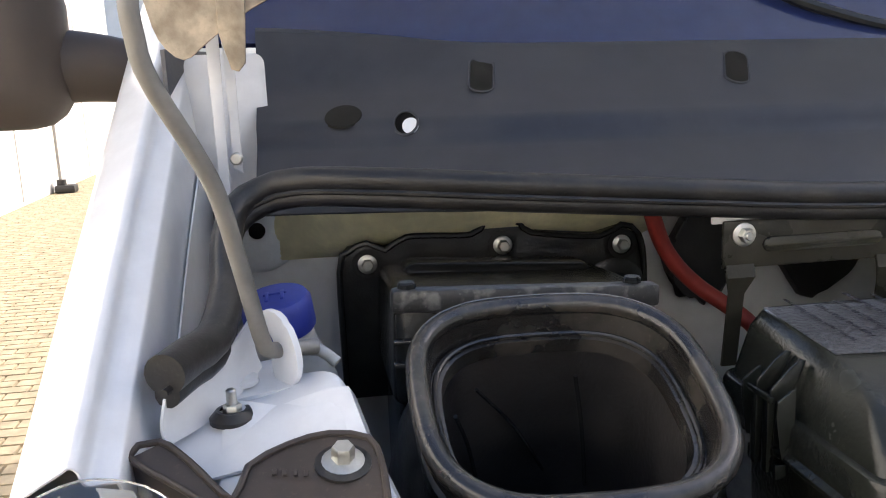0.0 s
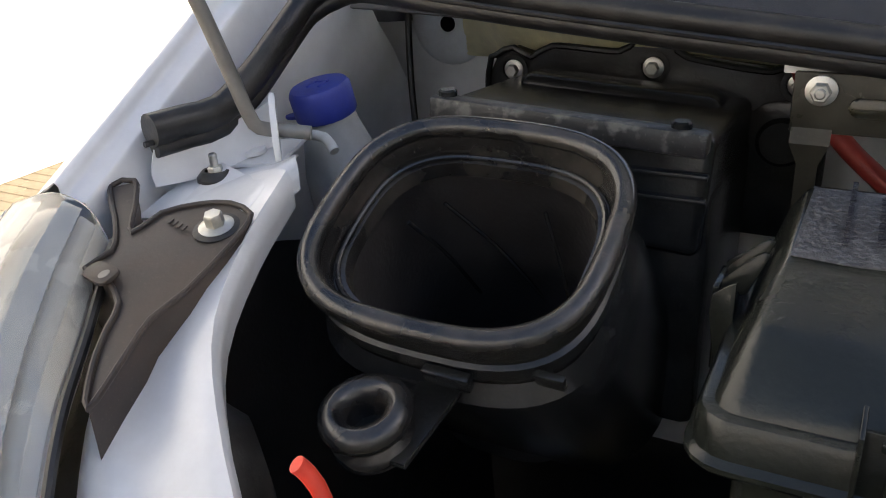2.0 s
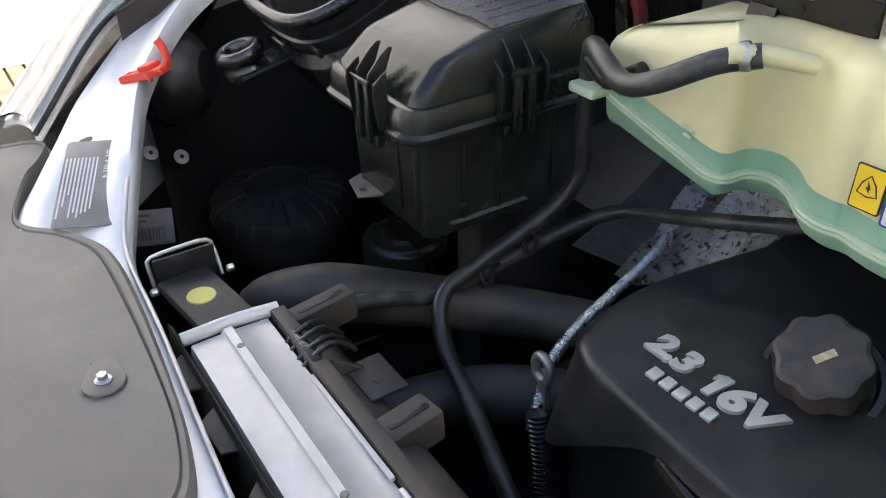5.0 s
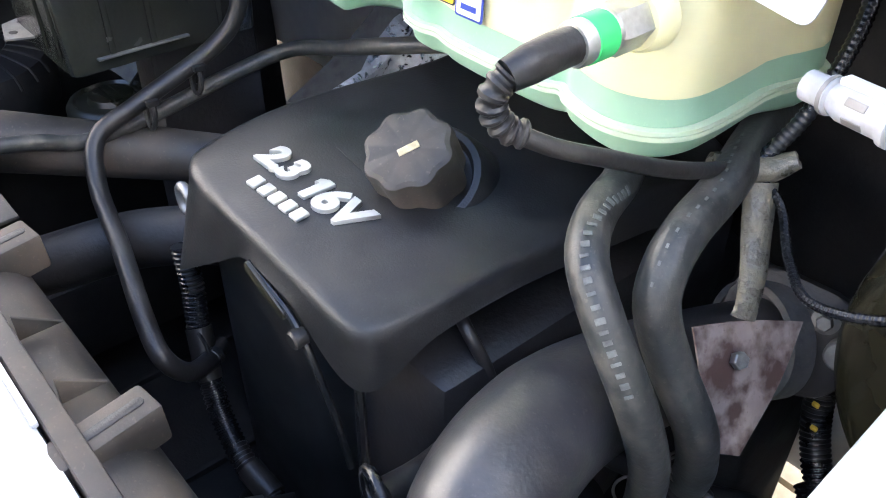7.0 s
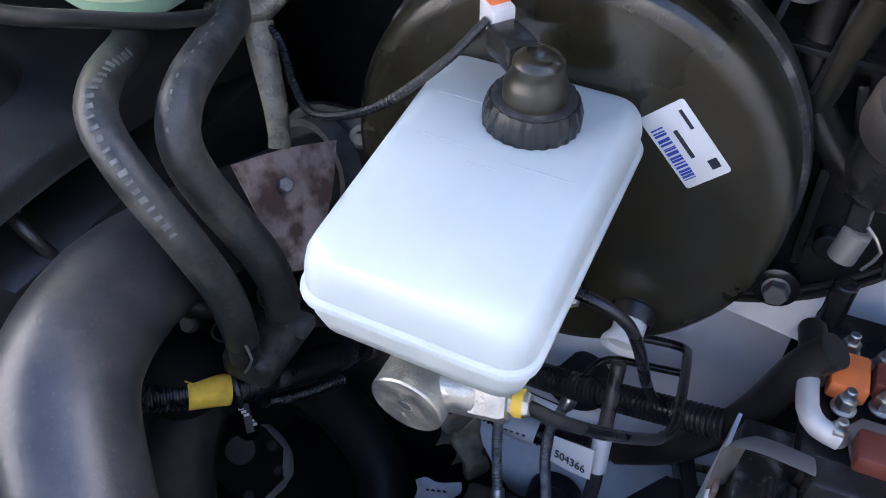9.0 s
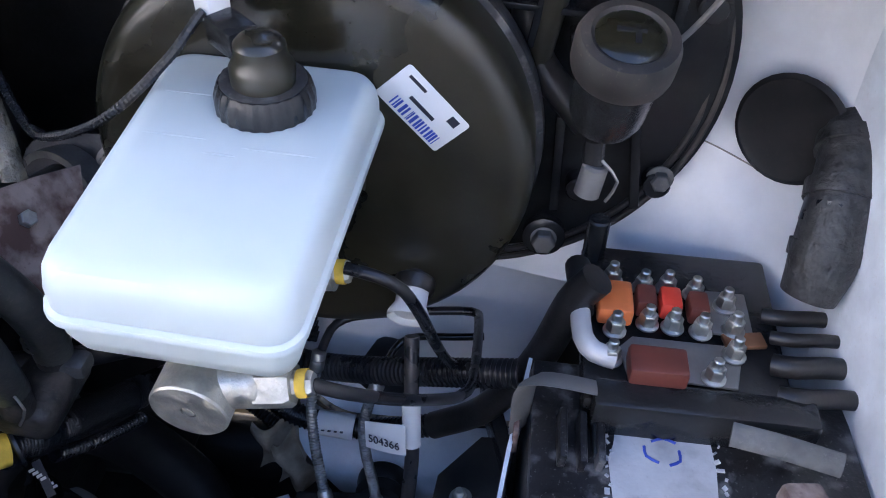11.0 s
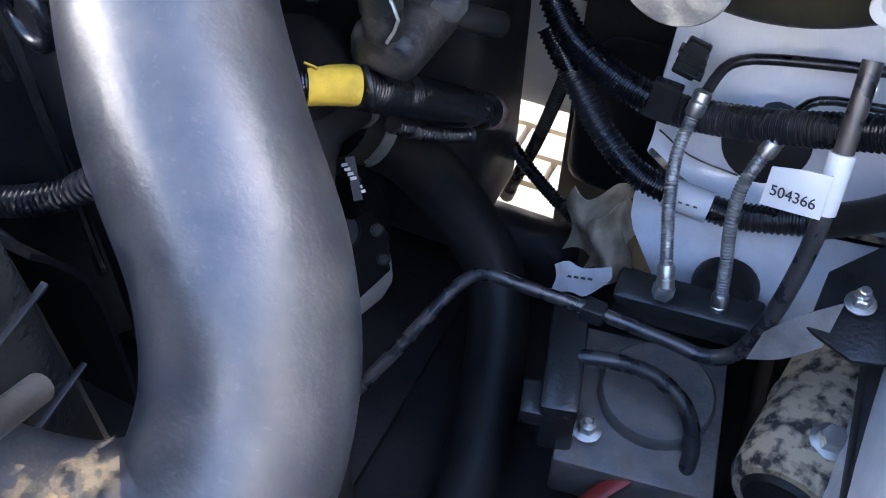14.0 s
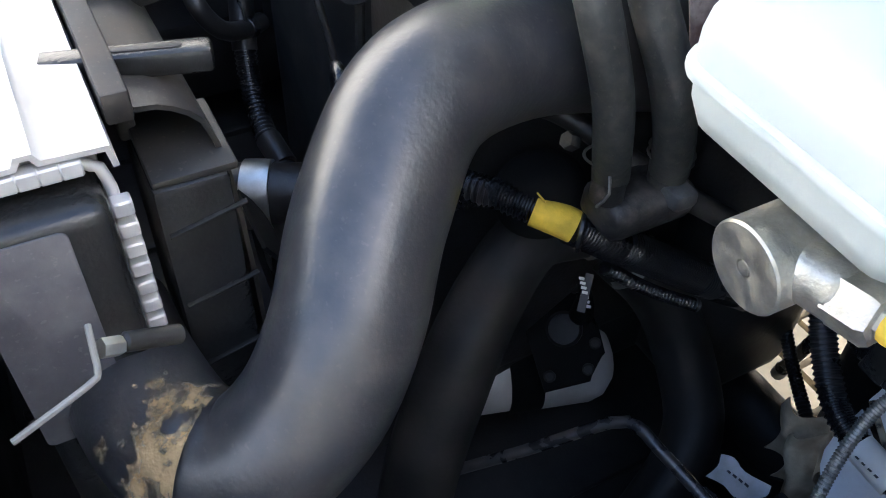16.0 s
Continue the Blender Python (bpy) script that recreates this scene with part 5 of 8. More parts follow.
part("hole_pad", box(B(), (0.05, 0.035, 0.004), (0.606, 0.328, 1.119), 0.0015), M_dusty, sh)
part("hole", cyl(B(), 0.004, 0.0008, (0.612, 0.327, 1.1212), 14, 0.0002), M_deep, sh)
en = part("end_box", box(B(), (0.070, 0.042, 0.36), (1.002, 0.3125, 0.896), 0.004), M_black, sh, "dark ribbed end of the shroud")
part("end_shelf", box(B(), (0.060, 0.046, 0.006), mat4((1.004, 0.316, 1.0795), (0.08, 0, 1)), 0.002), M_dusty, en)
part("end_lug", box(B(), (0.016, 0.088, 0.014), mat4((0.982, 0.302, 1.121), (0, 0, 1), (1, -0.25, 0)), 0.003), M_black, en)
part("end_post", box(B(), (0.008, 0.010, 0.045), (0.982, 0.293, 1.098), 0.002), M_dusty, en)
part("lug_slot", slab(B(), rrect(0.005, 0.05, 0.0024), 0.0012, mat4((0.983, 0.306, 1.1275), (0, 0, 1), (1, -0.25, 0)), 0.0003), M_deep, en)
for z in (1.045, 0.990, 0.935):
    part("end_rib", slab(B(), [(-0.022, 0), (0.022, 0.010), (0.022, 0.012), (-0.022, 0.002)], 0.004, mat4((1.0365, 0.317, z), (1, 0, 0), (0, 1, 0)), 0.0008), M_black, en)
# fin blackened so its edges look shaded
part("end_fin", sheet(B(), smooth_rows([[(1.02, 0.350, 1.000), (1.025, 0.360, 0.985), (1.03, 0.366, 0.96), (1.035, 0.360, 0.88)], [(0.96, 0.352, 1.000), (0.965, 0.362, 0.985), (0.97, 0.368, 0.96), (0.975, 0.362, 0.88)]], 3), 0.003), M_shade, en)
cl = thing("wiring_clips", "black plastic wiring clips on the radiator edge", "clip", (0.57, 0.29, 1.13))
for k, x in enumerate((0.545, 0.556, 0.570, 0.58)):
    part("clip", tube(B(), [(x, 0.278, 1.136), (x + 0.003, 0.292, 1.148), (x - 0.002, 0.31, 1.146), (x, 0.325, 1.132)], 0.0024, 8), M_rubber, cl)
part("tie_bar", box(B(), (0.05, 0.010, 0.012), (0.565, 0.287, 1.140), 0.003), M_black, cl)
fl = thing("front_duct", "dusty brown-black plastic air guide before the radiator", "air guide", (0.7, 0.19, 0.9))
rows = smooth_rows([[(x, 0.206, 1.137 - 0.02 * (x - 0.5)) for x in (0.47, 0.6, 0.75, 0.96)], [(x, 0.200, 1.110) for x in (0.47, 0.6, 0.75, 0.96)], [(x, 0.190, 0.75) for x in (0.47, 0.6, 0.75, 0.96)]], 3)
part("wall", sheet(B(), rows, 0.003), M_dusty, fl)
for x, w in ((0.50, 0.055), (0.575, 0.06), (0.66, 0.085), (0.80, 0.09)):
    part("ledge", slab(B(), [(0, 0), (w, 0.0), (w * 0.9, -0.018), (w * 0.25, -0.020)], 0.003, mat4((x, 0.207, 1.130 - 0.02 * (x - 0.5))), 0.0006), M_dusty, fl)
bk = thing("latch_bracket", "black steel bracket with a spring and small bolt", "bracket", (0.775, 0.197, 1.13))
part("plate", slab(B(), [(-0.022, -0.05), (0.022, -0.05), (0.026, 0.005), (0.014, 0.034), (-0.006, 0.036), (-0.02, 0.015)], 0.010, mat4((0.775, 0.200, 1.150), (0.05, -1, 0), (1, 0, 0)), 0.003), M_black, bk)
part("bolt_head", hexhead(B(), 0.007, 0.008, mat4((0.772, 0.20, 1.155), (0, 1, 0.1))), M_steel, bk)
part("spring", tube(B(), [(0.80 + 0.006 * math.cos(k * 1.57), 0.206 + 0.006 * math.sin(k * 1.57), 1.175 - 0.00085 * k) for k in range(44)], 0.0012, 5, 0.004), M_black, bk)
part("tab", box(B(), (0.035, 0.022, 0.003), mat4((0.79, 0.222, 1.143), (0.05, -0.1, 1)), 0.001), M_galv, bk)
rt = thing("radiator_mount", "black bracket with a yellow dot and wire loop", "bracket", (0.43, 0.245, 1.12))
part("plate", box(B(), (0.105, 0.05, 0.012), mat4((0.443, 0.245, 1.132), (0, 0, 1), (1, 0.12, 0)), 0.003), M_dusty, rt)
part("dot", lathe(B(), [(0.0, 0.0012), (0.013, 0.0012), (0.0135, 0.0)], (0.439, 0.242, 1.138), 28), mk("faded_yellow_dot", (0.62, 0.58, 0.16), 0.6, var=0.12, bump=0.1), rt, "faded yellow paint dot")
part("wire_loop", tube(B(), [(0.393, 0.213, 1.125), (0.385, 0.212, 1.150), (0.383, 0.216, 1.158), (0.382, 0.245, 1.160), (0.382, 0.270, 1.159), (0.385, 0.275, 1.15), (0.395, 0.276, 1.125)], 0.0022, 8), M_steel, rt)
part("back_wall", box(B(), (0.004, 0.058, 0.035), (0.388, 0.245, 1.140), 0.001), M_black, rt)
for y in (0.213, 0.278):
    part("screw", cyl(B(), 0.004, 0.008, mat4((0.405, y, 1.135), (0, 1 if y > 0.25 else -1, 0)), 10), M_steel, rt)
hook = thing("radiator_hook", "bent steel hook with a bolt beside the radiator", "hook", (1.1, 0.25, 1.03))
part("rod", tube(B(), [(1.150, 0.205, 1.064), (1.140, 0.238, 1.070), (1.137, 0.243, 1.072), (1.130, 0.244, 1.075), (1.115, 0.245, 1.079)], 0.0016, 8), M_dull, hook)
part("bolt_head", hexhead(B(), 0.0048, 0.010, mat4((1.122, 0.247, 1.070), (-0.2, 0.85, -0.45))), M_steel, hook)
part("peg", cyl(B(), 0.0048, 0.030, mat4((1.119, 0.256, 1.066), (-0.2, 0.85, -0.45)), 16), M_rubber, hook)

# ---- hoses round the radiator ----
yh = thing("bypass_hose", "thin black rubber hose clipped in a fork", "hose", (0.515, 0.5, 1.1))
part("hose", tube(B(), [(0.60, 0.605, 1.318), (0.565, 0.600, 1.300), (0.542, 0.600, 1.312), (0.531, 0.608, 1.295), (0.530, 0.606, 1.24), (0.530, 0.604, 1.19), (0.522, 0.575, 1.155), (0.515, 0.497, 1.120), (0.519, 0.45, 1.102), (0.55, 0.43, 1.072), (0.62, 0.415, 1.05), (0.69, 0.398, 1.028), (0.728, 0.393, 1.012), (0.73, 0.41, 0.985), (0.715, 0.435, 0.972), (0.70, 0.455, 0.968)], 0.0085, 12), M_rubber, yh)
part("end_band", lathe(B(), [(0.009, -0.004), (0.0098, -0.003), (0.0098, 0.003), (0.009, 0.004)], mat4((0.712, 0.440, 0.971), (-0.5, 0.8, -0.1)), 20), M_black, yh)
th = thing("return_hose", "black rubber return hose below the coolant tank", "hose", (0.51, 0.6, 1.1))
part("hose", tube(B(), [(0.72, 0.70, 1.19), (0.66, 0.675, 1.175), (0.60, 0.668, 1.155), (0.54, 0.65, 1.138), (0.512, 0.60, 1.118), (0.502, 0.52, 1.098), (0.500, 0.45, 1.090), (0.497, 0.40, 1.105), (0.495, 0.365, 1.112), (0.493, 0.335, 1.115)], 0.0078, 12), M_hose, th)
part("slotted_tab", slab(B(), rrect(0.017, 0.055, 0.005), 0.003, mat4((0.492, 0.332, 1.119), (-0.05, 0.05, 1)), 0.001), M_brack, th, "dull slotted steel tab")
part("tab_slot", slab(B(), rrect(0.006, 0.032, 0.003), 0.0012, mat4((0.492, 0.328, 1.1224), (-0.05, 0.05, 1)), 0.0003), M_deep, th)
part("end_band", lathe(B(), [(0.0082, -0.004), (0.009, -0.003), (0.009, 0.003), (0.0082, 0.004)], mat4((0.4945, 0.355, 1.113), (0, 1, 0)), 20), M_black, th)
for p in ((0.515, 0.505, 1.113), (0.519, 0.555, 1.135)):
    c = thing("hose_clip", "small black plastic double hose clip", "hose clip", p, "hose clips")
    part("band", tube(B(), [Vector(p) + Vector((0.010 * math.cos(a), 0.002 * math.sin(a), 0.016 * math.sin(a) - 0.006)) for a in [2 * math.pi * k / 10 for k in range(10)]], 0.0028, 8, closed=True), M_rubber, c)
    part("tab", box(B(), (0.012, 0.012, 0.006), Vector(p) + Vector((0.008, 0, 0.008)), 0.001), M_rubber, c)
uh = thing("radiator_hose", "thick dark rubber radiator hose", "hose", (0.5, 0.5, 1.03))
part("hose", tube(B(), [(0.395, 0.295, 1.05), (0.41, 0.31, 1.085), (0.445, 0.36, 1.098), (0.475, 0.44, 1.075), (0.53, 0.53, 1.055), (0.62, 0.60, 1.05), (0.72, 0.64, 1.04)], [0.022, 0.026, 0.030, 0.028, 0.026, 0.026, 0.026], 22), M_dusty, uh)
part("hose", tube(B(), [(0.53, 0.36, 1.0), (0.58, 0.45, 1.02), (0.66, 0.52, 1.03), (0.75, 0.56, 1.02)], 0.028, 18), M_deep, uh)

# ---- engine cover ----
ec = thing("engine_cover", "black plastic engine cover with silver lettering and oil cap", "engine cover", (0.8, 0.55, 1.05))
out = [(0.690, 0.475), (0.700, 0.458), (0.722, 0.448), (0.76, 0.446), (0.80, 0.446), (0.835, 0.446), (0.865, 0.446), (0.89, 0.446), (0.912, 0.447), (0.926, 0.452), (0.934, 0.465), (0.938, 0.50), (0.942, 0.56), (0.948, 0.62), (0.952, 0.70), (0.950, 0.80), (0.80, 0.82), (0.705, 0.80), (0.698, 0.70), (0.680, 0.60), (0.676, 0.55), (0.680, 0.51)]
low = [1.060, 1.058, 1.078, 1.104, 1.131, 1.131, 1.127, 1.110, 1.099, 1.095, 1.102, 1.122, 1.128, 1.128, 1.12, 1.10, 1.10, 1.09, 1.08, 1.075, 1.072, 1.07]


def ztop(x, y):
    return 1.164 - 0.085 * (x - 0.70) + 0.03 * (y - 0.45) - 0.5 * max(0, 0.72 - x) ** 1.5


rings = []
for inset, dz in ((0.0, None), (0.0, 0.015), (0.0008, 0.0085), (0.0028, 0.0034), (0.0060, 0.0009), (0.011, 0.0)):
    ring = []
    for i, (x, y) in enumerate(out):
        a, b = Vector(out[i - 1]), Vector(out[(i + 1) % len(out)])
        t = (b - a).normalized()
        nrm = Vector((-t.y, t.x))
        p = Vector((x, y)) + nrm * (inset if dz is not None else -0.020 if x < 0.73 and y < 0.62 else -0.003)
        ring.append((p.x, p.y, low[i] if dz is None else ztop(p.x, p.y) - dz))
    rings.append(ring)
part("shell", loft_smooth(rings, False, True), M_blackm, ec, sharp=50)
part("parting_line", box(B(), (0.0016, 0.075, 0.0008), mat4((0.800, 0.5495, ztop(0.800, 0.5495) + 0.0003), (0.085, -0.03, 1), (0.07, 1, 0.03)), 0), M_deep, ec)
cm = mat4((0.833, 0.582, 1.152), (0.17, -0.50, 0.88))
part("cap_collar", lathe(B(), [(0.058, -0.026), (0.052, -0.008), (0.048, 0.004), (0.044, 0.009), (0.039, 0.010), (0.036, 0.004), (0.0, 0.002)], cm, 48), M_blackm, ec)
oc = part("oil_cap", lathe(B(), [(0.030, 0.004), (0.0345, 0.008), (0.0350, 0.043), (0.0335, 0.048), (0.0300, 0.050), (0.0, 0.0505)], cm, 64, lambda k: 1 - 0.10 * (0.5 + 0.5 * math.cos(8 * 2 * math.pi * k / 64)) ** 1.2), M_dusty, ec, "eight-lobed dusty oil filler cap", 30)
part("cap_mark", box(B(), (0.006, 0.016, 0.0012), cm @ Matrix.Translation((0.002, 0.0, 0.0506)) @ Matrix.Rotation(radians(-25), 4, "Z"), 0.0005), mk("worn_gold_mark", (0.45, 0.40, 0.24), 0.5, var=0.3, scale=200, bump=0.2), oc, "worn pale oil mark")
tx = Vector((0.108, 0.008, -0.009)).normalized()
lm = mat4((0.737, 0.494, ztop(0.737, 0.494) + 0.0015), (0.085, -0.03, 1), tx)
lean = Matrix(((1, 0.14, 0, 0), (0, 1, 0, 0), (0, 0, 1, 0), (0, 0, 0, 1)))
letters("lettering", "2.3", 0.032, lm @ Matrix.Translation((0.001, 0.001, 0)) @ lean, 0.002, M_letter, ec, "raised silver engine lettering", 0.0014)
part("lettering", slab(B(), [(0.0035, 0.0), (0.0105, 0.0), (0.0105, 0.0262), (0.0040, 0.0262), (-0.0010, 0.0222), (-0.0010, 0.0170), (0.0035, 0.0195)], 0.004, lm @ Matrix.Translation((0.0535, -0.003, -0.002)) @ lean, 0.0006), M_letter, ec, "raised silver engine lettering")
letters("lettering", "6V", 0.037, lm @ Matrix.Translation((0.0685, -0.003, 0)) @ lean, 0.002, M_letter, ec, "raised silver engine lettering", 0.0016)
for k in range(5):
    p = lm @ Vector((0.026 + 0.0125 * k, -0.0165, 0.0))
    part("maker_mark", box(B(), (0.0095, 0.012, 0.0036), mat4(p, (0.085, -0.03, 1), tx), 0.0012), M_letter, ec, "plain silver maker's mark")
# front lip under the arch
part("arch_lip", tube(B(), [(0.808, 0.4425, 1.132), (0.832, 0.4425, 1.126), (0.856, 0.4425, 1.119), (0.872, 0.4425, 1.106), (0.884, 0.444, 1.080), (0.890, 0.450, 1.04), (0.892, 0.458, 0.98)], 0.0030, 8), M_black, ec)
part("clip_bar", slab(B(), rrect(0.05, 0.009, 0.003), 0.003, mat4((0.832, 0.4415, 1.124), (0, -1, 0), (0.93, 0, -0.36)), 0.001), M_boost, ec)
part("wire_grommet", cyl(B(), 0.007, 0.012, mat4((0.870, 0.446, 1.107), (0, -1, 0)), 14), M_rubber, ec)
tc = thing("timing_cover", "smooth black plastic timing cover below the engine cover", "timing cover", (0.76, 0.5, 0.7))
rings = []
for z, s in ((0.70, 0.96), (0.80, 0.98), (1.0, 1.0), (1.10, 1.0), (1.125, 0.97)):
    rings.append([(0.775 + x * s, 0.56 + y * s, z) for x, y in rrect(0.20, 0.20, 0.05, 7)])
part("cover", loft(B(), rings), M_blackm, tc)
bm = B()
box(bm, (0.12, 0.34, 0.42), (0.90, 0.66, 0.88), 0.015)
part("block_side", bm, M_deep, tc, "dark engine block side")
bm = B()
box(bm, (0.34, 0.36, 0.45), (0.78, 0.72, 0.80), 0.03)
part("block", bm, M_deep, tc)
part("rib", tube(B(), [(0.885, 0.475, 1.07), (0.89, 0.47, 0.95), (0.885, 0.47, 0.80)], 0.004, 8), M_black, tc)
cw = thing("sensor_wire", "short black sensor wire beside the engine cover", "wire", (0.94, 0.53, 1.05))
part("wire", tube(B(), [(0.918, 0.535, 1.115), (0.940, 0.530, 1.105), (0.956, 0.535, 1.075), (0.962, 0.54, 1.03)], 0.005, 10), M_rubber, cw)
part("plug", cyl(B(), 0.008, 0.018, mat4((0.912, 0.536, 1.112), (0.8, -0.1, 0.3)), 14), M_black, cw)
ft = thing("foil_sleeve", "silver foil-wrapped corrugated tube behind the engine cover", "foil tube", (0.66, 0.5, 1.03))
part("tube", tube(B(), [(0.655, 0.455, 1.03), (0.648, 0.468, 1.055), (0.637, 0.490, 1.082), (0.624, 0.530, 1.094), (0.606, 0.590, 1.098), (0.575, 0.67, 1.092), (0.535, 0.742, 1.080)], 0.0058, 12, ridge=0.001, pitch=0.003), M_foil, ft)
part("lifting_eye", tube(B(), [(0.648 + 0.010 * math.cos(a), 0.470, 1.090 + 0.013 * math.sin(a)) for a in [2 * math.pi * k / 12 for k in range(12)]], 0.0045, 10, 0.004, closed=True), M_galv, ft, "grey steel lifting eye")
part("eye_stem", slab(B(), rrect(0.012, 0.05, 0.004), 0.006, mat4((0.650, 0.474, 1.055), (0, -1, 0), (1, 0, 0)), 0.001), M_galv, ft)
fo = thing("foil_blanket", "crinkled silver foil heat blanket", "foil", (0.55, 0.7, 1.0))
rng = random.Random(3)
part("blanket", sheet(B(), [[(0.50 + 0.03 * i + rng.uniform(-0.006, 0.006), 0.70 + 0.028 * j + rng.uniform(-0.006, 0.006), 1.02 + 0.022 * j + 0.01 * i + rng.uniform(-0.01, 0.01)) for i in range(6)] for j in range(6)], 0.002), M_foil, fo, sharp=20)
wl = thing("wing_brace", "pale painted steel brace behind the hoses", "brace", (0.45, 0.75, 0.95))
part("brace", sheet(B(), smooth_rows([[(0.40, 0.72, 1.0), (0.48, 0.74, 1.0), (0.56, 0.76, 1.0)], [(0.42, 0.80, 1.06), (0.50, 0.82, 1.07), (0.58, 0.84, 1.08)], [(0.44, 0.90, 1.16), (0.52, 0.90, 1.17), (0.60, 0.90, 1.18)]], 3), 0.003), M_corr, wl)
part("slot", slab(B(), rrect(0.016, 0.05, 0.007), 0.004, mat4((0.50, 0.80, 1.058), (0, -0.6, 0.8)), 0.001), M_deep, wl)

# ---- coolant tank ----
ct = thing("coolant_tank", "yellowed translucent coolant tank, half full of green coolant", "coolant tank", (0.80, 0.70, 1.2))
fr = [(0.540, 0.618), (0.560, 0.607), (0.60, 0.608), (0.645, 0.610), (0.672, 0.612), (0.688, 0.622), (0.692, 0.645), (0.708, 0.653), (0.730, 0.645), (0.755, 0.626), (0.778, 0.620), (0.795, 0.623), (0.82, 0.618), (0.875, 0.617), (0.905, 0.619), (0.916, 0.624), (0.928, 0.617), (0.96, 0.609), (0.985, 0.615), (1.003, 0.632), (1.010, 0.66), (1.008, 0.72), (1.0, 0.80), (0.8, 0.82), (0.60, 0.80), (0.548, 0.76), (0.538, 0.68)]


def cring(inset, z, lift=0.0, shrink=1.0):
    ring = []
    for i, (x, y) in enumerate(fr):
        a, b = Vector(fr[i - 1]), Vector(fr[(i + 1) % len(fr)])
        t = (b - a).normalized()
        p = Vector((x, y)) + Vector((-t.y, t.x)) * inset
        ring.append((p.x, p.y, z + lift * max(0, 0.68 - p.x)))
    return ring


def fine(rings):
    return [[v for v, _ in spline(r, 0.006, True)] for r in rings]


L = 0.30
part("filled_lower_half", loft_smooth([cring(0.026, 1.2235, 0.22), cring(0.014, 1.2245, 0.22), cring(0.008, 1.229, 0.24), cring(0.0055, 1.242, L), cring(0.0055, 1.246, L), cring(0.0055, 1.268, L * 0.9)], True, False), M_green, ct, "green coolant seen through the plastic", 60)
part("upper_half", loft_smooth([cring(0.0055, 1.268, L * 0.9), cring(0.0055, 1.30, 0.16), cring(0.007, 1.345, -0.14), cring(0.012, 1.362, -0.22), cring(0.022, 1.371, -0.25), cring(0.035, 1.374, -0.25)], False, True), M_tank, ct, "yellowed empty upper half", 60)
part("weld_seam", loft_smooth([cring(0.006, 1.2425, L), cring(0.0, 1.2425, L), cring(0.0, 1.2455, L), cring(0.0022, 1.246, L), cring(0.0, 1.2465, L), cring(0.0, 1.2495, L), cring(0.006, 1.2495, L)], False, False), M_seam, ct, "pale double weld seam")
part("seam_tab", box(B(), (0.034, 0.026, 0.010), (0.542, 0.600, 1.286), 0.003), M_seam, ct)
part("neck_cap", lathe(B(), [(0.028, 0.0), (0.030, 0.004), (0.030, 0.028), (0.026, 0.033), (0.0, 0.034)], (0.665, 0.70, 1.372), 36, lambda k: 1 + 0.02 * (k % 2)), M_black, ct, "black screw cap")
part("hose_nozzle", tube(B(), [(0.735, 0.64, 1.355), (0.715, 0.605, 1.364), (0.70, 0.585, 1.365)], 0.0075, 12), M_tank, ct)
oh = thing("overflow_hose", "short bent grey overflow hose on the coolant tank", "hose", (0.6, 0.6, 1.3))
part("hose", tube(B(), [(0.715, 0.604, 1.364), (0.69, 0.585, 1.356), (0.655, 0.565, 1.335), (0.62, 0.565, 1.322), (0.585, 0.575, 1.328), (0.555, 0.590, 1.330), (0.536, 0.604, 1.318), (0.531, 0.608, 1.29)], 0.0095, 14), M_hose, oh)
part("clamp", lathe(B(), [(0.0105, -0.004), (0.0112, -0.003), (0.0112, 0.003), (0.0105, 0.004)], mat4((0.706, 0.597, 1.3625), (0.75, 0.5, 0.2)), 20), M_steel, oh)
# warning stickers on the front face
sm = mat4((0.808, 0.6205, 1.291), (0.02, -1, 0.06), (1, 0.0, 0))
sy = part("warning_sticker", slab(B(), rrect(0.024, 0.034, 0.002), 0.0006, sm, 0.0002), M_ink, ct, "black-edged yellow warning sticker")
part("yellow_field", slab(B(), rrect(0.0215, 0.0315, 0.0015), 0.0005, sm @ Matrix.Translation((0, 0, 0.0006)), 0), M_sticky, sy)
part("triangle_mark", tube(B(), [sm @ Vector(p) for p in ((0, 0.010, 0.0012), (0.0075, -0.004, 0.0012), (-0.0075, -0.004, 0.0012))], 0.0006, 5, 0.05, closed=True), M_ink, sy)
part("symbol", slab(B(), [(-0.001, 0.006), (0.002, 0.0), (0.0005, 0.0), (0.0015, -0.003), (-0.002, 0.001), (-0.0005, 0.001)], 0.0004, sm @ Matrix.Translation((0, 0, 0.0011)), 0), M_ink, sy)
sm = mat4((0.836, 0.6190, 1.287), (0.01, -1, 0.06), (1, 0.0, 0))
sw = part("level_sticker", slab(B(), rrect(0.027, 0.034, 0.002), 0.0006, sm, 0.0002), M_bluink, ct, "blue-edged white level sticker")
part("white_field", slab(B(), rrect(0.0235, 0.0305, 0.0015), 0.0005, sm @ Matrix.Translation((0, 0, 0.0006)), 0), M_label, sw)
for p, s in (((0, 0.004), (0.0008, 0.014)), ((0, 0.0), (0.018, 0.0007)), ((0.002, 0.009), (0.004, 0.0007)), ((0.002, 0.006), (0.004, 0.0007)), ((0, -0.009), (0.015, 0.004))):
    part("printed_mark", box(B(), (s[0], s[1], 0.0004), sm @ Matrix.Translation((p[0], p[1], 0.0012)), 0), M_bluink, sw)
for k in range(2):
    part("moulded_level_mark", box(B(), (0.018 - 0.006 * k, 0.002, 0.0022), mat4((0.652, 0.6105, 1.282 - 0.006 * k), (-0.3, -1, 0)), 0.0005), M_seam, ct)
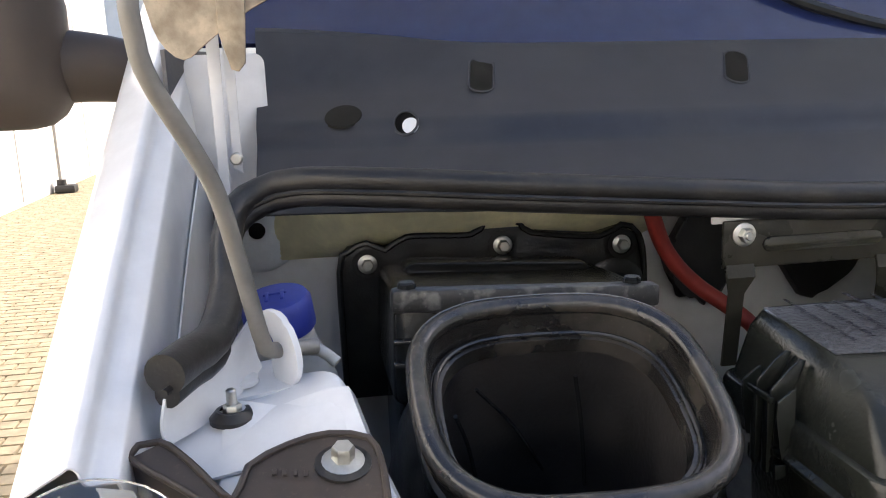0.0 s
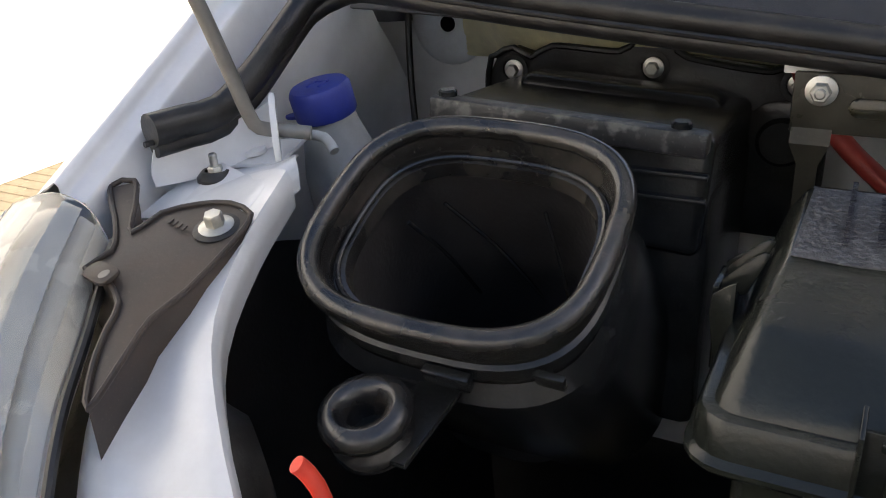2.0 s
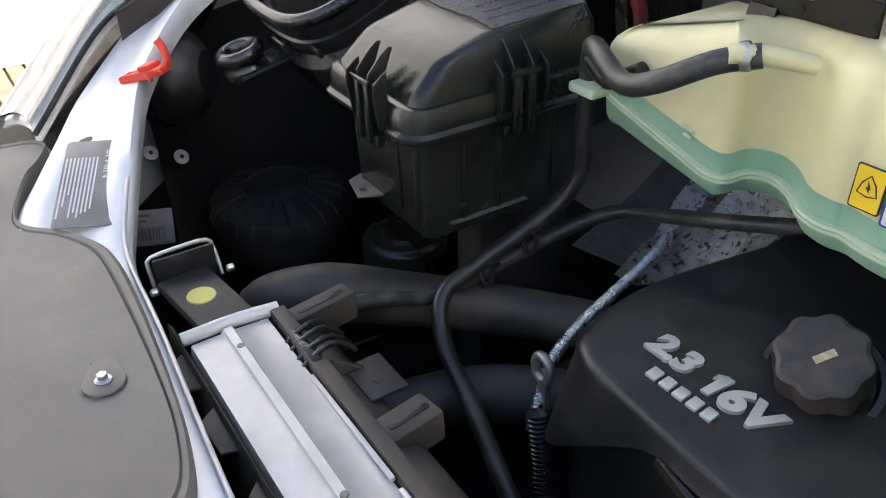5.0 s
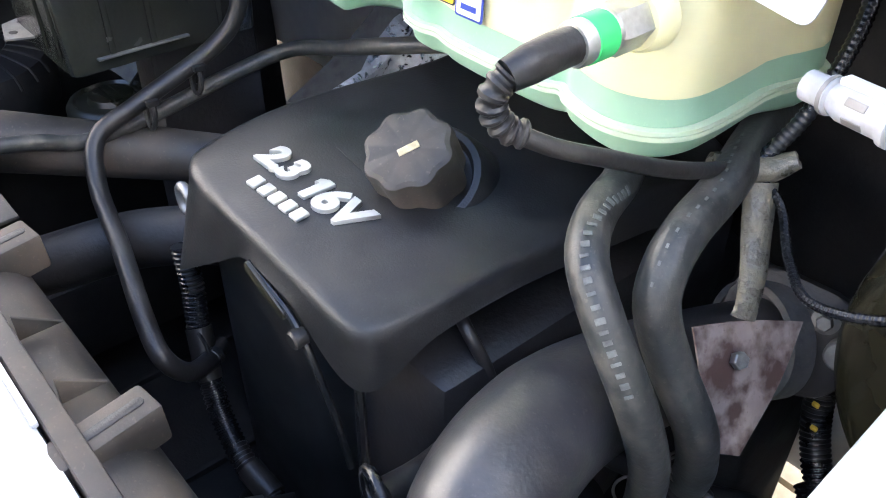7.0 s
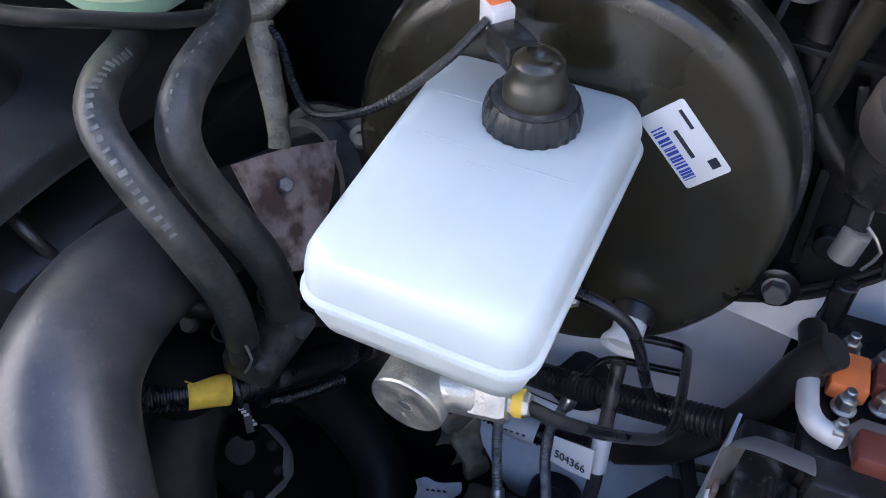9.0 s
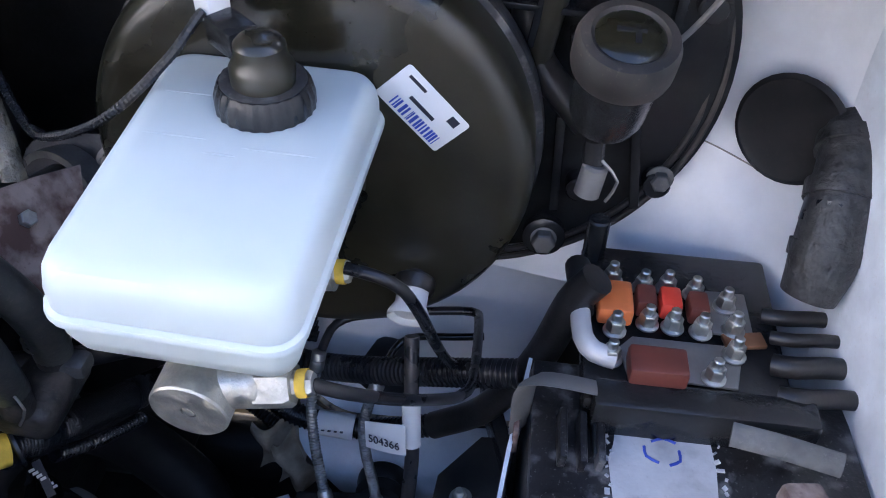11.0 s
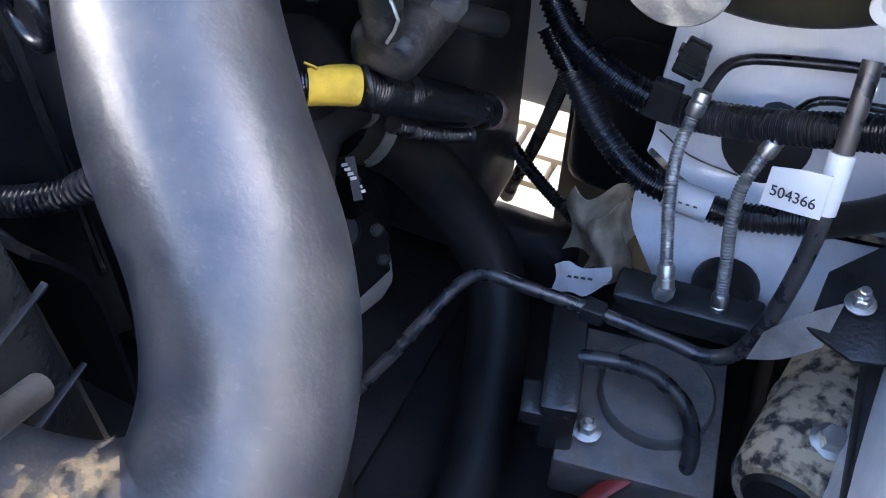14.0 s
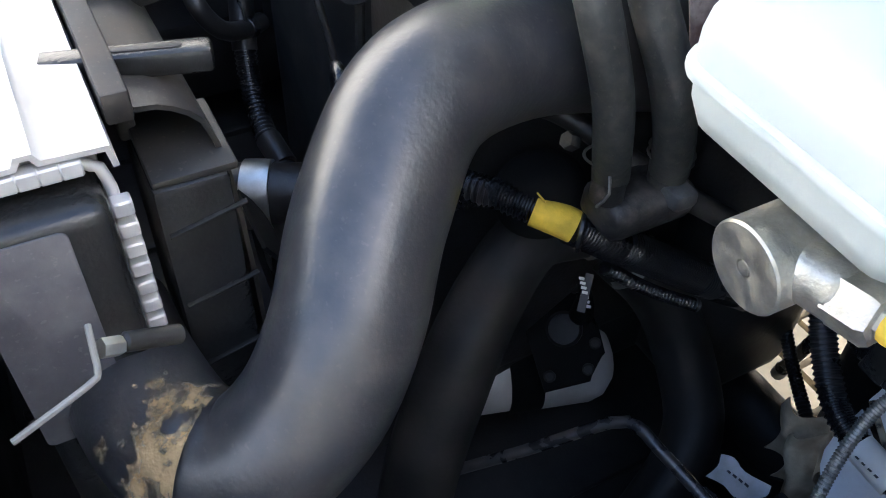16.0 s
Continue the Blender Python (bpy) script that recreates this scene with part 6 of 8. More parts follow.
# coolant level sensor with its cable
sn = thing("level_sensor", "steel coolant sensor with a green paper tag", "sensor", (0.985, 0.59, 1.31))
ax = Vector((0.04, -1.0, 0.02))
sb = Vector((0.981, 0.606, 1.3185))
sm = mat4(sb, ax)
part("socket", lathe(B(), [(0.020, -0.012), (0.0185, 0.0), (0.0165, 0.003), (0.0, 0.003)], sm, 32), M_tank, sn)
part("hex_body", hexhead(B(), 0.0145, 0.026, sm @ Matrix.Translation((0, 0, 0.003))), M_steel, sn)
part("tag", lathe(B(), [(0.0122, 0.030), (0.0130, 0.0305), (0.0130, 0.046), (0.0122, 0.0465)], sm, 28), M_gtag, sn, "bright green paper tag")
for k in range(6):
    a = 0.3 + 0.3 * k
    part("printed_mark", box(B(), (0.0022, 0.0012, 0.008), sm @ Matrix.Rotation(a + 2.6, 4, "Z") @ Matrix.Translation((0.0132, 0, 0.038)), 0), M_ink, sn)
part("crimp", lathe(B(), [(0.0130, 0.027), (0.0130, 0.030), (0.0122, 0.0305), (0.0124, 0.053), (0.0115, 0.055), (0.0, 0.055)], sm, 28), M_steel, sn)
cb_ = thing("sensor_cable", "black boot and taped cable from the coolant sensor", "cable", (1.0, 0.6, 1.2))
p0 = sb + ax.normalized() * 0.052
part("boot", tube(B(), [p0, p0 + ax.normalized() * 0.018, p0 + ax.normalized() * 0.034 - Vector((0.0, 0, 0.001)), (0.982, 0.508, 1.316)], [0.0100, 0.0102, 0.0100, 0.0086], 14, 0.004), M_rubber, cb_)
q = Vector((0.982, 0.510, 1.317))
part("bellows", tube(B(), [q, (0.979, 0.503, 1.308), (0.978, 0.504, 1.297), (0.982, 0.510, 1.287), (0.988, 0.518, 1.283)], 0.0082, 14, ridge=0.0016, pitch=0.0058), M_rubber, cb_)
part("cable", tube(B(), [(0.985, 0.513, 1.285), (0.996, 0.530, 1.275), (1.007, 0.560, 1.262), (1.019, 0.615, 1.238), (1.022, 0.686, 1.212)], 0.0052, 10), M_rubber, cb_)
part("wire_to_reservoir", tube(B(), [(1.026, 0.690, 1.212), (1.050, 0.69, 1.197), (1.075, 0.665, 1.182), (1.105, 0.640, 1.180), (1.15, 0.635, 1.20), (1.19, 0.645, 1.235), (1.212, 0.66, 1.262)], 0.0032, 8, ridge=0.0004, pitch=0.003), M_conduit, cb_)
part("branch", tube(B(), [(1.026, 0.692, 1.212), (1.038, 0.72, 1.248), (1.040, 0.75, 1.29), (1.03, 0.78, 1.33)], 0.0055, 10, ridge=0.0006, pitch=0.004), M_conduit, cb_)
tj = part("tape_joint", tube(B(), [(1.006, 0.672, 1.216), (1.014, 0.682, 1.212), (1.022, 0.690, 1.210), (1.034, 0.698, 1.213), (1.046, 0.706, 1.222)], [0.006, 0.0095, 0.0115, 0.0095, 0.006], 12, 0.004), M_tape, cb_, "dusty clear tape wrap")
part("strap", tube(B(), [(1.034, 0.690, 1.206), (1.044, 0.680, 1.18), (1.055, 0.669, 1.155), (1.060, 0.662, 1.136), (1.061, 0.659, 1.128)], [0.011, 0.0100, 0.0088, 0.0078, 0.0085], 12, flat=0.5), M_tape, tj, "hanging dirty clear tape")
M_conn = mk("greyed_white_plastic", (0.46, 0.47, 0.50), 0.33, var=0.06, bump=0.06, sss=0.2, dust=(0.30, 0.28, 0.23), amount=0.4, dscale=90)
wc = thing("white_connector", "white plastic cable connector with ribbed loom", "connector", (1.1, 0.64, 1.29))
c0, c1 = Vector((1.062, 0.652, 1.296)), Vector((1.150, 0.632, 1.300))
cx = (c1 - c0).normalized()
cm2 = mat4(c0, cx)
part("shell", lathe(B(), [(0, 0), (0.0085, 0), (0.0085, 0.012), (0.0105, 0.013), (0.0105, 0.017), (0.0085, 0.018), (0.0105, 0.024), (0.0105, 0.05), (0.0125, 0.051), (0.0125, 0.055), (0.010, 0.056), (0.0115, 0.064), (0.0115, 0.084), (0, 0.084)], cm2, 18), M_conn, wc)
for a in range(0, 360, 60):
    part("window_slot", box(B(), (0.0045, 0.0012, 0.012), cm2 @ Matrix.Rotation(radians(a), 4, "Z") @ Matrix.Translation((0, 0.0103, 0.036)), 0.0004), M_dull, wc)
    part("grip_rib", box(B(), (0.0016, 0.0022, 0.018), cm2 @ Matrix.Rotation(radians(a + 30), 4, "Z") @ Matrix.Translation((0, 0.0118, 0.074)), 0.0004), M_conn, wc)
for z in (0.015, 0.058):
    part("seal_ring", lathe(B(), [(0.0088, z - 0.0015), (0.0108, z - 0.0012), (0.0108, z + 0.0012), (0.0088, z + 0.0015)], cm2, 20), M_dull, wc)
part("latch", box(B(), (0.008, 0.004, 0.03), cm2 @ Matrix.Translation((0, 0.011, 0.035)), 0.001), M_label, wc)
part("loom", tube(B(), [c1 - cx * 0.004, c1 + cx * 0.03 + Vector((0, 0.002, 0.006)), c1 + cx * 0.06 + Vector((0, 0.02, 0.03)), c1 + cx * 0.08 + Vector((0, 0.06, 0.07))], 0.0095, 12, ridge=0.0014), M_conduit, wc)
mc = thing("metal_canister", "dull metal exhaust-gas canister behind the coolant tank", "canister", (1.1, 0.74, 1.3))
part("body", lathe(B(), [(0, 0), (0.040, 0.0), (0.045, 0.006), (0.045, 0.03), (0.048, 0.034), (0.048, 0.042), (0.045, 0.046), (0.045, 0.14), (0, 0.15)], mat4((1.075, 0.72, 1.345), (0.95, 0.1, 0.12)), 36), M_dull, mc)
mw = thing("mounting_strap", "white painted steel strap with a hole and nut", "strap", (1.0, 0.68, 1.37))
part("strap", slab(B(), rrect(0.09, 0.034, 0.006), 0.003, mat4((1.015, 0.652, 1.350), (0.1, -0.9, 0.35), (1, 0.15, -0.25)), 0.001), M_white, mw)
part("hole", cyl(B(), 0.005, 0.0008, mat4((1.015, 0.651, 1.348), (0.1, -0.9, 0.35)) @ Matrix.Translation((0, 0, 0.003)), 16, 0.0002), M_deep, mw)
part("lug", sheet(B(), smooth_rows([[(0.985, 0.645, 1.378), (1.0, 0.635, 1.372), (1.015, 0.64, 1.362)], [(0.985, 0.64, 1.35), (1.0, 0.63, 1.345), (1.01, 0.635, 1.34)]], 3), 0.004), M_tank, mw)
bolt((0.995, 0.634, 1.366), (0.1, -1, 0.2), 0.007, 0.010, 0.008, "nut on the coolant tank lug")

# ---- printed coolant hoses and the intake pipe ----
def printed(parent, pts, r, t0, n, k0):
    """Unreadable print along a hose as pale bars lying on it."""
    s = spline(pts, 0.002)
    for i in range(n):
        a = s[min(len(s) - 2, k0 + 3 * i)][0]
        b = s[min(len(s) - 1, k0 + 3 * i + 1)][0]
        t = (b - a).normalized()
        o = (t0 - t * t0.dot(t)).normalized()
        part("printed_mark", box(B(), ((0.0030, 0.0038, 0.0022)[i % 3], 0.0052 if i % 4 else 0.006, 0.0008), mat4(a + o * (r - 0.0001), o, t), 0.0002, 1), M_print, parent)


h1 = thing("heater_hose", "grey dusty rubber coolant hose with pale print", "hose", (1.0, 0.6, 1.0), "coolant hoses")
pts = [(0.900, 0.750, 1.150), (0.925, 0.710, 1.180), (0.952, 0.665, 1.197), (0.974, 0.625, 1.204), (0.992, 0.580, 1.208), (1.012, 0.550, 1.203), (1.038, 0.538, 1.180), (1.066, 0.540, 1.136), (1.077, 0.552, 1.085), (1.074, 0.563, 1.040), (1.068, 0.572, 1.012)]
part("hose", tube(B(), pts, 0.0128, 20), M_hose, h1)
printed(h1, pts, 0.0128, Vector((0.3, -0.5, 0.9)), 11, 42)
printed(h1, pts, 0.0128, Vector((0.6, -0.75, 0.3)), 24, 88)
part("clamp", tube(B(), [Vector((1.064, 0.568, 1.028)) + Vector((0.0142 * math.cos(a), 0.0142 * math.sin(a), 0.002 * math.cos(a))) for a in [2 * math.pi * k / 14 for k in range(14)]], 0.0011, 6, 0.006, closed=True), M_steel, h1)
part("clamp_tail", tube(B(), [(1.078, 0.560, 1.03), (1.088, 0.555, 1.018), (1.082, 0.552, 1.004)], 0.0011, 6), M_steel, h1)
h2 = thing("heater_hose", "grey dusty rubber coolant hose with a fine dotted line", "hose", (1.07, 0.62, 1.0), "coolant hoses")
pts = [(0.985, 0.790, 1.205), (1.005, 0.725, 1.212), (1.026, 0.660, 1.212), (1.034, 0.612, 1.205), (1.040, 0.587, 1.193), (1.046, 0.577, 1.172), (1.060, 0.580, 1.138), (1.081, 0.591, 1.090), (1.082, 0.606, 1.042), (1.074, 0.618, 1.005)]
part("hose", tube(B(), pts, 0.0140, 20), M_hose, h2)
s = spline(pts, 0.003)
for i in range(30, 75, 3):
    t = (s[i + 1][0] - s[i][0]).normalized()
    o = Vector((0.2, -0.9, 0.3))
    o = (o - t * o.dot(t)).normalized()
    part("dotted_mark", box(B(), (0.003, 0.0016, 0.0006), mat4(s[i][0] + o * 0.0140, o, t), 0), M_print, h2)
for dz in (0.0, 0.006):
    part("clamp", tube(B(), [Vector((1.074, 0.616, 1.018 + dz)) + Vector((0.0155 * math.cos(a), 0.0155 * math.sin(a), -0.003 * math.sin(a))) for a in [2 * math.pi * k / 14 for k in range(14)]], 0.0011, 6, 0.006, closed=True), M_steel, h2)
ho = thing("hose_outlet", "oily metal water outlet under the hoses", "outlet", (1.07, 0.6, 0.95))
part("casting", box(B(), (0.044, 0.075, 0.030), mat4((1.070, 0.600, 0.984), (0.1, 0, 1)), 0.010, 3), M_oily, ho)
part("pad", box(B(), (0.024, 0.02, 0.014), (1.088, 0.616, 0.996), 0.004), M_corr, ho)
part("spigot", cyl(B(), 0.0118, 0.03, (1.070, 0.570, 0.995), 20), M_oily, ho)
part("spigot", cyl(B(), 0.0128, 0.03, (1.0745, 0.616, 0.990), 20), M_oily, ho)
part("blue_bolt", hexhead(B(), 0.007, 0.009, mat4((1.022, 0.575, 1.008), (0, -0.8, 0.5))), M_oily, ho)
pp = thing("intake_pipe", "thick grey rubber intake pipe with dried mud", "pipe", (1.1, 0.4, 0.95))
path = [(1.050, 0.735, 1.050), (1.028, 0.68, 1.052), (1.015, 0.60, 1.070), (1.022, 0.515, 1.094), (1.046, 0.442, 1.098), (1.088, 0.392, 1.068), (1.128, 0.358, 1.033), (1.145, 0.328, 1.000), (1.145, 0.293, 0.976), (1.115, 0.266, 0.970), (1.06, 0.254, 0.968), (1.0, 0.25, 0.965)]
part("pipe", tube(B(), path, [0.036, 0.038, 0.040] + [0.0418] * 3 + [0.0400] + [0.0392] * 5, 36, 0.006), M_pipe, pp)
s = [v for v, _ in spline(path, 0.004)]
rows = []
for k in range(len(s) - 36, len(s) - 8):
    t = (s[k + 1] - s[k]).normalized()
    up = Vector((0.05, -0.25, 1.0))
    up = (up - t * up.dot(t)).normalized()
    side = t.cross(up)
    rows.append([s[k] + (up * math.cos(radians(a)) + side * math.sin(radians(a))) * 0.0424 for a in range(-100, 105, 10)])
part("mud_film", sheet(B(), rows, 0.0004), M_film, pp, "dried yellow mud crust on the bend")
fc = thing("pipe_flange", "cast metal flange at the end of the intake pipe", "flange", (1.05, 0.75, 1.05))
part("flange", slab(B(), rrect(0.10, 0.085, 0.03, 6), 0.012, mat4((1.058, 0.752, 1.060), (0.2, -0.9, 0.35)), 0.003), M_deep, fc)
part("ring", lathe(B(), [(0.040, 0), (0.046, 0.0), (0.046, 0.02), (0.040, 0.02)], mat4((1.050, 0.74, 1.052), (-0.35, -0.9, 0.2)), 32), M_corr, fc)
bolt((1.084, 0.742, 1.092), (0.2, -0.9, 0.35), 0.006, 0.010, 0.0, "small dull bolt in the pipe flange", mat=M_corr)
part("lug", cyl(B(), 0.011, 0.016, mat4((1.100, 0.748, 1.07), (0.2, -0.9, 0.35)), 18), M_corr, fc)
hs = thing("heat_shield", "rust-stained pale heat shield sheet", "heat shield", (1.08, 0.7, 1.0))
part("sheet", sheet(B(), smooth_rows([[(1.052, 0.614, 1.140), (1.064, 0.660, 1.127), (1.082, 0.705, 1.112)], [(1.070, 0.612, 1.098), (1.080, 0.642, 1.090), (1.091, 0.676, 1.080)], [(1.086, 0.606, 1.058), (1.091, 0.616, 1.054), (1.098, 0.630, 1.047)]], 3), 0.0015), M_rust, hs)
part("fixing_stud", hexhead(B(), 0.006, 0.006, mat4((1.073, 0.641, 1.110), (0.75, -0.25, 0.6))), M_galv, hs)
rl = thing("ring_clamp", "black rubber-coated ring clamp", "ring clamp", (0.98, 0.415, 1.05))
part("ring", tube(B(), [(0.978 + 0.0165 * math.cos(a), 0.420 - 0.004 * math.cos(a), 1.066 + 0.0165 * math.sin(a)) for a in [2 * math.pi * k / 14 for k in range(14)]], 0.0038, 10, 0.005, closed=True), M_conduit, rl)
part("hose_end", tube(B(), [(0.978, 0.424, 1.06), (0.975, 0.46, 1.05), (0.96, 0.5, 1.03)], 0.012, 14), M_rubber, rl)

# ---- front wiring loom ----
fw_ = thing("front_loom", "black corrugated wiring loom in front of the engine", "wiring loom", (0.75, 0.43, 0.85))
part("conduit", tube(B(), [(0.665, 0.452, 1.06), (0.678, 0.448, 1.02), (0.692, 0.440, 0.985), (0.715, 0.432, 0.95), (0.745, 0.426, 0.918), (0.785, 0.424, 0.898), (0.84, 0.43, 0.888), (0.91, 0.45, 0.905), (0.965, 0.48, 0.945), (1.0, 0.512, 0.968)], 0.0105, 14, ridge=0.0014), M_conduit, fw_)
for a, b in (((0.690, 0.441, 0.990), (0.714, 0.432, 0.951)), ((0.782, 0.424, 0.899), (0.815, 0.427, 0.891))):
    part("tape", tube(B(), [a, tuple((i + j) / 2 for i, j in zip(a, b)), b], 0.0116, 14), M_rubber, fw_)
part("tie", tube(B(), [(0.70 + 0.018 * math.cos(t), 0.436, 0.972 + 0.02 * math.sin(t)) for t in [2 * math.pi * k / 12 for k in range(12)]], 0.0018, 6, closed=True), M_black, fw_)
pu = thing("fan_pulley", "dark ribbed belt pulley", "pulley", (0.80, 0.40, 0.72))
prof = [(0.0, 0.0), (0.02, 0.0), (0.022, -0.008), (0.06, -0.008), (0.075, 0.0)]
for k in range(6):
    prof += [(0.075, 0.001 + 0.004 * k), (0.072, 0.003 + 0.004 * k)]
part("pulley", lathe(B(), prof + [(0.075, 0.026), (0.0, 0.026)], mat4((0.83, 0.405, 0.80), (0, 1, 0)), 48), M_deep, pu)
part("hub_nut", hexhead(B(), 0.012, 0.010, mat4((0.83, 0.405, 0.80), (0, -1, 0))), M_galv, pu)
part("belt", tube(B(), [(0.83 + 0.078 * math.cos(a), 0.418, 0.80 + 0.078 * math.sin(a)) for a in [2 * math.pi * k / 28 for k in range(28)]], 0.010, 8, 0.02, closed=True, flat=0.35), M_rubber, pu)
al_ = thing("alternator_band", "bright metal band on a dark hose", "metal band", (0.81, 0.39, 0.86))
part("band", lathe(B(), [(0.0288, 0.0), (0.031, 0.001), (0.0315, 0.012), (0.031, 0.025), (0.0288, 0.026)], mat4((0.822, 0.386, 0.878), (0.45, 0.85, 0.02)), 36), M_steel, al_)
part("hose", tube(B(), [(0.78, 0.36, 0.76), (0.787, 0.355, 0.84), (0.805, 0.363, 0.867), (0.822, 0.386, 0.878), (0.846, 0.431, 0.879)], 0.0285, 20), M_rubber, al_)
ut = thing("undertray", "dark plastic undertray below the engine", "undertray", (0.5, 0.5, 0.5))
bm = B()
box(bm, (1.19, 0.84, 0.01), (0.445, 0.52, 0.50), 0.002)
part("tray", bm, M_deep, ut)
part("tray_extension", box(B(), (0.62, 0.84, 0.01), (1.345, 0.52, 0.49), 0.002), M_deep, ut)
for k in range(5):
    part("stiffening_rib", box(B(), (0.012, 0.8, 0.012), (0.0 + 0.22 * k, 0.52, 0.509), 0.002), M_deep, ut)

# ---- brake booster and reservoir ----
bo = thing("brake_booster", "large round gloss-black brake booster", "brake booster", (1.257, 0.72, 0.98))
bmx = mat4((1.257, 0.690, 1.137), (0, 1, 0), (1, 0, 0))
part("front_shell", lathe(B(), [(0, -0.016), (0.035, -0.016), (0.04, -0.004), (0.06, 0.0), (0.135, 0.001), (0.1445, 0.003), (0.150, 0.008), (0.1525, 0.016), (0.1525, 0.045)], bmx, 96), M_boost, bo)
part("rim", lathe(B(), [(0.1525, 0.045), (0.157, 0.046), (0.158, 0.056), (0.157, 0.066), (0.150, 0.068), (0.148, 0.09), (0.12, 0.12), (0, 0.13)], bmx, 96), M_scuff, bo, "scuffed crimped rim")
lm = mat4((1.334, 0.6899, 1.193), (0, -1, 0), (0.69, 0, -0.725))
lb = part("part_label", slab(B(), rrect(0.0566, 0.031, 0.002), 0.0006, lm, 0.0002), M_label, bo, "white barcode label")
lm = lm @ Matrix.Translation((0, 0, 0.0004))
barcode(lb, lm @ Matrix.Translation((0.003, -0.0095, 0.0)), 0.040, 0.008, M_bluink, 11)
bars(lb, lm @ Matrix.Translation((0.002, 0.0, 0.0)), 0.034, 0.006, 1, M_ink, seed=12)
bars(lb, lm @ Matrix.Translation((-0.012, 0.010, 0.0)), 0.026, 0.005, 1, M_ink, seed=13)
part("print_block", box(B(), (0.007, 0.006, 0.0003), lm @ Matrix.Translation((0.019, 0.009, 0.0004)), 0), M_ink, lb)
sp = thing("booster_plate", "black ribbed plastic plate behind the booster", "mounting plate", (1.36, 0.8, 0.95))
part("plate", lathe(B(), [(0, 0.0), (0.195, 0.0), (0.20, 0.004), (0.205, 0.004), (0.205, 0.012), (0, 0.012)], mat4((1.345, 0.812, 1.170), (0.05, 1, 0.05)), 72), M_black, sp)
for r in (0.19, 0.198):
    part("rim_rib", tube(B(), [(1.345 + r * math.cos(a), 0.806, 1.170 + r * math.sin(a)) for a in [2 * math.pi * k / 48 for k in range(48)]], 0.003, 8, 0.03, closed=True), M_dusty, sp)
for k, (x, z) in enumerate(((1.44, 1.30), (1.475, 1.28), (1.50, 1.25), (1.43, 1.09), (1.49, 1.10), (1.44, 1.16))):
    part("rib", box(B(), (0.008, 0.02, 0.09), mat4((x, 0.80, z), (0.25 - 0.1 * k, 0, 1)), 0.002), M_black, sp)
    part("boss", cyl(B(), 0.011, 0.018, mat4((x + 0.02, 0.806, z - 0.02), (0, -1, 0)), 16), M_black, sp)
b1 = bolt((1.427, 0.788, 1.019), (0, -1, 0.1), 0.010, 0.013, 0.0, "large dull hex bolt in the booster plate", h=0.010, mat=M_dull)
part("collar", lathe(B(), [(0.0, -0.01), (0.018, -0.01), (0.018, 0.0), (0.014, 0.002), (0.0, 0.002)], mat4((1.427, 0.788, 1.019), (0, -1, 0.1)), 24), M_black, b1)
for p in ((1.512, 0.795, 1.085), (1.50, 0.795, 1.30)):
    bolt(p, (0, -1, 0.1), 0.008, 0.011, 0.0, "dull hex bolt in the booster plate", h=0.008, group="plate bolts", mat=M_corr)
sx_ = thing("scuttle_edge", "bluish painted scuttle edge with a rusty lower lip", "scuttle panel", (1.45, 0.72, 1.31))
rows = [[(x, y, z - 0.03 * (x - 1.40)) for x in (1.24, 1.34, 1.44, 1.54, 1.64)] for y, z in ((0.716, 1.306), (0.704, 1.307), (0.700, 1.311), (0.700, 1.318), (0.704, 1.323), (0.730, 1.329), (0.775, 1.338), (0.83, 1.362), (0.87, 1.40))]
part("edge", sheet(B(), smooth_rows(rows, 3), 0.002), M_scut, sx_)
part("rusty_lip", tube(B(), [(1.24, 0.702, 1.3098), (1.34, 0.7005, 1.3075), (1.44, 0.7005, 1.3045), (1.54, 0.7005, 1.3015), (1.64, 0.7005, 1.2985)], 0.0035, 8), M_rust, sx_, "rusty lower lip")
hbk = thing("pedal_bracket", "black steel bracket behind the clutch reservoir", "bracket", (1.42, 0.79, 1.26))
for x in (1.365, 1.405, 1.455):
    part("web", box(B(), (0.005, 0.05, 0.10), mat4((x, 0.785, 1.255), (0.15, 0, 1)), 0.001), M_black, hbk)
part("shelf", box(B(), (0.13, 0.03, 0.005), mat4((1.405, 0.775, 1.235), (0.05, -0.1, 1)), 0.001), M_black, hbk)
part("collar", lathe(B(), [(0.012, 0), (0.020, 0), (0.020, 0.008), (0.012, 0.008), (0.012, 0)], mat4((1.372, 0.765, 1.283), (0.1, -0.9, 0.3)), 24), M_black, hbk)
part("rod", tube(B(), [(1.422, 0.762, 1.285), (1.414, 0.766, 1.26), (1.405, 0.77, 1.20), (1.40, 0.775, 1.165)], [0.011, 0.0105, 0.0095, 0.009], 14), M_boost, hbk, "shiny dark tube")
part("bracket_eye", box(B(), (0.03, 0.012, 0.014), mat4((1.424, 0.755, 1.283), (0.1, -0.3, 1)), 0.003), M_boost, hbk)
part("wire", tube(B(), [(1.50, 0.72, 1.29), (1.515, 0.74, 1.27), (1.505, 0.75, 1.24), (1.49, 0.755, 1.215)], 0.0022, 8), M_dull, hbk, "thin grey wire")
rv = thing("clutch_reservoir", "small dusty black reservoir with a round cap", "reservoir", (1.456, 0.72, 1.17))
m = mat4((1.452, 0.722, 1.185), (0.05, -0.33, 0.94))
part("body", lathe(B(), [(0.0, -0.012), (0.012, -0.012), (0.022, -0.008), (0.0255, 0.002), (0.0262, 0.02), (0.0262, 0.045), (0, 0.045)], m, 28), M_black, rv)
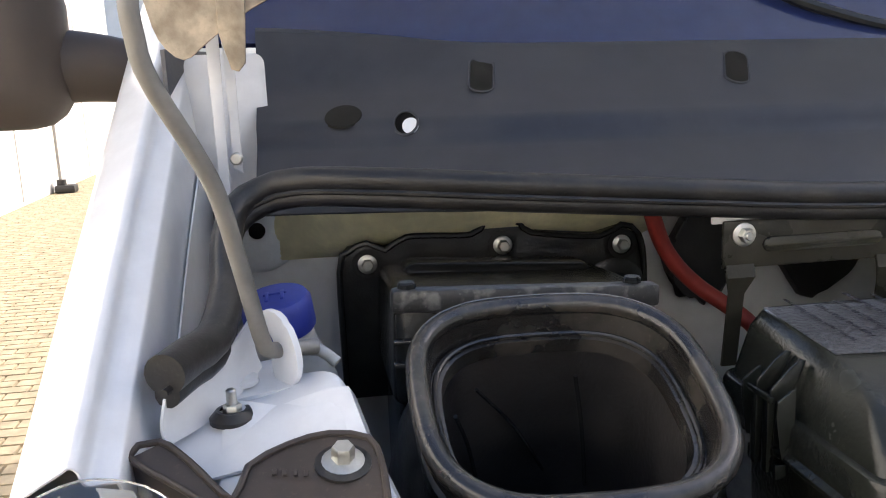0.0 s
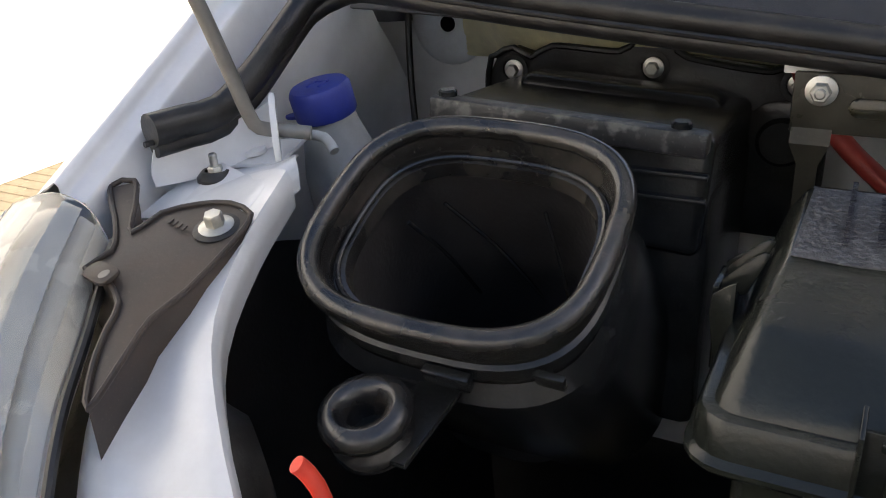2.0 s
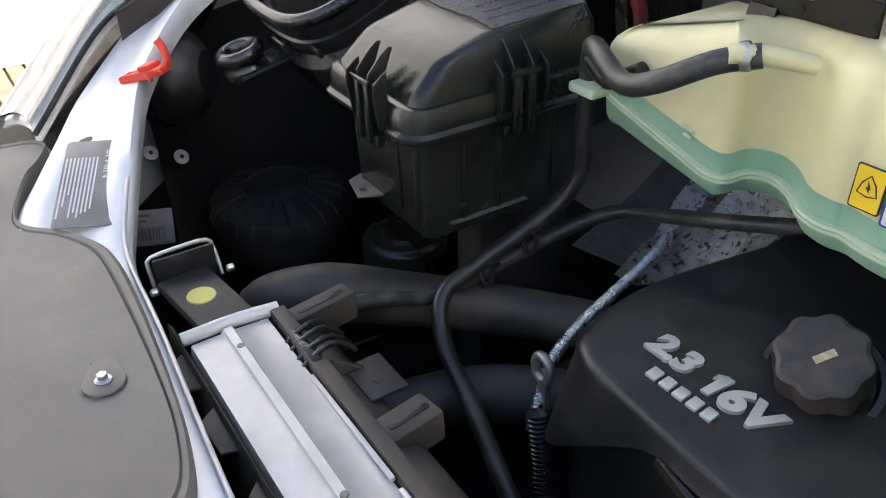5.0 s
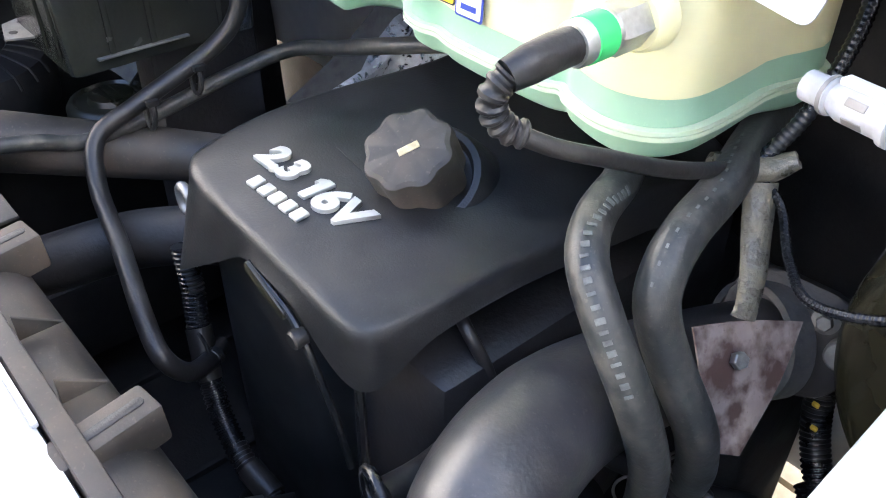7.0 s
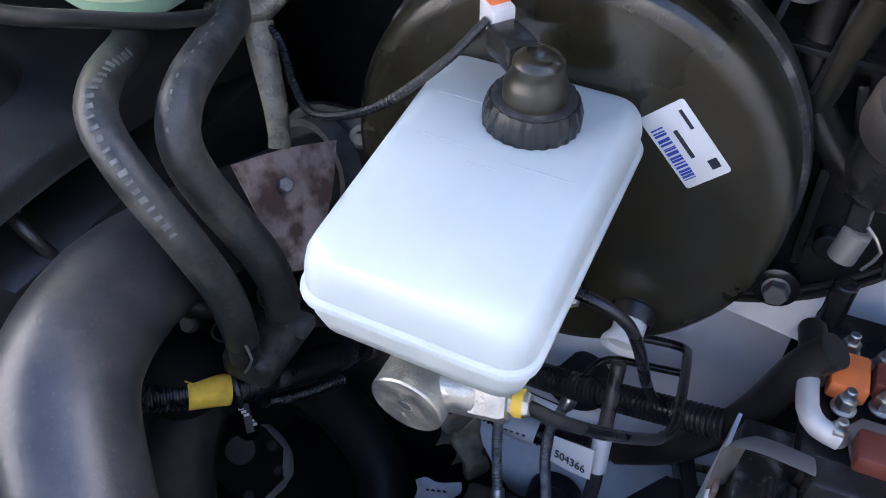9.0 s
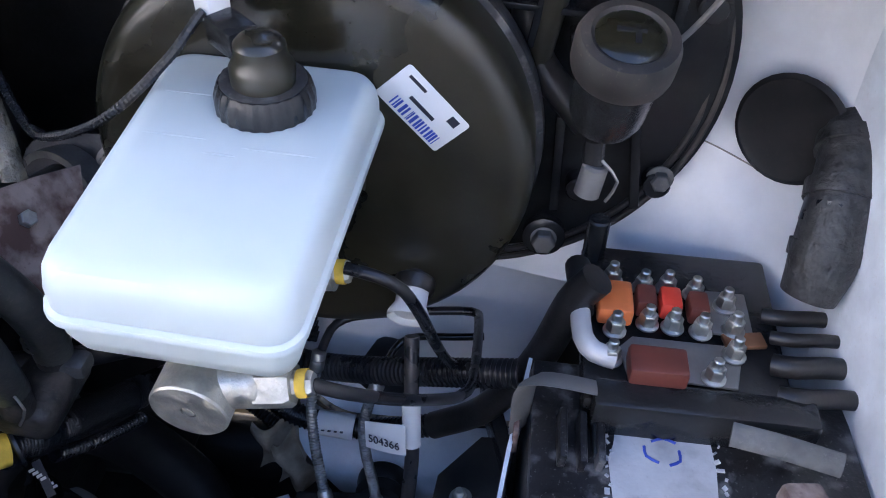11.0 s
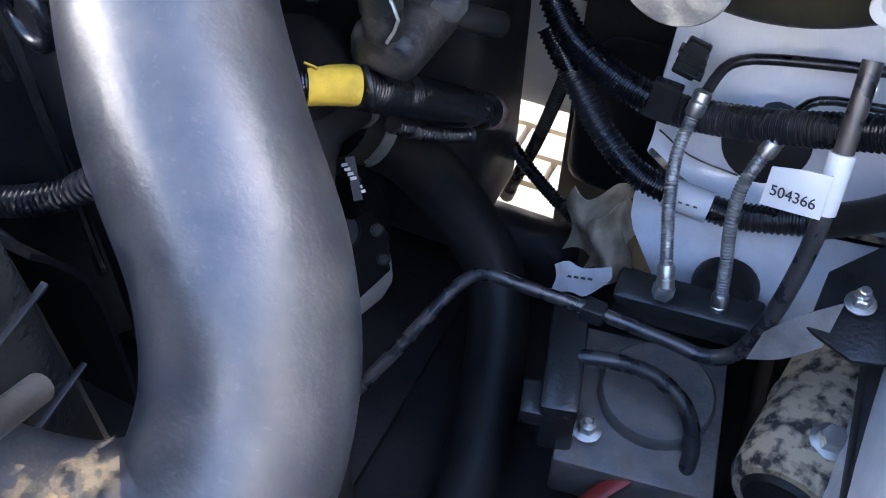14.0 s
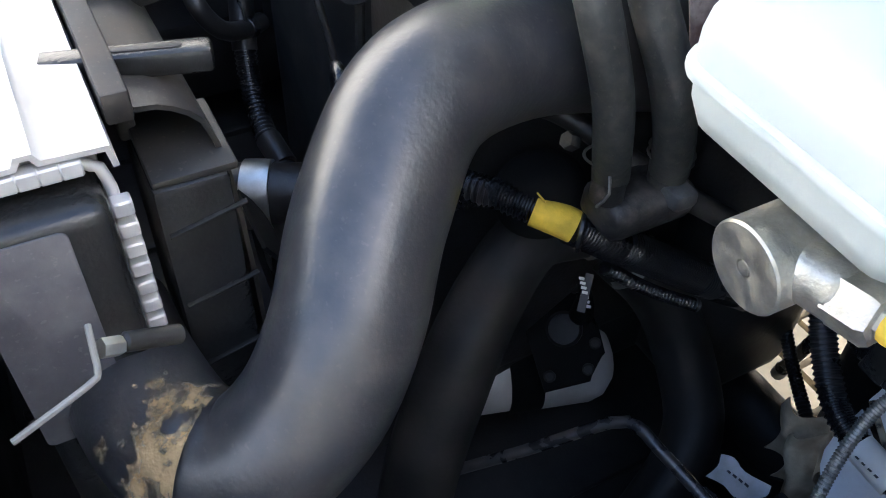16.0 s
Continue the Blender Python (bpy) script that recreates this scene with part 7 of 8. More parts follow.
part("cap", lathe(B(), [(0.025, 0.040), (0.0315, 0.042), (0.0325, 0.046), (0.0325, 0.062), (0.030, 0.068), (0.024, 0.069), (0.022, 0.067), (0, 0.067)], m, 40), M_dusty, rv, "round dusty cap")
part("cap_centre", lathe(B(), [(0.0215, 0.0675), (0.019, 0.0695), (0, 0.070)], m, 32), M_boost, rv)
part("cap_mark", box(B(), (0.018, 0.004, 0.001), m @ Matrix.Translation((0, 0.003, 0.0702)), 0.0003), M_black, rv)
part("cap_mark", box(B(), (0.004, 0.014, 0.001), m @ Matrix.Translation((0.004, 0, 0.0702)), 0.0003), M_black, rv)
part("outlet", tube(B(), [(1.449, 0.735, 1.155), (1.45, 0.735, 1.14), (1.453, 0.733, 1.118)], 0.008, 12), M_black, rv)
part("grey_plug", lathe(B(), [(0, 0), (0.0095, 0), (0.0095, 0.022), (0.007, 0.024), (0, 0.024)], mat4((1.449, 0.728, 1.112), (0.15, 0.1, 1)), 16), M_dull, rv, "pale grey hose plug")
part("wire_clip", tube(B(), [(1.455, 0.722, 1.145), (1.468, 0.72, 1.13), (1.462, 0.72, 1.112)], 0.0012, 6), M_steel, rv)
part("hose", tube(B(), [(1.445, 0.76, 1.15), (1.40, 0.775, 1.20), (1.395, 0.78, 1.28), (1.41, 0.77, 1.34)], 0.012, 12), M_rubber, rv)

rs = thing("brake_fluid_reservoir", "milky white brake fluid reservoir with a black cap", "reservoir", (1.245, 0.58, 1.14))


def rring(w, d, r, z, dx=0.0):
    """The reservoir's outline, a little askew."""
    o = []
    for x, y in rrect(w, d, r, 5):
        o.append((1.2405 + dx + x * (1 + 0.45 * y) + 0.025 * y * 0.2, 0.589 + y - 0.055 * x, z + 0.012 + 0.06 * y * 0.6))
    return o


part("lower_half", loft(B(), [rring(0.104, 0.167, 0.012, 1.140), rring(0.120, 0.192, 0.014, 1.148), rring(0.127, 0.202, 0.016, 1.160), rring(0.129, 0.204, 0.016, 1.172)], True, False), M_fluid, rs)
part("seam", loft(B(), [rring(0.129, 0.204, 0.016, 1.170), rring(0.136, 0.211, 0.018, 1.1715), rring(0.137, 0.212, 0.018, 1.174), rring(0.136, 0.211, 0.018, 1.1765), rring(0.131, 0.206, 0.016, 1.178)], False, False), M_fluid, rs, "welded seam round the reservoir")
part("upper_half", loft(B(), [rring(0.131, 0.206, 0.016, 1.177), rring(0.131, 0.206, 0.016, 1.188), rring(0.128, 0.203, 0.016, 1.197), rring(0.122, 0.197, 0.015, 1.2025), rring(0.113, 0.187, 0.014, 1.2045)], False, True), M_fluid, rs)
for xa, xb, y in ((-0.048, -0.012, 0.010), (0.010, 0.050, 0.006), (-0.010, 0.008, -0.002), (-0.050, 0.048, 0.052)):
    part("moulded_line", tube(B(), [(1.239 + xa, 0.589 + y - 0.055 * xa, 1.2156 + 0.036 * y), (1.239 + (xa + xb) / 2, 0.589 + y - 0.055 * (xa + xb) / 2, 1.2160 + 0.036 * y), (1.239 + xb, 0.589 + y - 0.055 * xb, 1.2156 + 0.036 * y)], 0.0012, 6, flat=0.8), M_fluid, rs)
cm = mat4((1.250, 0.638, 1.212), (0.02, -0.06, 1))
cp = part("cap", lathe(B(), [(0.0265, 0.0), (0.028, 0.002), (0.028, 0.015), (0.0265, 0.020), (0.025, 0.023), (0.0, 0.023)], cm, 96, lambda k: 1 + 0.026 * (k % 4 < 2)), M_black, rs, "ribbed black filler cap")
part("dust_ring", lathe(B(), [(0.018, 0.0231), (0.0245, 0.0236), (0.0245, 0.0231)], cm, 48), M_scuff, cp)
part("sensor_dome", lathe(B(), [(0.018, 0.020), (0.0185, 0.032), (0.017, 0.035), (0.0145, 0.040), (0.0145, 0.046), (0.012, 0.049), (0.008, 0.050), (0, 0.050)], cm, 40), M_boost, cp)
part("sensor_arm", box(B(), (0.028, 0.020, 0.018), mat4((1.229, 0.655, 1.252), (0, -0.1, 1), (-0.75, 0.65, 0.05)), 0.003), M_black, cp)
pg = thing("sensor_plug", "white and orange electrical plug", "plug", (1.215, 0.673, 1.25))
part("shell", box(B(), (0.018, 0.015, 0.017), mat4((1.214, 0.670, 1.261), (0, -0.1, 1), (-0.75, 0.65, 0.1)), 0.002), M_label, pg)
part("tab", box(B(), (0.013, 0.013, 0.005), mat4((1.212, 0.672, 1.271), (0, -0.1, 1), (-0.75, 0.65, 0.1)), 0.001), M_orange, pg, "orange locking tab")

# ---- master cylinder and brake pipes ----
mc = thing("master_cylinder", "zinc-plated brake master cylinder", "master cylinder", (1.24, 0.56, 1.09))
part("barrel", lathe(B(), [(0, 0.0), (0.0035, 0.0), (0.004, 0.003), (0.0045, 0.0), (0.0215, 0.0), (0.0225, 0.0012), (0.0225, 0.05), (0.020, 0.055), (0.020, 0.19), (0, 0.19)], mat4((1.233, 0.502, 1.106), (0.08, 1, 0.12)), 48), M_zinc, mc)
bm = lathe(B(), [(0, 0), (0.0145, 0), (0.0145, 0.034), (0.013, 0.036), (0, 0.036)], mat4((1.236, 0.520, 1.110), (1, 0.02, 0.18)), 28)
part("port", bm, M_zinc, mc)
part("port_nut", hexhead(B(), 0.0145, 0.020, mat4((1.268, 0.520, 1.115), (1, 0.02, 0.18))), M_zinc, mc)
part("pipe_nut", hexhead(B(), 0.0075, 0.012, mat4((1.287, 0.520, 1.118), (1, 0.02, 0.18))), M_zinc, mc)
part("paint_mark", lathe(B(), [(0.0079, 0.003), (0.0082, 0.004), (0.0082, 0.008), (0.0079, 0.009)], mat4((1.287, 0.520, 1.118), (1, 0.02, 0.18)), 12), M_yellow, mc, "yellow paint dab")
part("rear_port", lathe(B(), [(0, 0), (0.0125, 0), (0.0125, 0.045), (0, 0.045)], mat4((1.245, 0.615, 1.110), (1, 0.0, 0.12)), 24), M_zinc, mc)
part("pipe_nut", hexhead(B(), 0.0075, 0.012, mat4((1.288, 0.615, 1.115), (1, 0, 0.12))), M_zinc, mc)
part("paint_mark", lathe(B(), [(0.0079, 0.003), (0.0082, 0.004), (0.0082, 0.008), (0.0079, 0.009)], mat4((1.288, 0.615, 1.115), (1, 0, 0.12)), 12), M_yellow, mc, "yellow paint dab")
bp = thing("brake_pipe", "thin black sleeved brake pipe", "brake pipe", (1.35, 0.55, 1.0), "brake pipes")
part("pipe", tube(B(), [(1.296, 0.520, 1.119), (1.315, 0.532, 1.100), (1.340, 0.566, 1.058), (1.365, 0.607, 1.014), (1.374, 0.626, 0.997), (1.380, 0.645, 0.988), (1.381, 0.70, 0.963), (1.379, 0.765, 0.936), (1.376, 0.780, 0.929), (1.362, 0.782, 0.928), (1.32, 0.778, 0.925), (1.275, 0.772, 0.920), (1.255, 0.767, 0.916), (1.245, 0.756, 0.912), (1.240, 0.738, 0.903)], 0.0042, 10), M_conduit, bp)
bp = thing("brake_pipe", "thin black sleeved brake pipe", "brake pipe", (1.35, 0.63, 1.0), "brake pipes")
part("pipe", tube(B(), [(1.297, 0.612, 1.122), (1.318, 0.610, 1.119), (1.333, 0.612, 1.108), (1.343, 0.625, 1.075), (1.352, 0.655, 1.015), (1.359, 0.680, 0.972), (1.364, 0.70, 0.945), (1.368, 0.71, 0.93)], 0.0042, 10), M_conduit, bp)
wp = thing("vacuum_elbow", "white plastic vacuum elbow under the booster", "elbow", (1.33, 0.68, 1.0))
part("funnel", lathe(B(), [(0.0165, 0.0), (0.017, 0.002), (0.0165, 0.005), (0.0125, 0.012), (0.0125, 0.026), (0, 0.026)], mat4((1.329, 0.664, 1.030), (0.05, 0.88, 0.40)) @ Matrix.Scale(0.95, 4), 28), M_label, wp)
part("mouth", lathe(B(), [(0.0, 0.0045), (0.0115, 0.004), (0.0150, 0.0005), (0.0165, 0.0)], mat4((1.329, 0.664, 1.030), (0.05, 0.88, 0.40)) @ Matrix.Scale(0.95, 4), 28), M_label, wp)
part("rubber_neck", lathe(B(), [(0.0145, 0.022), (0.0165, 0.026), (0.0165, 0.034), (0.014, 0.036), (0.014, 0.06), (0, 0.06)], mat4((1.329, 0.664, 1.030), (0.05, 0.88, 0.40)) @ Matrix.Scale(0.95, 4), 24), M_rubber, wp)

# ---- lower right: looms, braided lines, pipes ----
yl = thing("taped_loom", "black corrugated loom with a band of yellow tape", "wiring loom", (1.05, 0.55, 0.95))
part("conduit", tube(B(), [(0.985, 0.500, 0.972), (1.012, 0.522, 0.972), (1.036, 0.541, 0.969)], 0.0118, 14, ridge=0.0015), M_conduit, yl)
part("yellow_tape", tube(B(), [(1.034, 0.539, 0.969), (1.046, 0.550, 0.966), (1.056, 0.560, 0.962)], 0.0125, 18), M_yellow, yl, "yellow cloth tape")
part("tape_tail", box(B(), (0.008, 0.0012, 0.005), mat4((1.038, 0.541, 0.982), (0.3, -0.5, 0.8)), 0), M_yellow, yl)
part("tie", tube(B(), [Vector((1.060, 0.564, 0.960)) + Vector((0.010 * math.cos(a), -0.010 * math.cos(a), 0.0145 * math.sin(a))) for a in [2 * math.pi * k / 12 for k in range(12)]], 0.0022, 6, closed=True), M_black, yl)
part("sleeve", tube(B(), [(1.054, 0.558, 0.963), (1.060, 0.60, 0.932), (1.064, 0.66, 0.886), (1.067, 0.72, 0.840), (1.068, 0.757, 0.812)], [0.0145, 0.0155, 0.0155, 0.0155, 0.015], 18, ridge=0.0007, pitch=0.0036), M_conduit, yl)
part("sleeve_end", tube(B(), [(1.068, 0.750, 0.817), (1.0685, 0.766, 0.805)], 0.0152, 14), M_rust, yl, "rust-brown sleeve end")
part("split_loom", tube(B(), [(1.062, 0.592, 0.912), (1.070, 0.64, 0.872), (1.078, 0.69, 0.838)], 0.006, 10, ridge=0.001), M_conduit, yl)
l2 = thing("upper_loom", "thick black corrugated loom across the wheel arch", "wiring loom", (1.2, 0.75, 0.86))
part("conduit", tube(B(), [(1.075, 0.82, 1.03), (1.080, 0.805, 0.98), (1.095, 0.790, 0.935), (1.125, 0.772, 0.898), (1.17, 0.757, 0.880), (1.22, 0.746, 0.875), (1.285, 0.728, 0.895), (1.353, 0.706, 0.928), (1.42, 0.69, 0.955)], 0.0128, 16, ridge=0.0016), M_conduit, l2)
part("clip", box(B(), (0.022, 0.012, 0.032), mat4((1.212, 0.737, 0.886), (0.1, 0, 1)), 0.002), M_black, l2, "black cable clip")
part("clip_post", box(B(), (0.018, 0.010, 0.03), mat4((1.222, 0.755, 0.915), (0.25, 0, 1)), 0.002), M_black, l2)
for z in (0.905, 0.912, 0.919):
    part("clip_rib", box(B(), (0.022, 0.013, 0.002), mat4((1.2225, 0.755, z), (0.25, 0, 1)), 0.0005), M_black, l2)
for k in range(3):
    part("yellow_dab", box(B(), (0.006, 0.004, 0.005), mat4((1.086 + 0.006 * k, 0.786 - 0.002 * k, 0.975 - 0.022 * k), (0, -0.5, 0.8)), 0.001), M_yellow, l2)
l3 = thing("battery_cable", "heavy black battery cable in a loose loop", "battery cable", (1.3, 0.74, 0.8))
part("conduit", tube(B(), [(1.105, 0.78, 0.895), (1.135, 0.768, 0.862), (1.165, 0.752, 0.835), (1.205, 0.736, 0.813), (1.25, 0.732, 0.805)], 0.0115, 14, ridge=0.0014), M_conduit, l3)
part("sleeve", tube(B(), [(1.245, 0.732, 0.806), (1.29, 0.734, 0.803), (1.35, 0.733, 0.822)], 0.0115, 14, ridge=0.0012), M_conduit, l3)
part("cable", tube(B(), [(1.345, 0.733, 0.820), (1.385, 0.722, 0.86), (1.412, 0.704, 0.92), (1.432, 0.69, 0.98), (1.448, 0.684, 1.045), (1.462, 0.682, 1.072)], 0.013, 16), M_rubber, l3)
tg = part("paper_tag", tube(B(), [(1.232, 0.732, 0.807), (1.268, 0.732, 0.804)], 0.0128, 16), M_label, l3, "white printed tag round the cable")
for k in range(4):
    part("printed_mark", box(B(), (0.003, 0.0006, 0.003), mat4((1.240 + 0.006 * k, 0.7195, 0.811), (0, -0.9, 0.4)), 0), M_ink, tg)
for nm, pts in (("braided_hose", [(1.238, 0.736, 0.900), (1.236, 0.728, 0.885), (1.234, 0.712, 0.862), (1.240, 0.690, 0.835), (1.250, 0.668, 0.808), (1.257, 0.656, 0.785)]), ("braided_hose", [(1.297, 0.722, 0.893), (1.291, 0.712, 0.880), (1.285, 0.700, 0.858), (1.287, 0.690, 0.830), (1.295, 0.682, 0.790), (1.300, 0.676, 0.756)])):
    br = thing("braided_brake_hose", "steel-braided brake hose with crimped ends", "brake hose", pts[-1], "braided hoses")
    part("braid", tube(B(), pts, 0.0052, 12, ridge=0.0007, pitch=0.0026), M_galv, br)
    for a, b in ((pts[0], pts[1]), (pts[-1], pts[-2])):
        d = (Vector(b) - Vector(a)).normalized()
        part("ferrule", lathe(B(), [(0, -0.004), (0.005, -0.004), (0.0068, -0.002), (0.0068, 0.004), (0.0058, 0.005), (0.0068, 0.006), (0.0068, 0.014), (0.0055, 0.016)], mat4(a, d), 16), M_steel, br)
    part("base_nut", hexhead(B(), 0.0085, 0.012, mat4(Vector(pts[-1]) - Vector((0, 0, 0.012)))), M_galv, br)
for pts in ([(1.297, 0.728, 0.884), (1.300, 0.745, 0.893), (1.309, 0.762, 0.899), (1.325, 0.768, 0.903), (1.355, 0.770, 0.905), (1.385, 0.772, 0.908)],):
    bp = thing("brake_pipe", "thin black steel brake pipe", "brake pipe", pts[0], "brake pipes")
    part("pipe", tube(B(), pts, 0.0036, 10), M_boost, bp)
pa = thing("hydraulic_pipe", "bent black steel hydraulic pipe", "pipe", (1.2, 0.6, 0.75))
part("pipe", tube(B(), [(1.02, 0.43, 0.655), (1.085, 0.525, 0.742), (1.118, 0.583, 0.788), (1.136, 0.594, 0.798), (1.16, 0.598, 0.795), (1.216, 0.611, 0.780), (1.27, 0.617, 0.770), (1.303, 0.617, 0.768), (1.322, 0.62, 0.785), (1.332, 0.628, 0.825), (1.336, 0.645, 0.885), (1.332, 0.668, 0.945), (1.329, 0.690, 0.985)], [0.0052] * 7 + [0.006, 0.0062, 0.0062, 0.0062, 0.0062, 0.0062], 12), M_line, pa)
part("clip", box(B(), (0.018, 0.016, 0.014), (1.216, 0.611, 0.780), 0.003), M_black, pa)
tg = part("paper_flag", sheet(B(), smooth_rows([[(1.331, 0.642, 0.934), (1.315, 0.644, 0.931), (1.297, 0.651, 0.922)], [(1.333, 0.634, 0.906), (1.316, 0.638, 0.902), (1.298, 0.647, 0.894)]], 3), 0.0008), M_label, pa, "white paper flag with a number")
part("flag_wrap", tube(B(), [(1.335, 0.650, 0.899), (1.3325, 0.664, 0.936)], 0.0078, 14), M_label, tg)
letters("printed_number", "504366", 0.0100, mat4((1.3005, 0.6430, 0.9065), (-0.40, -0.88, 0.24), (0.90, -0.36, 0.22)), 0.0002, M_ink, tg, "black printed part number")
pb = thing("hydraulic_pipe", "short bent black hydraulic pipe", "pipe", (1.28, 0.6, 0.68))
part("pipe", tube(B(), [(1.215, 0.60, 0.735), (1.235, 0.605, 0.738), (1.27, 0.615, 0.728), (1.30, 0.610, 0.712), (1.315, 0.595, 0.69), (1.318, 0.575, 0.66)], 0.0066, 12), M_line, pb)
ab = thing("pump_unit", "grey metal pump block with a round lid", "pump unit", (1.27, 0.63, 0.6))
M_pump = mk("dirty_grey_casting", (0.15, 0.14, 0.13), 0.5, metal=0.3, var=0.25, scale=60, bump=0.35, dust=(0.26, 0.19, 0.14), amount=0.5, dscale=40)
part("block", box(B(), (0.125, 0.13, 0.06), mat4((1.272, 0.622, 0.648), (0, -0.1, 1), (1, 0.15, 0)), 0.004), M_pump, ab)
part("lid", lathe(B(), [(0.047, 0.0), (0.047, 0.012), (0.044, 0.016), (0, 0.017)], mat4((1.278, 0.632, 0.676), (0, -0.1, 1)), 40), M_pump, ab, "round dusty lid")
part("terminal_block", box(B(), (0.03, 0.10, 0.07), mat4((1.205, 0.60, 0.705), (0, -0.1, 1), (1, 0.25, 0)), 0.005), M_black, ab)
part("mounting_foot", box(B(), (0.115, 0.03, 0.035), mat4((1.277, 0.678, 0.742), (0, -0.2, 1), (1, 0.1, 0)), 0.004), M_black, ab, "black mounting foot of the pump")
part("terminal_cap", box(B(), (0.02, 0.03, 0.02), mat4((1.195, 0.56, 0.715), (0, -0.1, 1), (1, 0.25, 0)), 0.003), M_black, ab)
bolt((1.237, 0.577, 0.681), (0, -0.1, 1), 0.0075, 0.012, 0.008, "nut on the pump block")
rb = thing("red_strap", "dull red plastic strap low in the bay", "strap", (1.22, 0.5, 0.64))
part("strap", tube(B(), [(1.221, 0.490, 0.628), (1.245, 0.520, 0.640), (1.265, 0.548, 0.655), (1.279, 0.564, 0.664)], 0.010, 10, flat=0.5), M_redrub, rb)
ru = thing("crusted_canister", "mud-crusted black metal canister", "canister", (1.4, 0.66, 0.68))
part("body", lathe(B(), [(0, -0.01), (0.036, -0.01), (0.041, 0.0), (0.041, 0.15), (0, 0.155)], mat4((1.385, 0.575, 0.705), (0.2, 1, 0.05)), 40), M_crust, ru)
part("end_cap", lathe(B(), [(0.0, -0.014), (0.026, -0.014), (0.030, -0.010), (0.030, -0.008), (0.0, -0.008)], mat4((1.385, 0.575, 0.705), (0.2, 1, 0.05)), 32), M_deep, ru)
part("band", lathe(B(), [(0.0405, 0.07), (0.0425, 0.071), (0.0425, 0.079), (0.0405, 0.08)], mat4((1.385, 0.575, 0.705), (0.2, 1, 0.05)), 40), M_crust, ru)
bolt((1.398, 0.60, 0.747), (0, -0.2, 1), 0.010, 0.014, 0.0, "rust-red bolt head in the mud", h=0.009)
pl = thing("abs_bracket", "black steel bracket plate with a stud", "bracket", (1.39, 0.65, 0.82))
part("plate", slab(B(), [(-0.03, -0.03), (0.0, -0.045), (0.045, -0.035), (0.055, 0.06), (0.01, 0.06), (-0.025, 0.02)], 0.004, mat4((1.382, 0.645, 0.836), (-0.1, -0.15, 1)), 0.001), M_black, pl)
part("arm", box(B(), (0.014, 0.14, 0.03), mat4((1.412, 0.69, 0.850), (0, 0, 1), (1, 0.3, 0)), 0.003), M_black, pl)
bolt((1.379, 0.642, 0.842), (-0.1, -0.15, 1), 0.007, 0.010, 0.009, "nut on the black bracket")
gw = thing("torn_bracket", "thin bent grey sheet-metal tab", "tab", (1.335, 0.62, 0.8))
part("tab", sheet(B(), smooth_rows([[(1.33, 0.615, 0.815), (1.345, 0.62, 0.835), (1.368, 0.63, 0.85)], [(1.325, 0.60, 0.80), (1.345, 0.602, 0.81), (1.365, 0.61, 0.825)]], 3), 0.0012), M_corr, gw)
# pale wheel-arch metal
wa = thing("wheel_arch", "pale painted wheel-arch metal behind the looms", "wheel arch", (1.33, 0.8, 0.75))
rows = smooth_rows([[(1.20, 0.83, 1.06), (1.24, 0.815, 1.06), (1.32, 0.85, 1.06), (1.46, 0.87, 1.06)], [(1.20, 0.81, 0.93), (1.24, 0.79, 0.93), (1.32, 0.81, 0.93), (1.46, 0.83, 0.93)], [(1.205, 0.79, 0.83), (1.25, 0.775, 0.82), (1.33, 0.78, 0.82), (1.45, 0.79, 0.83)], [(1.205, 0.775, 0.806), (1.25, 0.755, 0.796), (1.33, 0.755, 0.796), (1.45, 0.76, 0.806)]], 4)
part("arch", sheet(B(), rows, 0.002), M_white, wa, sharp=60)
part("pressed_rib", slab(B(), [(-0.022, -0.10), (0.022, -0.10), (0.018, 0.12), (-0.018, 0.12)], 0.008, mat4((1.222, 0.805, 0.95), (0, -1, 0.15), (1, 0, 0)), 0.003), M_white, wa)
part("hole", lathe(B(), [(0.0, 0.001), (0.032, 0.001), (0.034, 0.0)], mat4((1.292, 0.778, 0.845), (0, -1, 0.3)), 28), M_deep, wa)
part("dirt_seam", tube(B(), [(1.207, 0.7735, 0.809), (1.25, 0.7535, 0.799), (1.29, 0.752, 0.798), (1.33, 0.7535, 0.799), (1.39, 0.756, 0.802), (1.445, 0.7585, 0.808)], 0.0028, 8, flat=0.6), M_crust, wa, "mud caught along the folded edge")
part("crack_line", tube(B(), [(1.21, 0.776, 0.83), (1.24, 0.765, 0.822), (1.28, 0.763, 0.818)], 0.0008, 5), M_deep, wa)
rows = smooth_rows([[(1.206, 0.770, 0.7985), (1.25, 0.754, 0.7905), (1.33, 0.752, 0.7905), (1.43, 0.757, 0.80)], [(1.209, 0.741, 0.764), (1.26, 0.734, 0.762), (1.33, 0.733, 0.762), (1.42, 0.736, 0.77)], [(1.230, 0.729, 0.735), (1.27, 0.722, 0.735), (1.33, 0.721, 0.735), (1.39, 0.722, 0.735)], [(1.25, 0.730, 0.70), (1.28, 0.730, 0.69), (1.32, 0.730, 0.69), (1.36, 0.730, 0.69)]], 3)
part("lower_arch", sheet(B(), rows, 0.002), M_grimy, wa, "grimy lower arch metal")
part("rubber_stop", lathe(B(), [(0.0, 0.03), (0.022, 0.03), (0.026, 0.02), (0.022, 0.015), (0.027, 0.006), (0.027, 0.0)], mat4((1.30, 0.715, 0.745), (0, -1, 0.2)), 24), M_rubber, wa)
rg = thing("plastic_rag", "crumpled pale dirty plastic sheet", "plastic sheet", (1.18, 0.78, 0.66))
rng = random.Random(5)
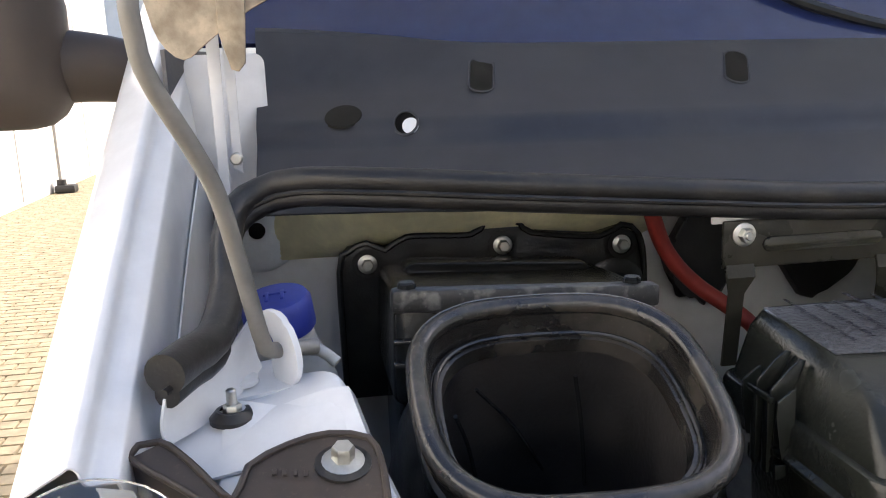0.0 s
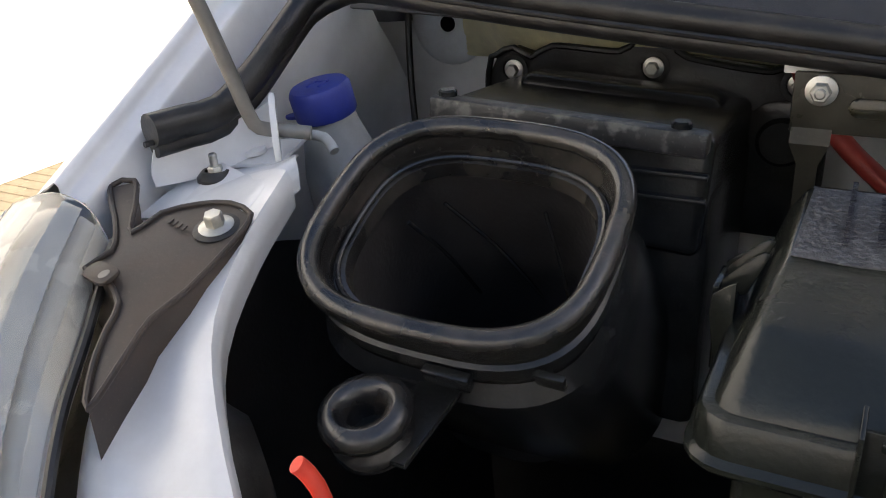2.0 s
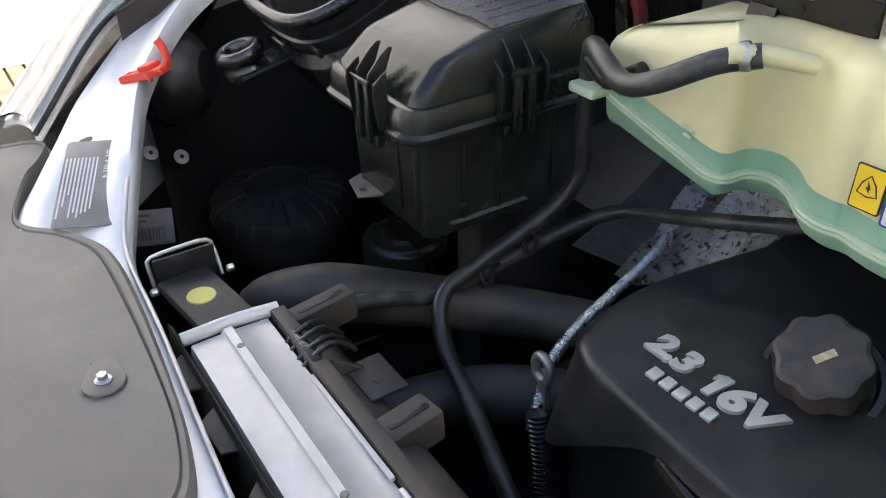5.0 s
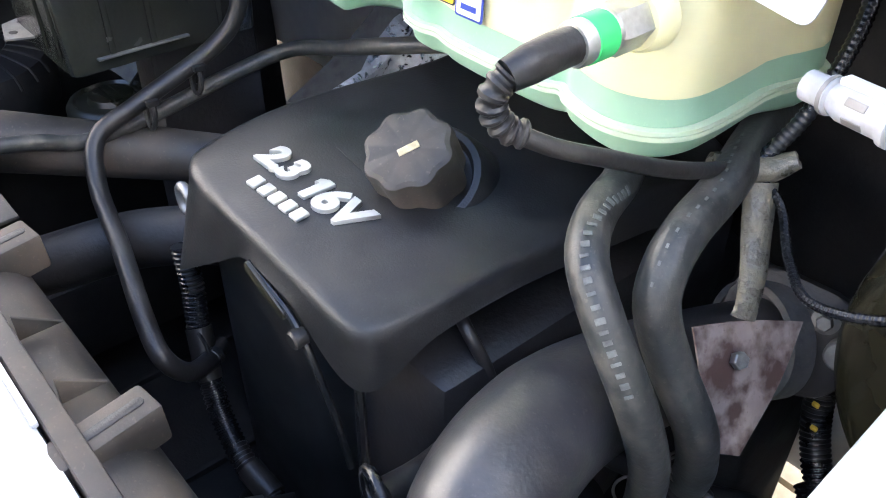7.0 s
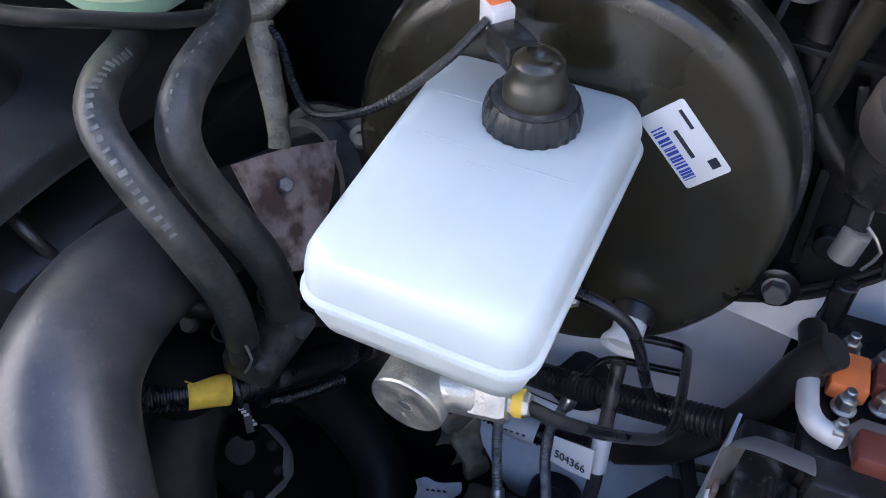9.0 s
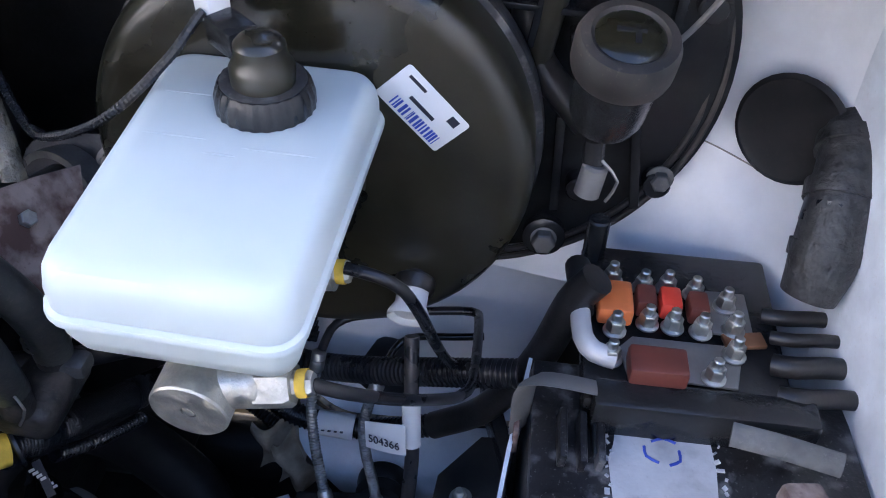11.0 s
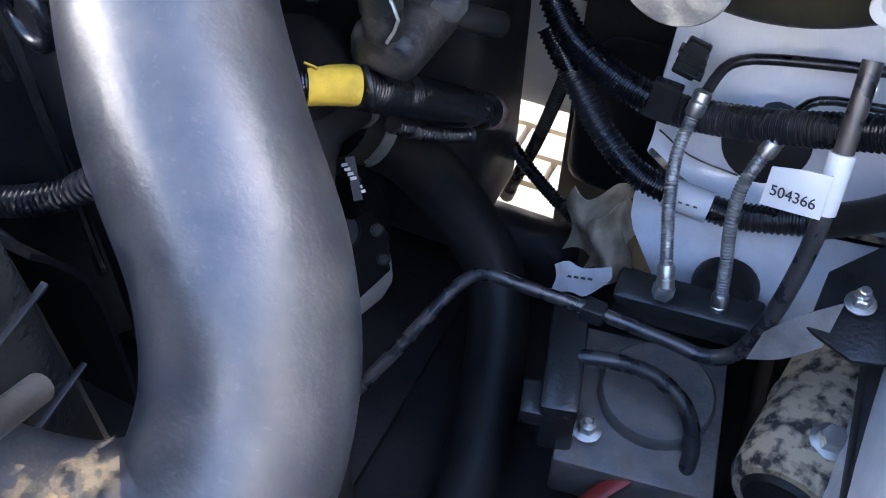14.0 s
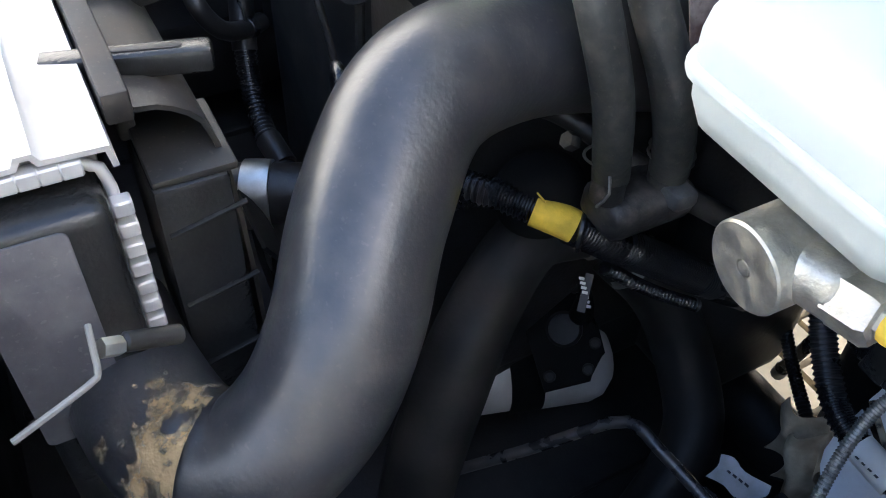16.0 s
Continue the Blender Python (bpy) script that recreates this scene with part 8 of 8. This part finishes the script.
for nm, x0, y0, w, k in (("folded_sheet", 1.150, 0.765, 0.052, 3.1), ("torn_flap", 1.176, 0.748, 0.040, 4.3)):
    rows = [[(x0 + w * i / 8 + 0.004 * math.sin(0.9 * j), y0 + 0.009 * math.sin(k * i * 0.22 + 0.5 * j) + rng.uniform(-0.0012, 0.0012), 0.670 + 0.011 * j + 0.010 * math.sin(i * 0.7 + k) * j / 8) for i in range(9)] for j in range(9)]
    part(nm, sheet(B(), smooth_rows(rows, 3), 0.001), M_rag, rg, sharp=60)
pt = thing("paper_scrap", "small torn grey paper tag", "tag", (1.19, 0.68, 0.74))
part("paper", sheet(B(), smooth_rows([[(1.168, 0.668, 0.752), (1.178, 0.672, 0.757), (1.190, 0.674, 0.752), (1.212, 0.680, 0.758)], [(1.172, 0.664, 0.742), (1.182, 0.666, 0.746), (1.194, 0.669, 0.742), (1.214, 0.676, 0.748)], [(1.170, 0.657, 0.728), (1.185, 0.661, 0.734), (1.196, 0.664, 0.730), (1.203, 0.670, 0.733)]], 3), 0.0006), M_conn, pt)
for k in range(4):
    part("printed_mark", box(B(), (0.004, 0.002, 0.0006), mat4((1.182 + 0.0055 * k, 0.6655 + 0.0015 * k, 0.7465), (-0.2, -0.8, 0.6), (1, 0.25, 0)), 0), M_ink, pt)
# throttle and lower hoses
tb = thing("throttle_body", "white casting with a black actuator", "throttle body", (0.93, 0.68, 0.6))
t_l, t_r = Vector((0.919, 0.588, 0.620)), Vector((0.957, 0.716, 0.620))
ax = (t_r - t_l).normalized()
tm = mat4(t_l, ax)
ln = (t_r - t_l).length
part("neck", lathe(B(), [(0, -0.03), (0.041, -0.03), (0.045, -0.024), (0.045, 0.030), (0.043, 0.034), (0.043, 0.05), (0, 0.05)], tm, 36), M_alu, tb, "pale cast neck")
part("dome", lathe(B(), [(0.044, 0.045), (0.048, 0.05), (0.048, ln - 0.020), (0.043, ln - 0.004), (0.030, ln + 0.008), (0.014, ln + 0.014), (0, ln + 0.015)], tm, 36), M_alu, tb, "pale cast dome")
am = mat4((0.972, 0.646, 0.712), (0.46, -0.50, 0.73), (0.35, 0.86, 0.37))
# actuator, band and connector: low light at this depth is in their colour
ac = part("actuator", slab(B(), [(-0.034, -0.050), (0.012, -0.052), (0.022, -0.036), (0.034, -0.030), (0.036, 0.0), (0.030, 0.012), (0.040, 0.034), (0.034, 0.050), (-0.020, 0.052), (-0.034, 0.034)], 0.022, am, 0.003), M_shade, tb, "black plastic actuator, coloured darker for deep shade")
part("band", lathe(B(), [(0.0455, 0.022), (0.0485, 0.022), (0.0485, 0.058), (0.0455, 0.058), (0.0455, 0.022)], tm, 36), M_shade, ac)
part("boss", lathe(B(), [(0.016, 0), (0.018, 0.001), (0.018, 0.010), (0.015, 0.012), (0.015, 0.009), (0, 0.009)], am @ Matrix.Translation((0.004, 0.004, 0.022)), 28), M_rubm, ac)
for x, y in ((-0.024, 0.038), (0.026, 0.040), (-0.024, -0.036), (0.014, -0.040), (0.028, -0.018)):
    part("screw", lathe(B(), [(0, 0), (0.006, 0), (0.006, 0.004), (0.004, 0.005), (0.004, 0.003), (0, 0.003)], am @ Matrix.Translation((x, y, 0.022)), 14), M_rubm, ac)
lf = part("label_strip", box(B(), (0.0075, 0.036, 0.0012), mat4((1.000, 0.637, 0.8035), (0.6, -0.5, 0.62), (0.85, 0.3, 0.3)), 0), M_ink, ac, "black strip with pale print")
for k in range(7):
    part("printed_mark", box(B(), (0.005, 0.0026, 0.0006), mat4((1.000 + 0.0024 * (k - 3), 0.6370 + 0.0002 * (k - 3) - 0.0006, 0.8035 - 0.0040 * (k - 3) + 0.0008), (0.6, -0.5, 0.62), (0.85, 0.3, 0.3)), 0), M_label, lf)
part("connector", tube(B(), [(0.985, 0.652, 0.752), (0.992, 0.646, 0.775), (0.997, 0.640, 0.796)], [0.012, 0.010, 0.007], 14), M_shade, ac)
lh = thing("lower_hose", "thick dark rubber hose low in the bay", "hose", (1.05, 0.6, 0.6))
part("hose", tube(B(), [(0.96, 0.70, 0.80), (1.0, 0.735, 0.755), (1.045, 0.745, 0.70), (1.095, 0.73, 0.645), (1.125, 0.67, 0.60), (1.145, 0.58, 0.555), (1.150, 0.50, 0.53)], 0.030, 20), M_rubm, lh)
part("clamp", lathe(B(), [(0.0303, -0.006), (0.0315, -0.005), (0.0315, 0.005), (0.0303, 0.006)], mat4((0.975, 0.714, 0.787), (0.6, 0.5, -0.65)), 28), M_galv, lh)
sh2 = thing("second_pipe", "dark rubber pipe behind the intake pipe", "pipe", (1.06, 0.45, 0.8))
part("pipe", tube(B(), [(1.025, 0.595, 0.925), (1.015, 0.555, 0.918), (1.03, 0.51, 0.885), (1.055, 0.465, 0.83), (1.075, 0.43, 0.75), (1.085, 0.41, 0.62)], [0.026, 0.027, 0.029, 0.031, 0.031, 0.031], 20), M_rubm, sh2)
part("end_ring", lathe(B(), [(0.027, 0.0), (0.029, 0.001), (0.029, 0.006), (0.027, 0.007)], mat4((1.024, 0.592, 0.925), (0.2, 0.9, 0.1)), 28), M_dull, sh2)
dh = thing("breather_hose", "dark breather hose above the taped loom", "hose", (1.0, 0.6, 0.99))
part("hose", tube(B(), [(0.96, 0.545, 1.02), (1.0, 0.575, 1.02), (1.04, 0.605, 1.0), (1.075, 0.64, 0.975), (1.10, 0.68, 0.95)], 0.009, 12), M_rubber, dh)
# dome coloured near black to look sunk in shade
part("dome", lathe(B(), [(0.035, 0.0), (0.033, 0.02), (0.02, 0.035), (0, 0.04)], mat4((1.015, 0.56, 0.955), (0.1, -0.3, 1)), 28), M_shade, dh)
for p, q in (((0.97, 0.94, 0.70), (1.16, 0.86, 0.60)), ((1.10, 0.90, 0.80), (1.02, 0.98, 0.52))):
    cc = thing("loose_cable", "thin black cable low behind the engine", "cable", p, "loose cables")
    mid_ = tuple((i + j) / 2 for i, j in zip(p, q))
    part("cable", tube(B(), [p, (mid_[0], mid_[1], mid_[2] - 0.015), q], 0.008, 10, ridge=0.001), M_conduit, cc)
    part("end_sleeve", tube(B(), [q, tuple(i + (i - j) * 0.15 for i, j in zip(q, mid_))], 0.0095, 10), M_rubber, cc)
gb = thing("gearbox", "oily dark gearbox casting", "gearbox", (0.95, 0.85, 0.5))
for c, s in (((0.917, 0.86, 0.78), (0.254, 0.16, 0.40)), ((1.15, 0.95, 0.70), (0.10, 0.10, 0.16)), ((1.03, 0.90, 0.49), (0.22, 0.07, 0.13))):
    part("casting", box(B(), s, c, 0.03, 3), M_deep, gb)

# ---- battery and its fuse carrier ----
bt = thing("battery", "dirty black battery with worn white sticker", "battery", (1.53, 0.53, 0.80))
part("case", box(B(), (0.225, 0.27, 0.19), (1.535, 0.53, 0.903), 0.006), M_batt, bt)
part("lid", box(B(), (0.222, 0.262, 0.012), (1.535, 0.53, 1.0), 0.003), M_batt, bt)
for x, y, w, d in ((1.535, 0.526, 0.19, 0.004), (1.535, 0.488, 0.19, 0.004)):
    part("lid_ridge", box(B(), (w, d, 0.005), (x, y, 1.0075), 0.001), M_batt, bt)
for x in (1.447, 1.457, 1.467):
    for z in (0.0,):
        part("vent_fin", box(B(), (0.003, 0.035, 0.012), (x, 0.593, 1.008), 0.001), M_batt, bt)
for x in (1.455, 1.50, 1.545, 1.59):
    part("cell_cap", lathe(B(), [(0.012, 0), (0.012, 0.004), (0.009, 0.006), (0, 0.006)], (x, 0.445, 1.006), 20), M_batt, bt)
stk = part("sticker", slab(B(), [(-0.035, -0.03), (-0.02, -0.033), (0.032, -0.030), (0.034, 0.0), (0.032, 0.032), (-0.030, 0.034), (-0.033, 0.012), (-0.037, 0.0)], 0.0006, (1.513, 0.578, 1.0062), 0), M_worn, bt, "worn white sticker with a blue recycling mark")
for k in range(3):
    a = 2 * math.pi * k / 3 + 0.5
    part("printed_mark", tube(B(), [(1.513 + 0.013 * math.cos(a + 0.3), 0.588 + 0.011 * math.sin(a + 0.3), 1.0072), (1.513 + 0.013 * math.cos(a + 1.0), 0.588 + 0.011 * math.sin(a + 1.0), 1.0072), (1.513 + 0.011 * math.cos(a + 1.8), 0.588 + 0.010 * math.sin(a + 1.8), 1.0072)], 0.0011, 5), M_bluink, stk)
part("sticker_lower", slab(B(), [(-0.03, -0.02), (0.035, -0.02), (0.033, 0.02), (-0.03, 0.018)], 0.0006, (1.545, 0.455, 1.0062), 0), M_pad, bt, "grey worn label")
for x, y in ((1.445, 0.588), (1.458, 0.586), (1.470, 0.588)):
    part("vent_rib", box(B(), (0.0055, 0.042, 0.014), mat4((x, y, 1.011), (0.1, 0, 1)), 0.0018), M_batt, bt)
for x, y, w, d in ((1.447, 0.52, 0.03, 0.05), (1.445, 0.46, 0.028, 0.05), (1.59, 0.50, 0.05, 0.06)):
    part("moulded_recess", slab(B(), rrect(w, d, 0.004), 0.004, (x, y, 1.0055), 0.0015), M_batt, bt)
rng = random.Random(11)
for k in range(48):
    a = 2 * math.pi * k / 48
    px_, py_ = 1.513 + rng.uniform(0.034, 0.040) * max(-1, min(1, 1.35 * math.cos(a))), 0.578 + rng.uniform(0.033, 0.040) * max(-1, min(1, 1.35 * math.sin(a)))
    part("torn_paper_edge", box(B(), (rng.uniform(0.0015, 0.0055), rng.uniform(0.0012, 0.0035), 0.0012), mat4((px_, py_, 1.0068), (rng.uniform(-0.3, 0.3), rng.uniform(-0.3, 0.3), 1), (math.cos(a * 3), math.sin(a * 3), 0)), 0), M_worn, bt)
cs = thing("cable_sheaf", "black cables running off the fuse carrier", "cables", (1.6, 0.66, 1.03))
for y, r, z in ((0.700, 0.006, 1.036), (0.655, 0.008, 1.032), (0.628, 0.007, 1.030), (0.674, 0.005, 1.040)):
    part("cable", tube(B(), [(1.590, y, z), (1.604, y - 0.004, z + 0.003), (1.63, y + 0.006, z - 0.004), (1.655, y + 0.012, z - 0.010)], r, 14), M_rubber, cs)
part("rust_block", box(B(), (0.028, 0.036, 0.018), mat4((1.598, 0.548, 1.014), (0.1, 0.05, 1), (1, 0.2, 0)), 0.004), M_rust, cs, "rust-stained clamp block")
fcx = thing("battery_fuse_carrier", "black fuse carrier on the battery with coloured fuses", "fuse carrier", (1.53, 0.69, 1.0))
part("tray", box(B(), (0.145, 0.155, 0.022), mat4((1.530, 0.690, 1.018), (0, -0.06, 1)), 0.004), M_black, fcx)
part("front_wall", box(B(), (0.150, 0.026, 0.034), (1.538, 0.611, 1.019), 0.004), M_black, fcx)
part("back_post", cyl(B(), 0.009, 0.05, (1.466, 0.755, 1.02), 14), M_black, fcx)
part("bus_bar", slab(B(), [(-0.035, -0.025), (0.04, -0.028), (0.045, -0.005), (0.05, 0.012), (-0.03, 0.012), (-0.04, 0.0)], 0.003, mat4((1.522, 0.655, 1.031)), 0.001), M_dull, fcx, "dull metal bus bar")
part("bus_bar", box(B(), (0.03, 0.045, 0.003), (1.565, 0.70, 1.034), 0.001), M_dull, fcx)
part("copper_lug", box(B(), (0.03, 0.014, 0.004), mat4((1.572, 0.672, 1.035), (0, 0, 1), (1, 0.2, 0)), 0.001), mk("copper_brown", (0.42, 0.22, 0.12), 0.45, metal=0.8, var=0.2), fcx)
for nm, (x, y, w, d), mt, lb_ in (("fuse", (1.479, 0.692, 0.026, 0.034), M_orange, "orange block fuse"), ("fuse", (1.502, 0.697, 0.015, 0.022), M_brown, "brown strip fuse"), ("fuse", (1.520, 0.697, 0.016, 0.022), M_red, "red strip fuse"), ("fuse", (1.540, 0.695, 0.015, 0.022), M_brown, "brown strip fuse"), ("fuse", (1.506, 0.632, 0.040, 0.026), M_brown, "large brown block fuse")):
    part(nm, box(B(), (w, d, 0.016), (x, y, 1.042), 0.003), mt, fcx, lb_)
for x, y in ((1.479, 0.722), (1.479, 0.668), (1.502, 0.716), (1.520, 0.718), (1.540, 0.714), (1.503, 0.678), (1.521, 0.677), (1.541, 0.675), (1.562, 0.705), (1.565, 0.680), (1.475, 0.640), (1.545, 0.632), (1.562, 0.655)):
    bolt((x, y, 1.036), (0, 0, 1), 0.0068, 0.0085, 0.010, "zinc nut on the fuse carrier", h=0.009, group="fuse carrier nuts")
jm = thing("jumper_lead", "black lead with a tinned metal end", "cable", (1.45, 0.66, 1.03))
part("boot", tube(B(), [(1.452, 0.725, 1.045), (1.453, 0.70, 1.05), (1.453, 0.672, 1.048)], 0.010, 14), M_rubber, jm)
part("tinned_end", tube(B(), [(1.453, 0.674, 1.047), (1.455, 0.652, 1.044), (1.463, 0.640, 1.042), (1.478, 0.637, 1.040)], 0.008, 12, flat=0.7), M_alu, jm, "pale tinned cable end")
sb_ = thing("battery_strap", "grey metal battery hold-down strap", "strap", (1.43, 0.6, 1.0))
part("strap", tube(B(), [(1.417, 0.612, 0.985), (1.418, 0.612, 1.030), (1.424, 0.611, 1.040), (1.44, 0.610, 1.042), (1.464, 0.608, 1.041)], [0.010, 0.012, 0.014, 0.015, 0.015], 10, 0.005, flat=0.15), M_dull, sb_)
part("rust_end", box(B(), (0.004, 0.014, 0.025), (1.415, 0.606, 0.985), 0.001), M_rust, sb_, "rusty strap end")
part("strap", tube(B(), [(1.55, 0.585, 1.037), (1.58, 0.580, 1.036), (1.62, 0.575, 1.03)], 0.008, 10, 0.005, flat=0.25), M_corr, sb_)
bx = thing("battery_box_wall", "pale painted battery tray wall", "tray wall", (1.41, 0.55, 0.75))
part("wall", sheet(B(), smooth_rows([[(1.405, 0.42, 0.985), (1.408, 0.55, 0.985), (1.425, 0.68, 0.985)], [(1.400, 0.42, 0.85), (1.406, 0.55, 0.85), (1.420, 0.68, 0.85)], [(1.396, 0.42, 0.62), (1.402, 0.55, 0.62), (1.414, 0.68, 0.62)]], 3), 0.003), M_grimy, bx)
part("rust_stain", slab(B(), rrect(0.02, 0.012, 0.004), 0.0006, mat4((1.4035, 0.56, 0.93), (-1, 0.1, 0.1), (0, 1, 0)), 0), M_rust, bx)
part("tray", box(B(), (0.26, 0.32, 0.02), (1.53, 0.53, 0.79), 0.004), M_deep, bx)
# white bodywork at the corner
wc2 = thing("corner_panel", "white painted body panel behind the battery", "body panel", (1.5, 0.87, 0.9))
rows = smooth_rows([[(1.36, 0.89, 1.40), (1.50, 0.88, 1.40), (1.62, 0.84, 1.40), (1.66, 0.72, 1.38)], [(1.36, 0.885, 1.15), (1.50, 0.87, 1.15), (1.61, 0.83, 1.15), (1.655, 0.72, 1.15)], [(1.36, 0.86, 1.04), (1.50, 0.84, 1.04), (1.60, 0.79, 1.04), (1.65, 0.70, 1.04)], [(1.36, 0.82, 0.96), (1.50, 0.79, 0.96), (1.60, 0.75, 0.96), (1.65, 0.68, 0.96)]], 4)
part("panel", sheet(B(), rows, 0.0015), M_white, wc2, sharp=60)
part("paint_crack", tube(B(), [(1.505, 0.848, 1.075), (1.53, 0.842, 1.085), (1.545, 0.838, 1.098), (1.60, 0.80, 1.092)], 0.0007, 5), M_dull, wc2)
part("plug_hole", lathe(B(), [(0.0, 0.001), (0.036, 0.001), (0.04, 0.003), (0.044, 0.0)], mat4((1.600, 0.800, 1.136), (-0.6, -0.8, 0.1)), 32), M_rubm, wc2)
bh = thing("ribbed_boot", "black tape-wrapped cable boot", "cable boot", (1.6, 0.75, 1.0))
part("boot", tube(B(), [(1.64, 0.79, 1.15), (1.635, 0.76, 1.14), (1.625, 0.73, 1.115), (1.62, 0.71, 1.085), (1.615, 0.70, 1.06)], [0.020, 0.024, 0.023, 0.024, 0.020], 22, 0.006), M_tapeb, bh)
for k, (p, q) in enumerate((((1.637, 0.775, 1.146), (1.634, 0.764, 1.141)), ((1.628, 0.745, 1.128), (1.626, 0.735, 1.120)), ((1.621, 0.717, 1.096), (1.620, 0.711, 1.086)))):
    part("tape_turn", tube(B(), [p, q], 0.0252, 20), M_tapeb, bh)
part("tape_wrap", tube(B(), [(1.626, 0.733, 1.118), (1.623, 0.724, 1.105)], 0.0235, 18), M_conduit, bh)

# ---- block paving beside the van ----
pv = thing("block_paving", "sunlit sandy concrete block paving", "paving", (0, 0, 0), kind="structure")
bm = B()
box(bm, (0.196, 0.096, 0.06), (0, 0, -0.03), 0.006, 1)
first = part("paver", bm, M_paver, pv)
rng = random.Random(4)
made = 0
for i in range(15):
    for j in range(20):
        x, y = -4.6 + 0.2 * i + (0.1 if j % 2 else 0.0), 2.0 + 0.1 * j * 1.0
        if made == 0:
            ob = first
        else:
            ob = new("paver", first.data)
            ob.parent = pv
        ob.location = (x, y, 0.002 * rng.random())
        ob.rotation_euler = (rng.uniform(-0.01, 0.01), rng.uniform(-0.01, 0.01), rng.uniform(-0.01, 0.01))
        made += 1
# the rest of the paving, joined
v, f = [], []
for i in range(-40, 90):
    for j in range(-75, 230):
        x, y = -4.6 + 0.2 * i + (0.1 if j % 2 else 0.0), 2.0 + 0.1 * j
        if (0 <= i < 15 and 0 <= j < 20) or y > 21:
            continue
        n = len(v)
        a, b, h = 0.096, 0.046, 0.002 * rng.random()
        v += [(x - a, y - b, -0.03), (x + a, y - b, -0.03), (x + a, y + b, -0.03), (x - a, y + b, -0.03), (x - a + 0.004, y - b + 0.004, h), (x + a - 0.004, y - b + 0.004, h), (x + a - 0.004, y + b - 0.004, h), (x - a + 0.004, y + b - 0.004, h)]
        f += [(n + 4, n + 5, n + 6, n + 7), (n, n + 1, n + 5, n + 4), (n + 1, n + 2, n + 6, n + 5), (n + 2, n + 3, n + 7, n + 6), (n + 3, n, n + 4, n + 7)]
me = bpy.data.meshes.new("far_pavers")
me.from_pydata(v, [], f)
me.materials.append(M_paver)
far = new("far_pavers", me)
far.parent = pv
tagged(far, "the rest of the block paving", kind="stuff")
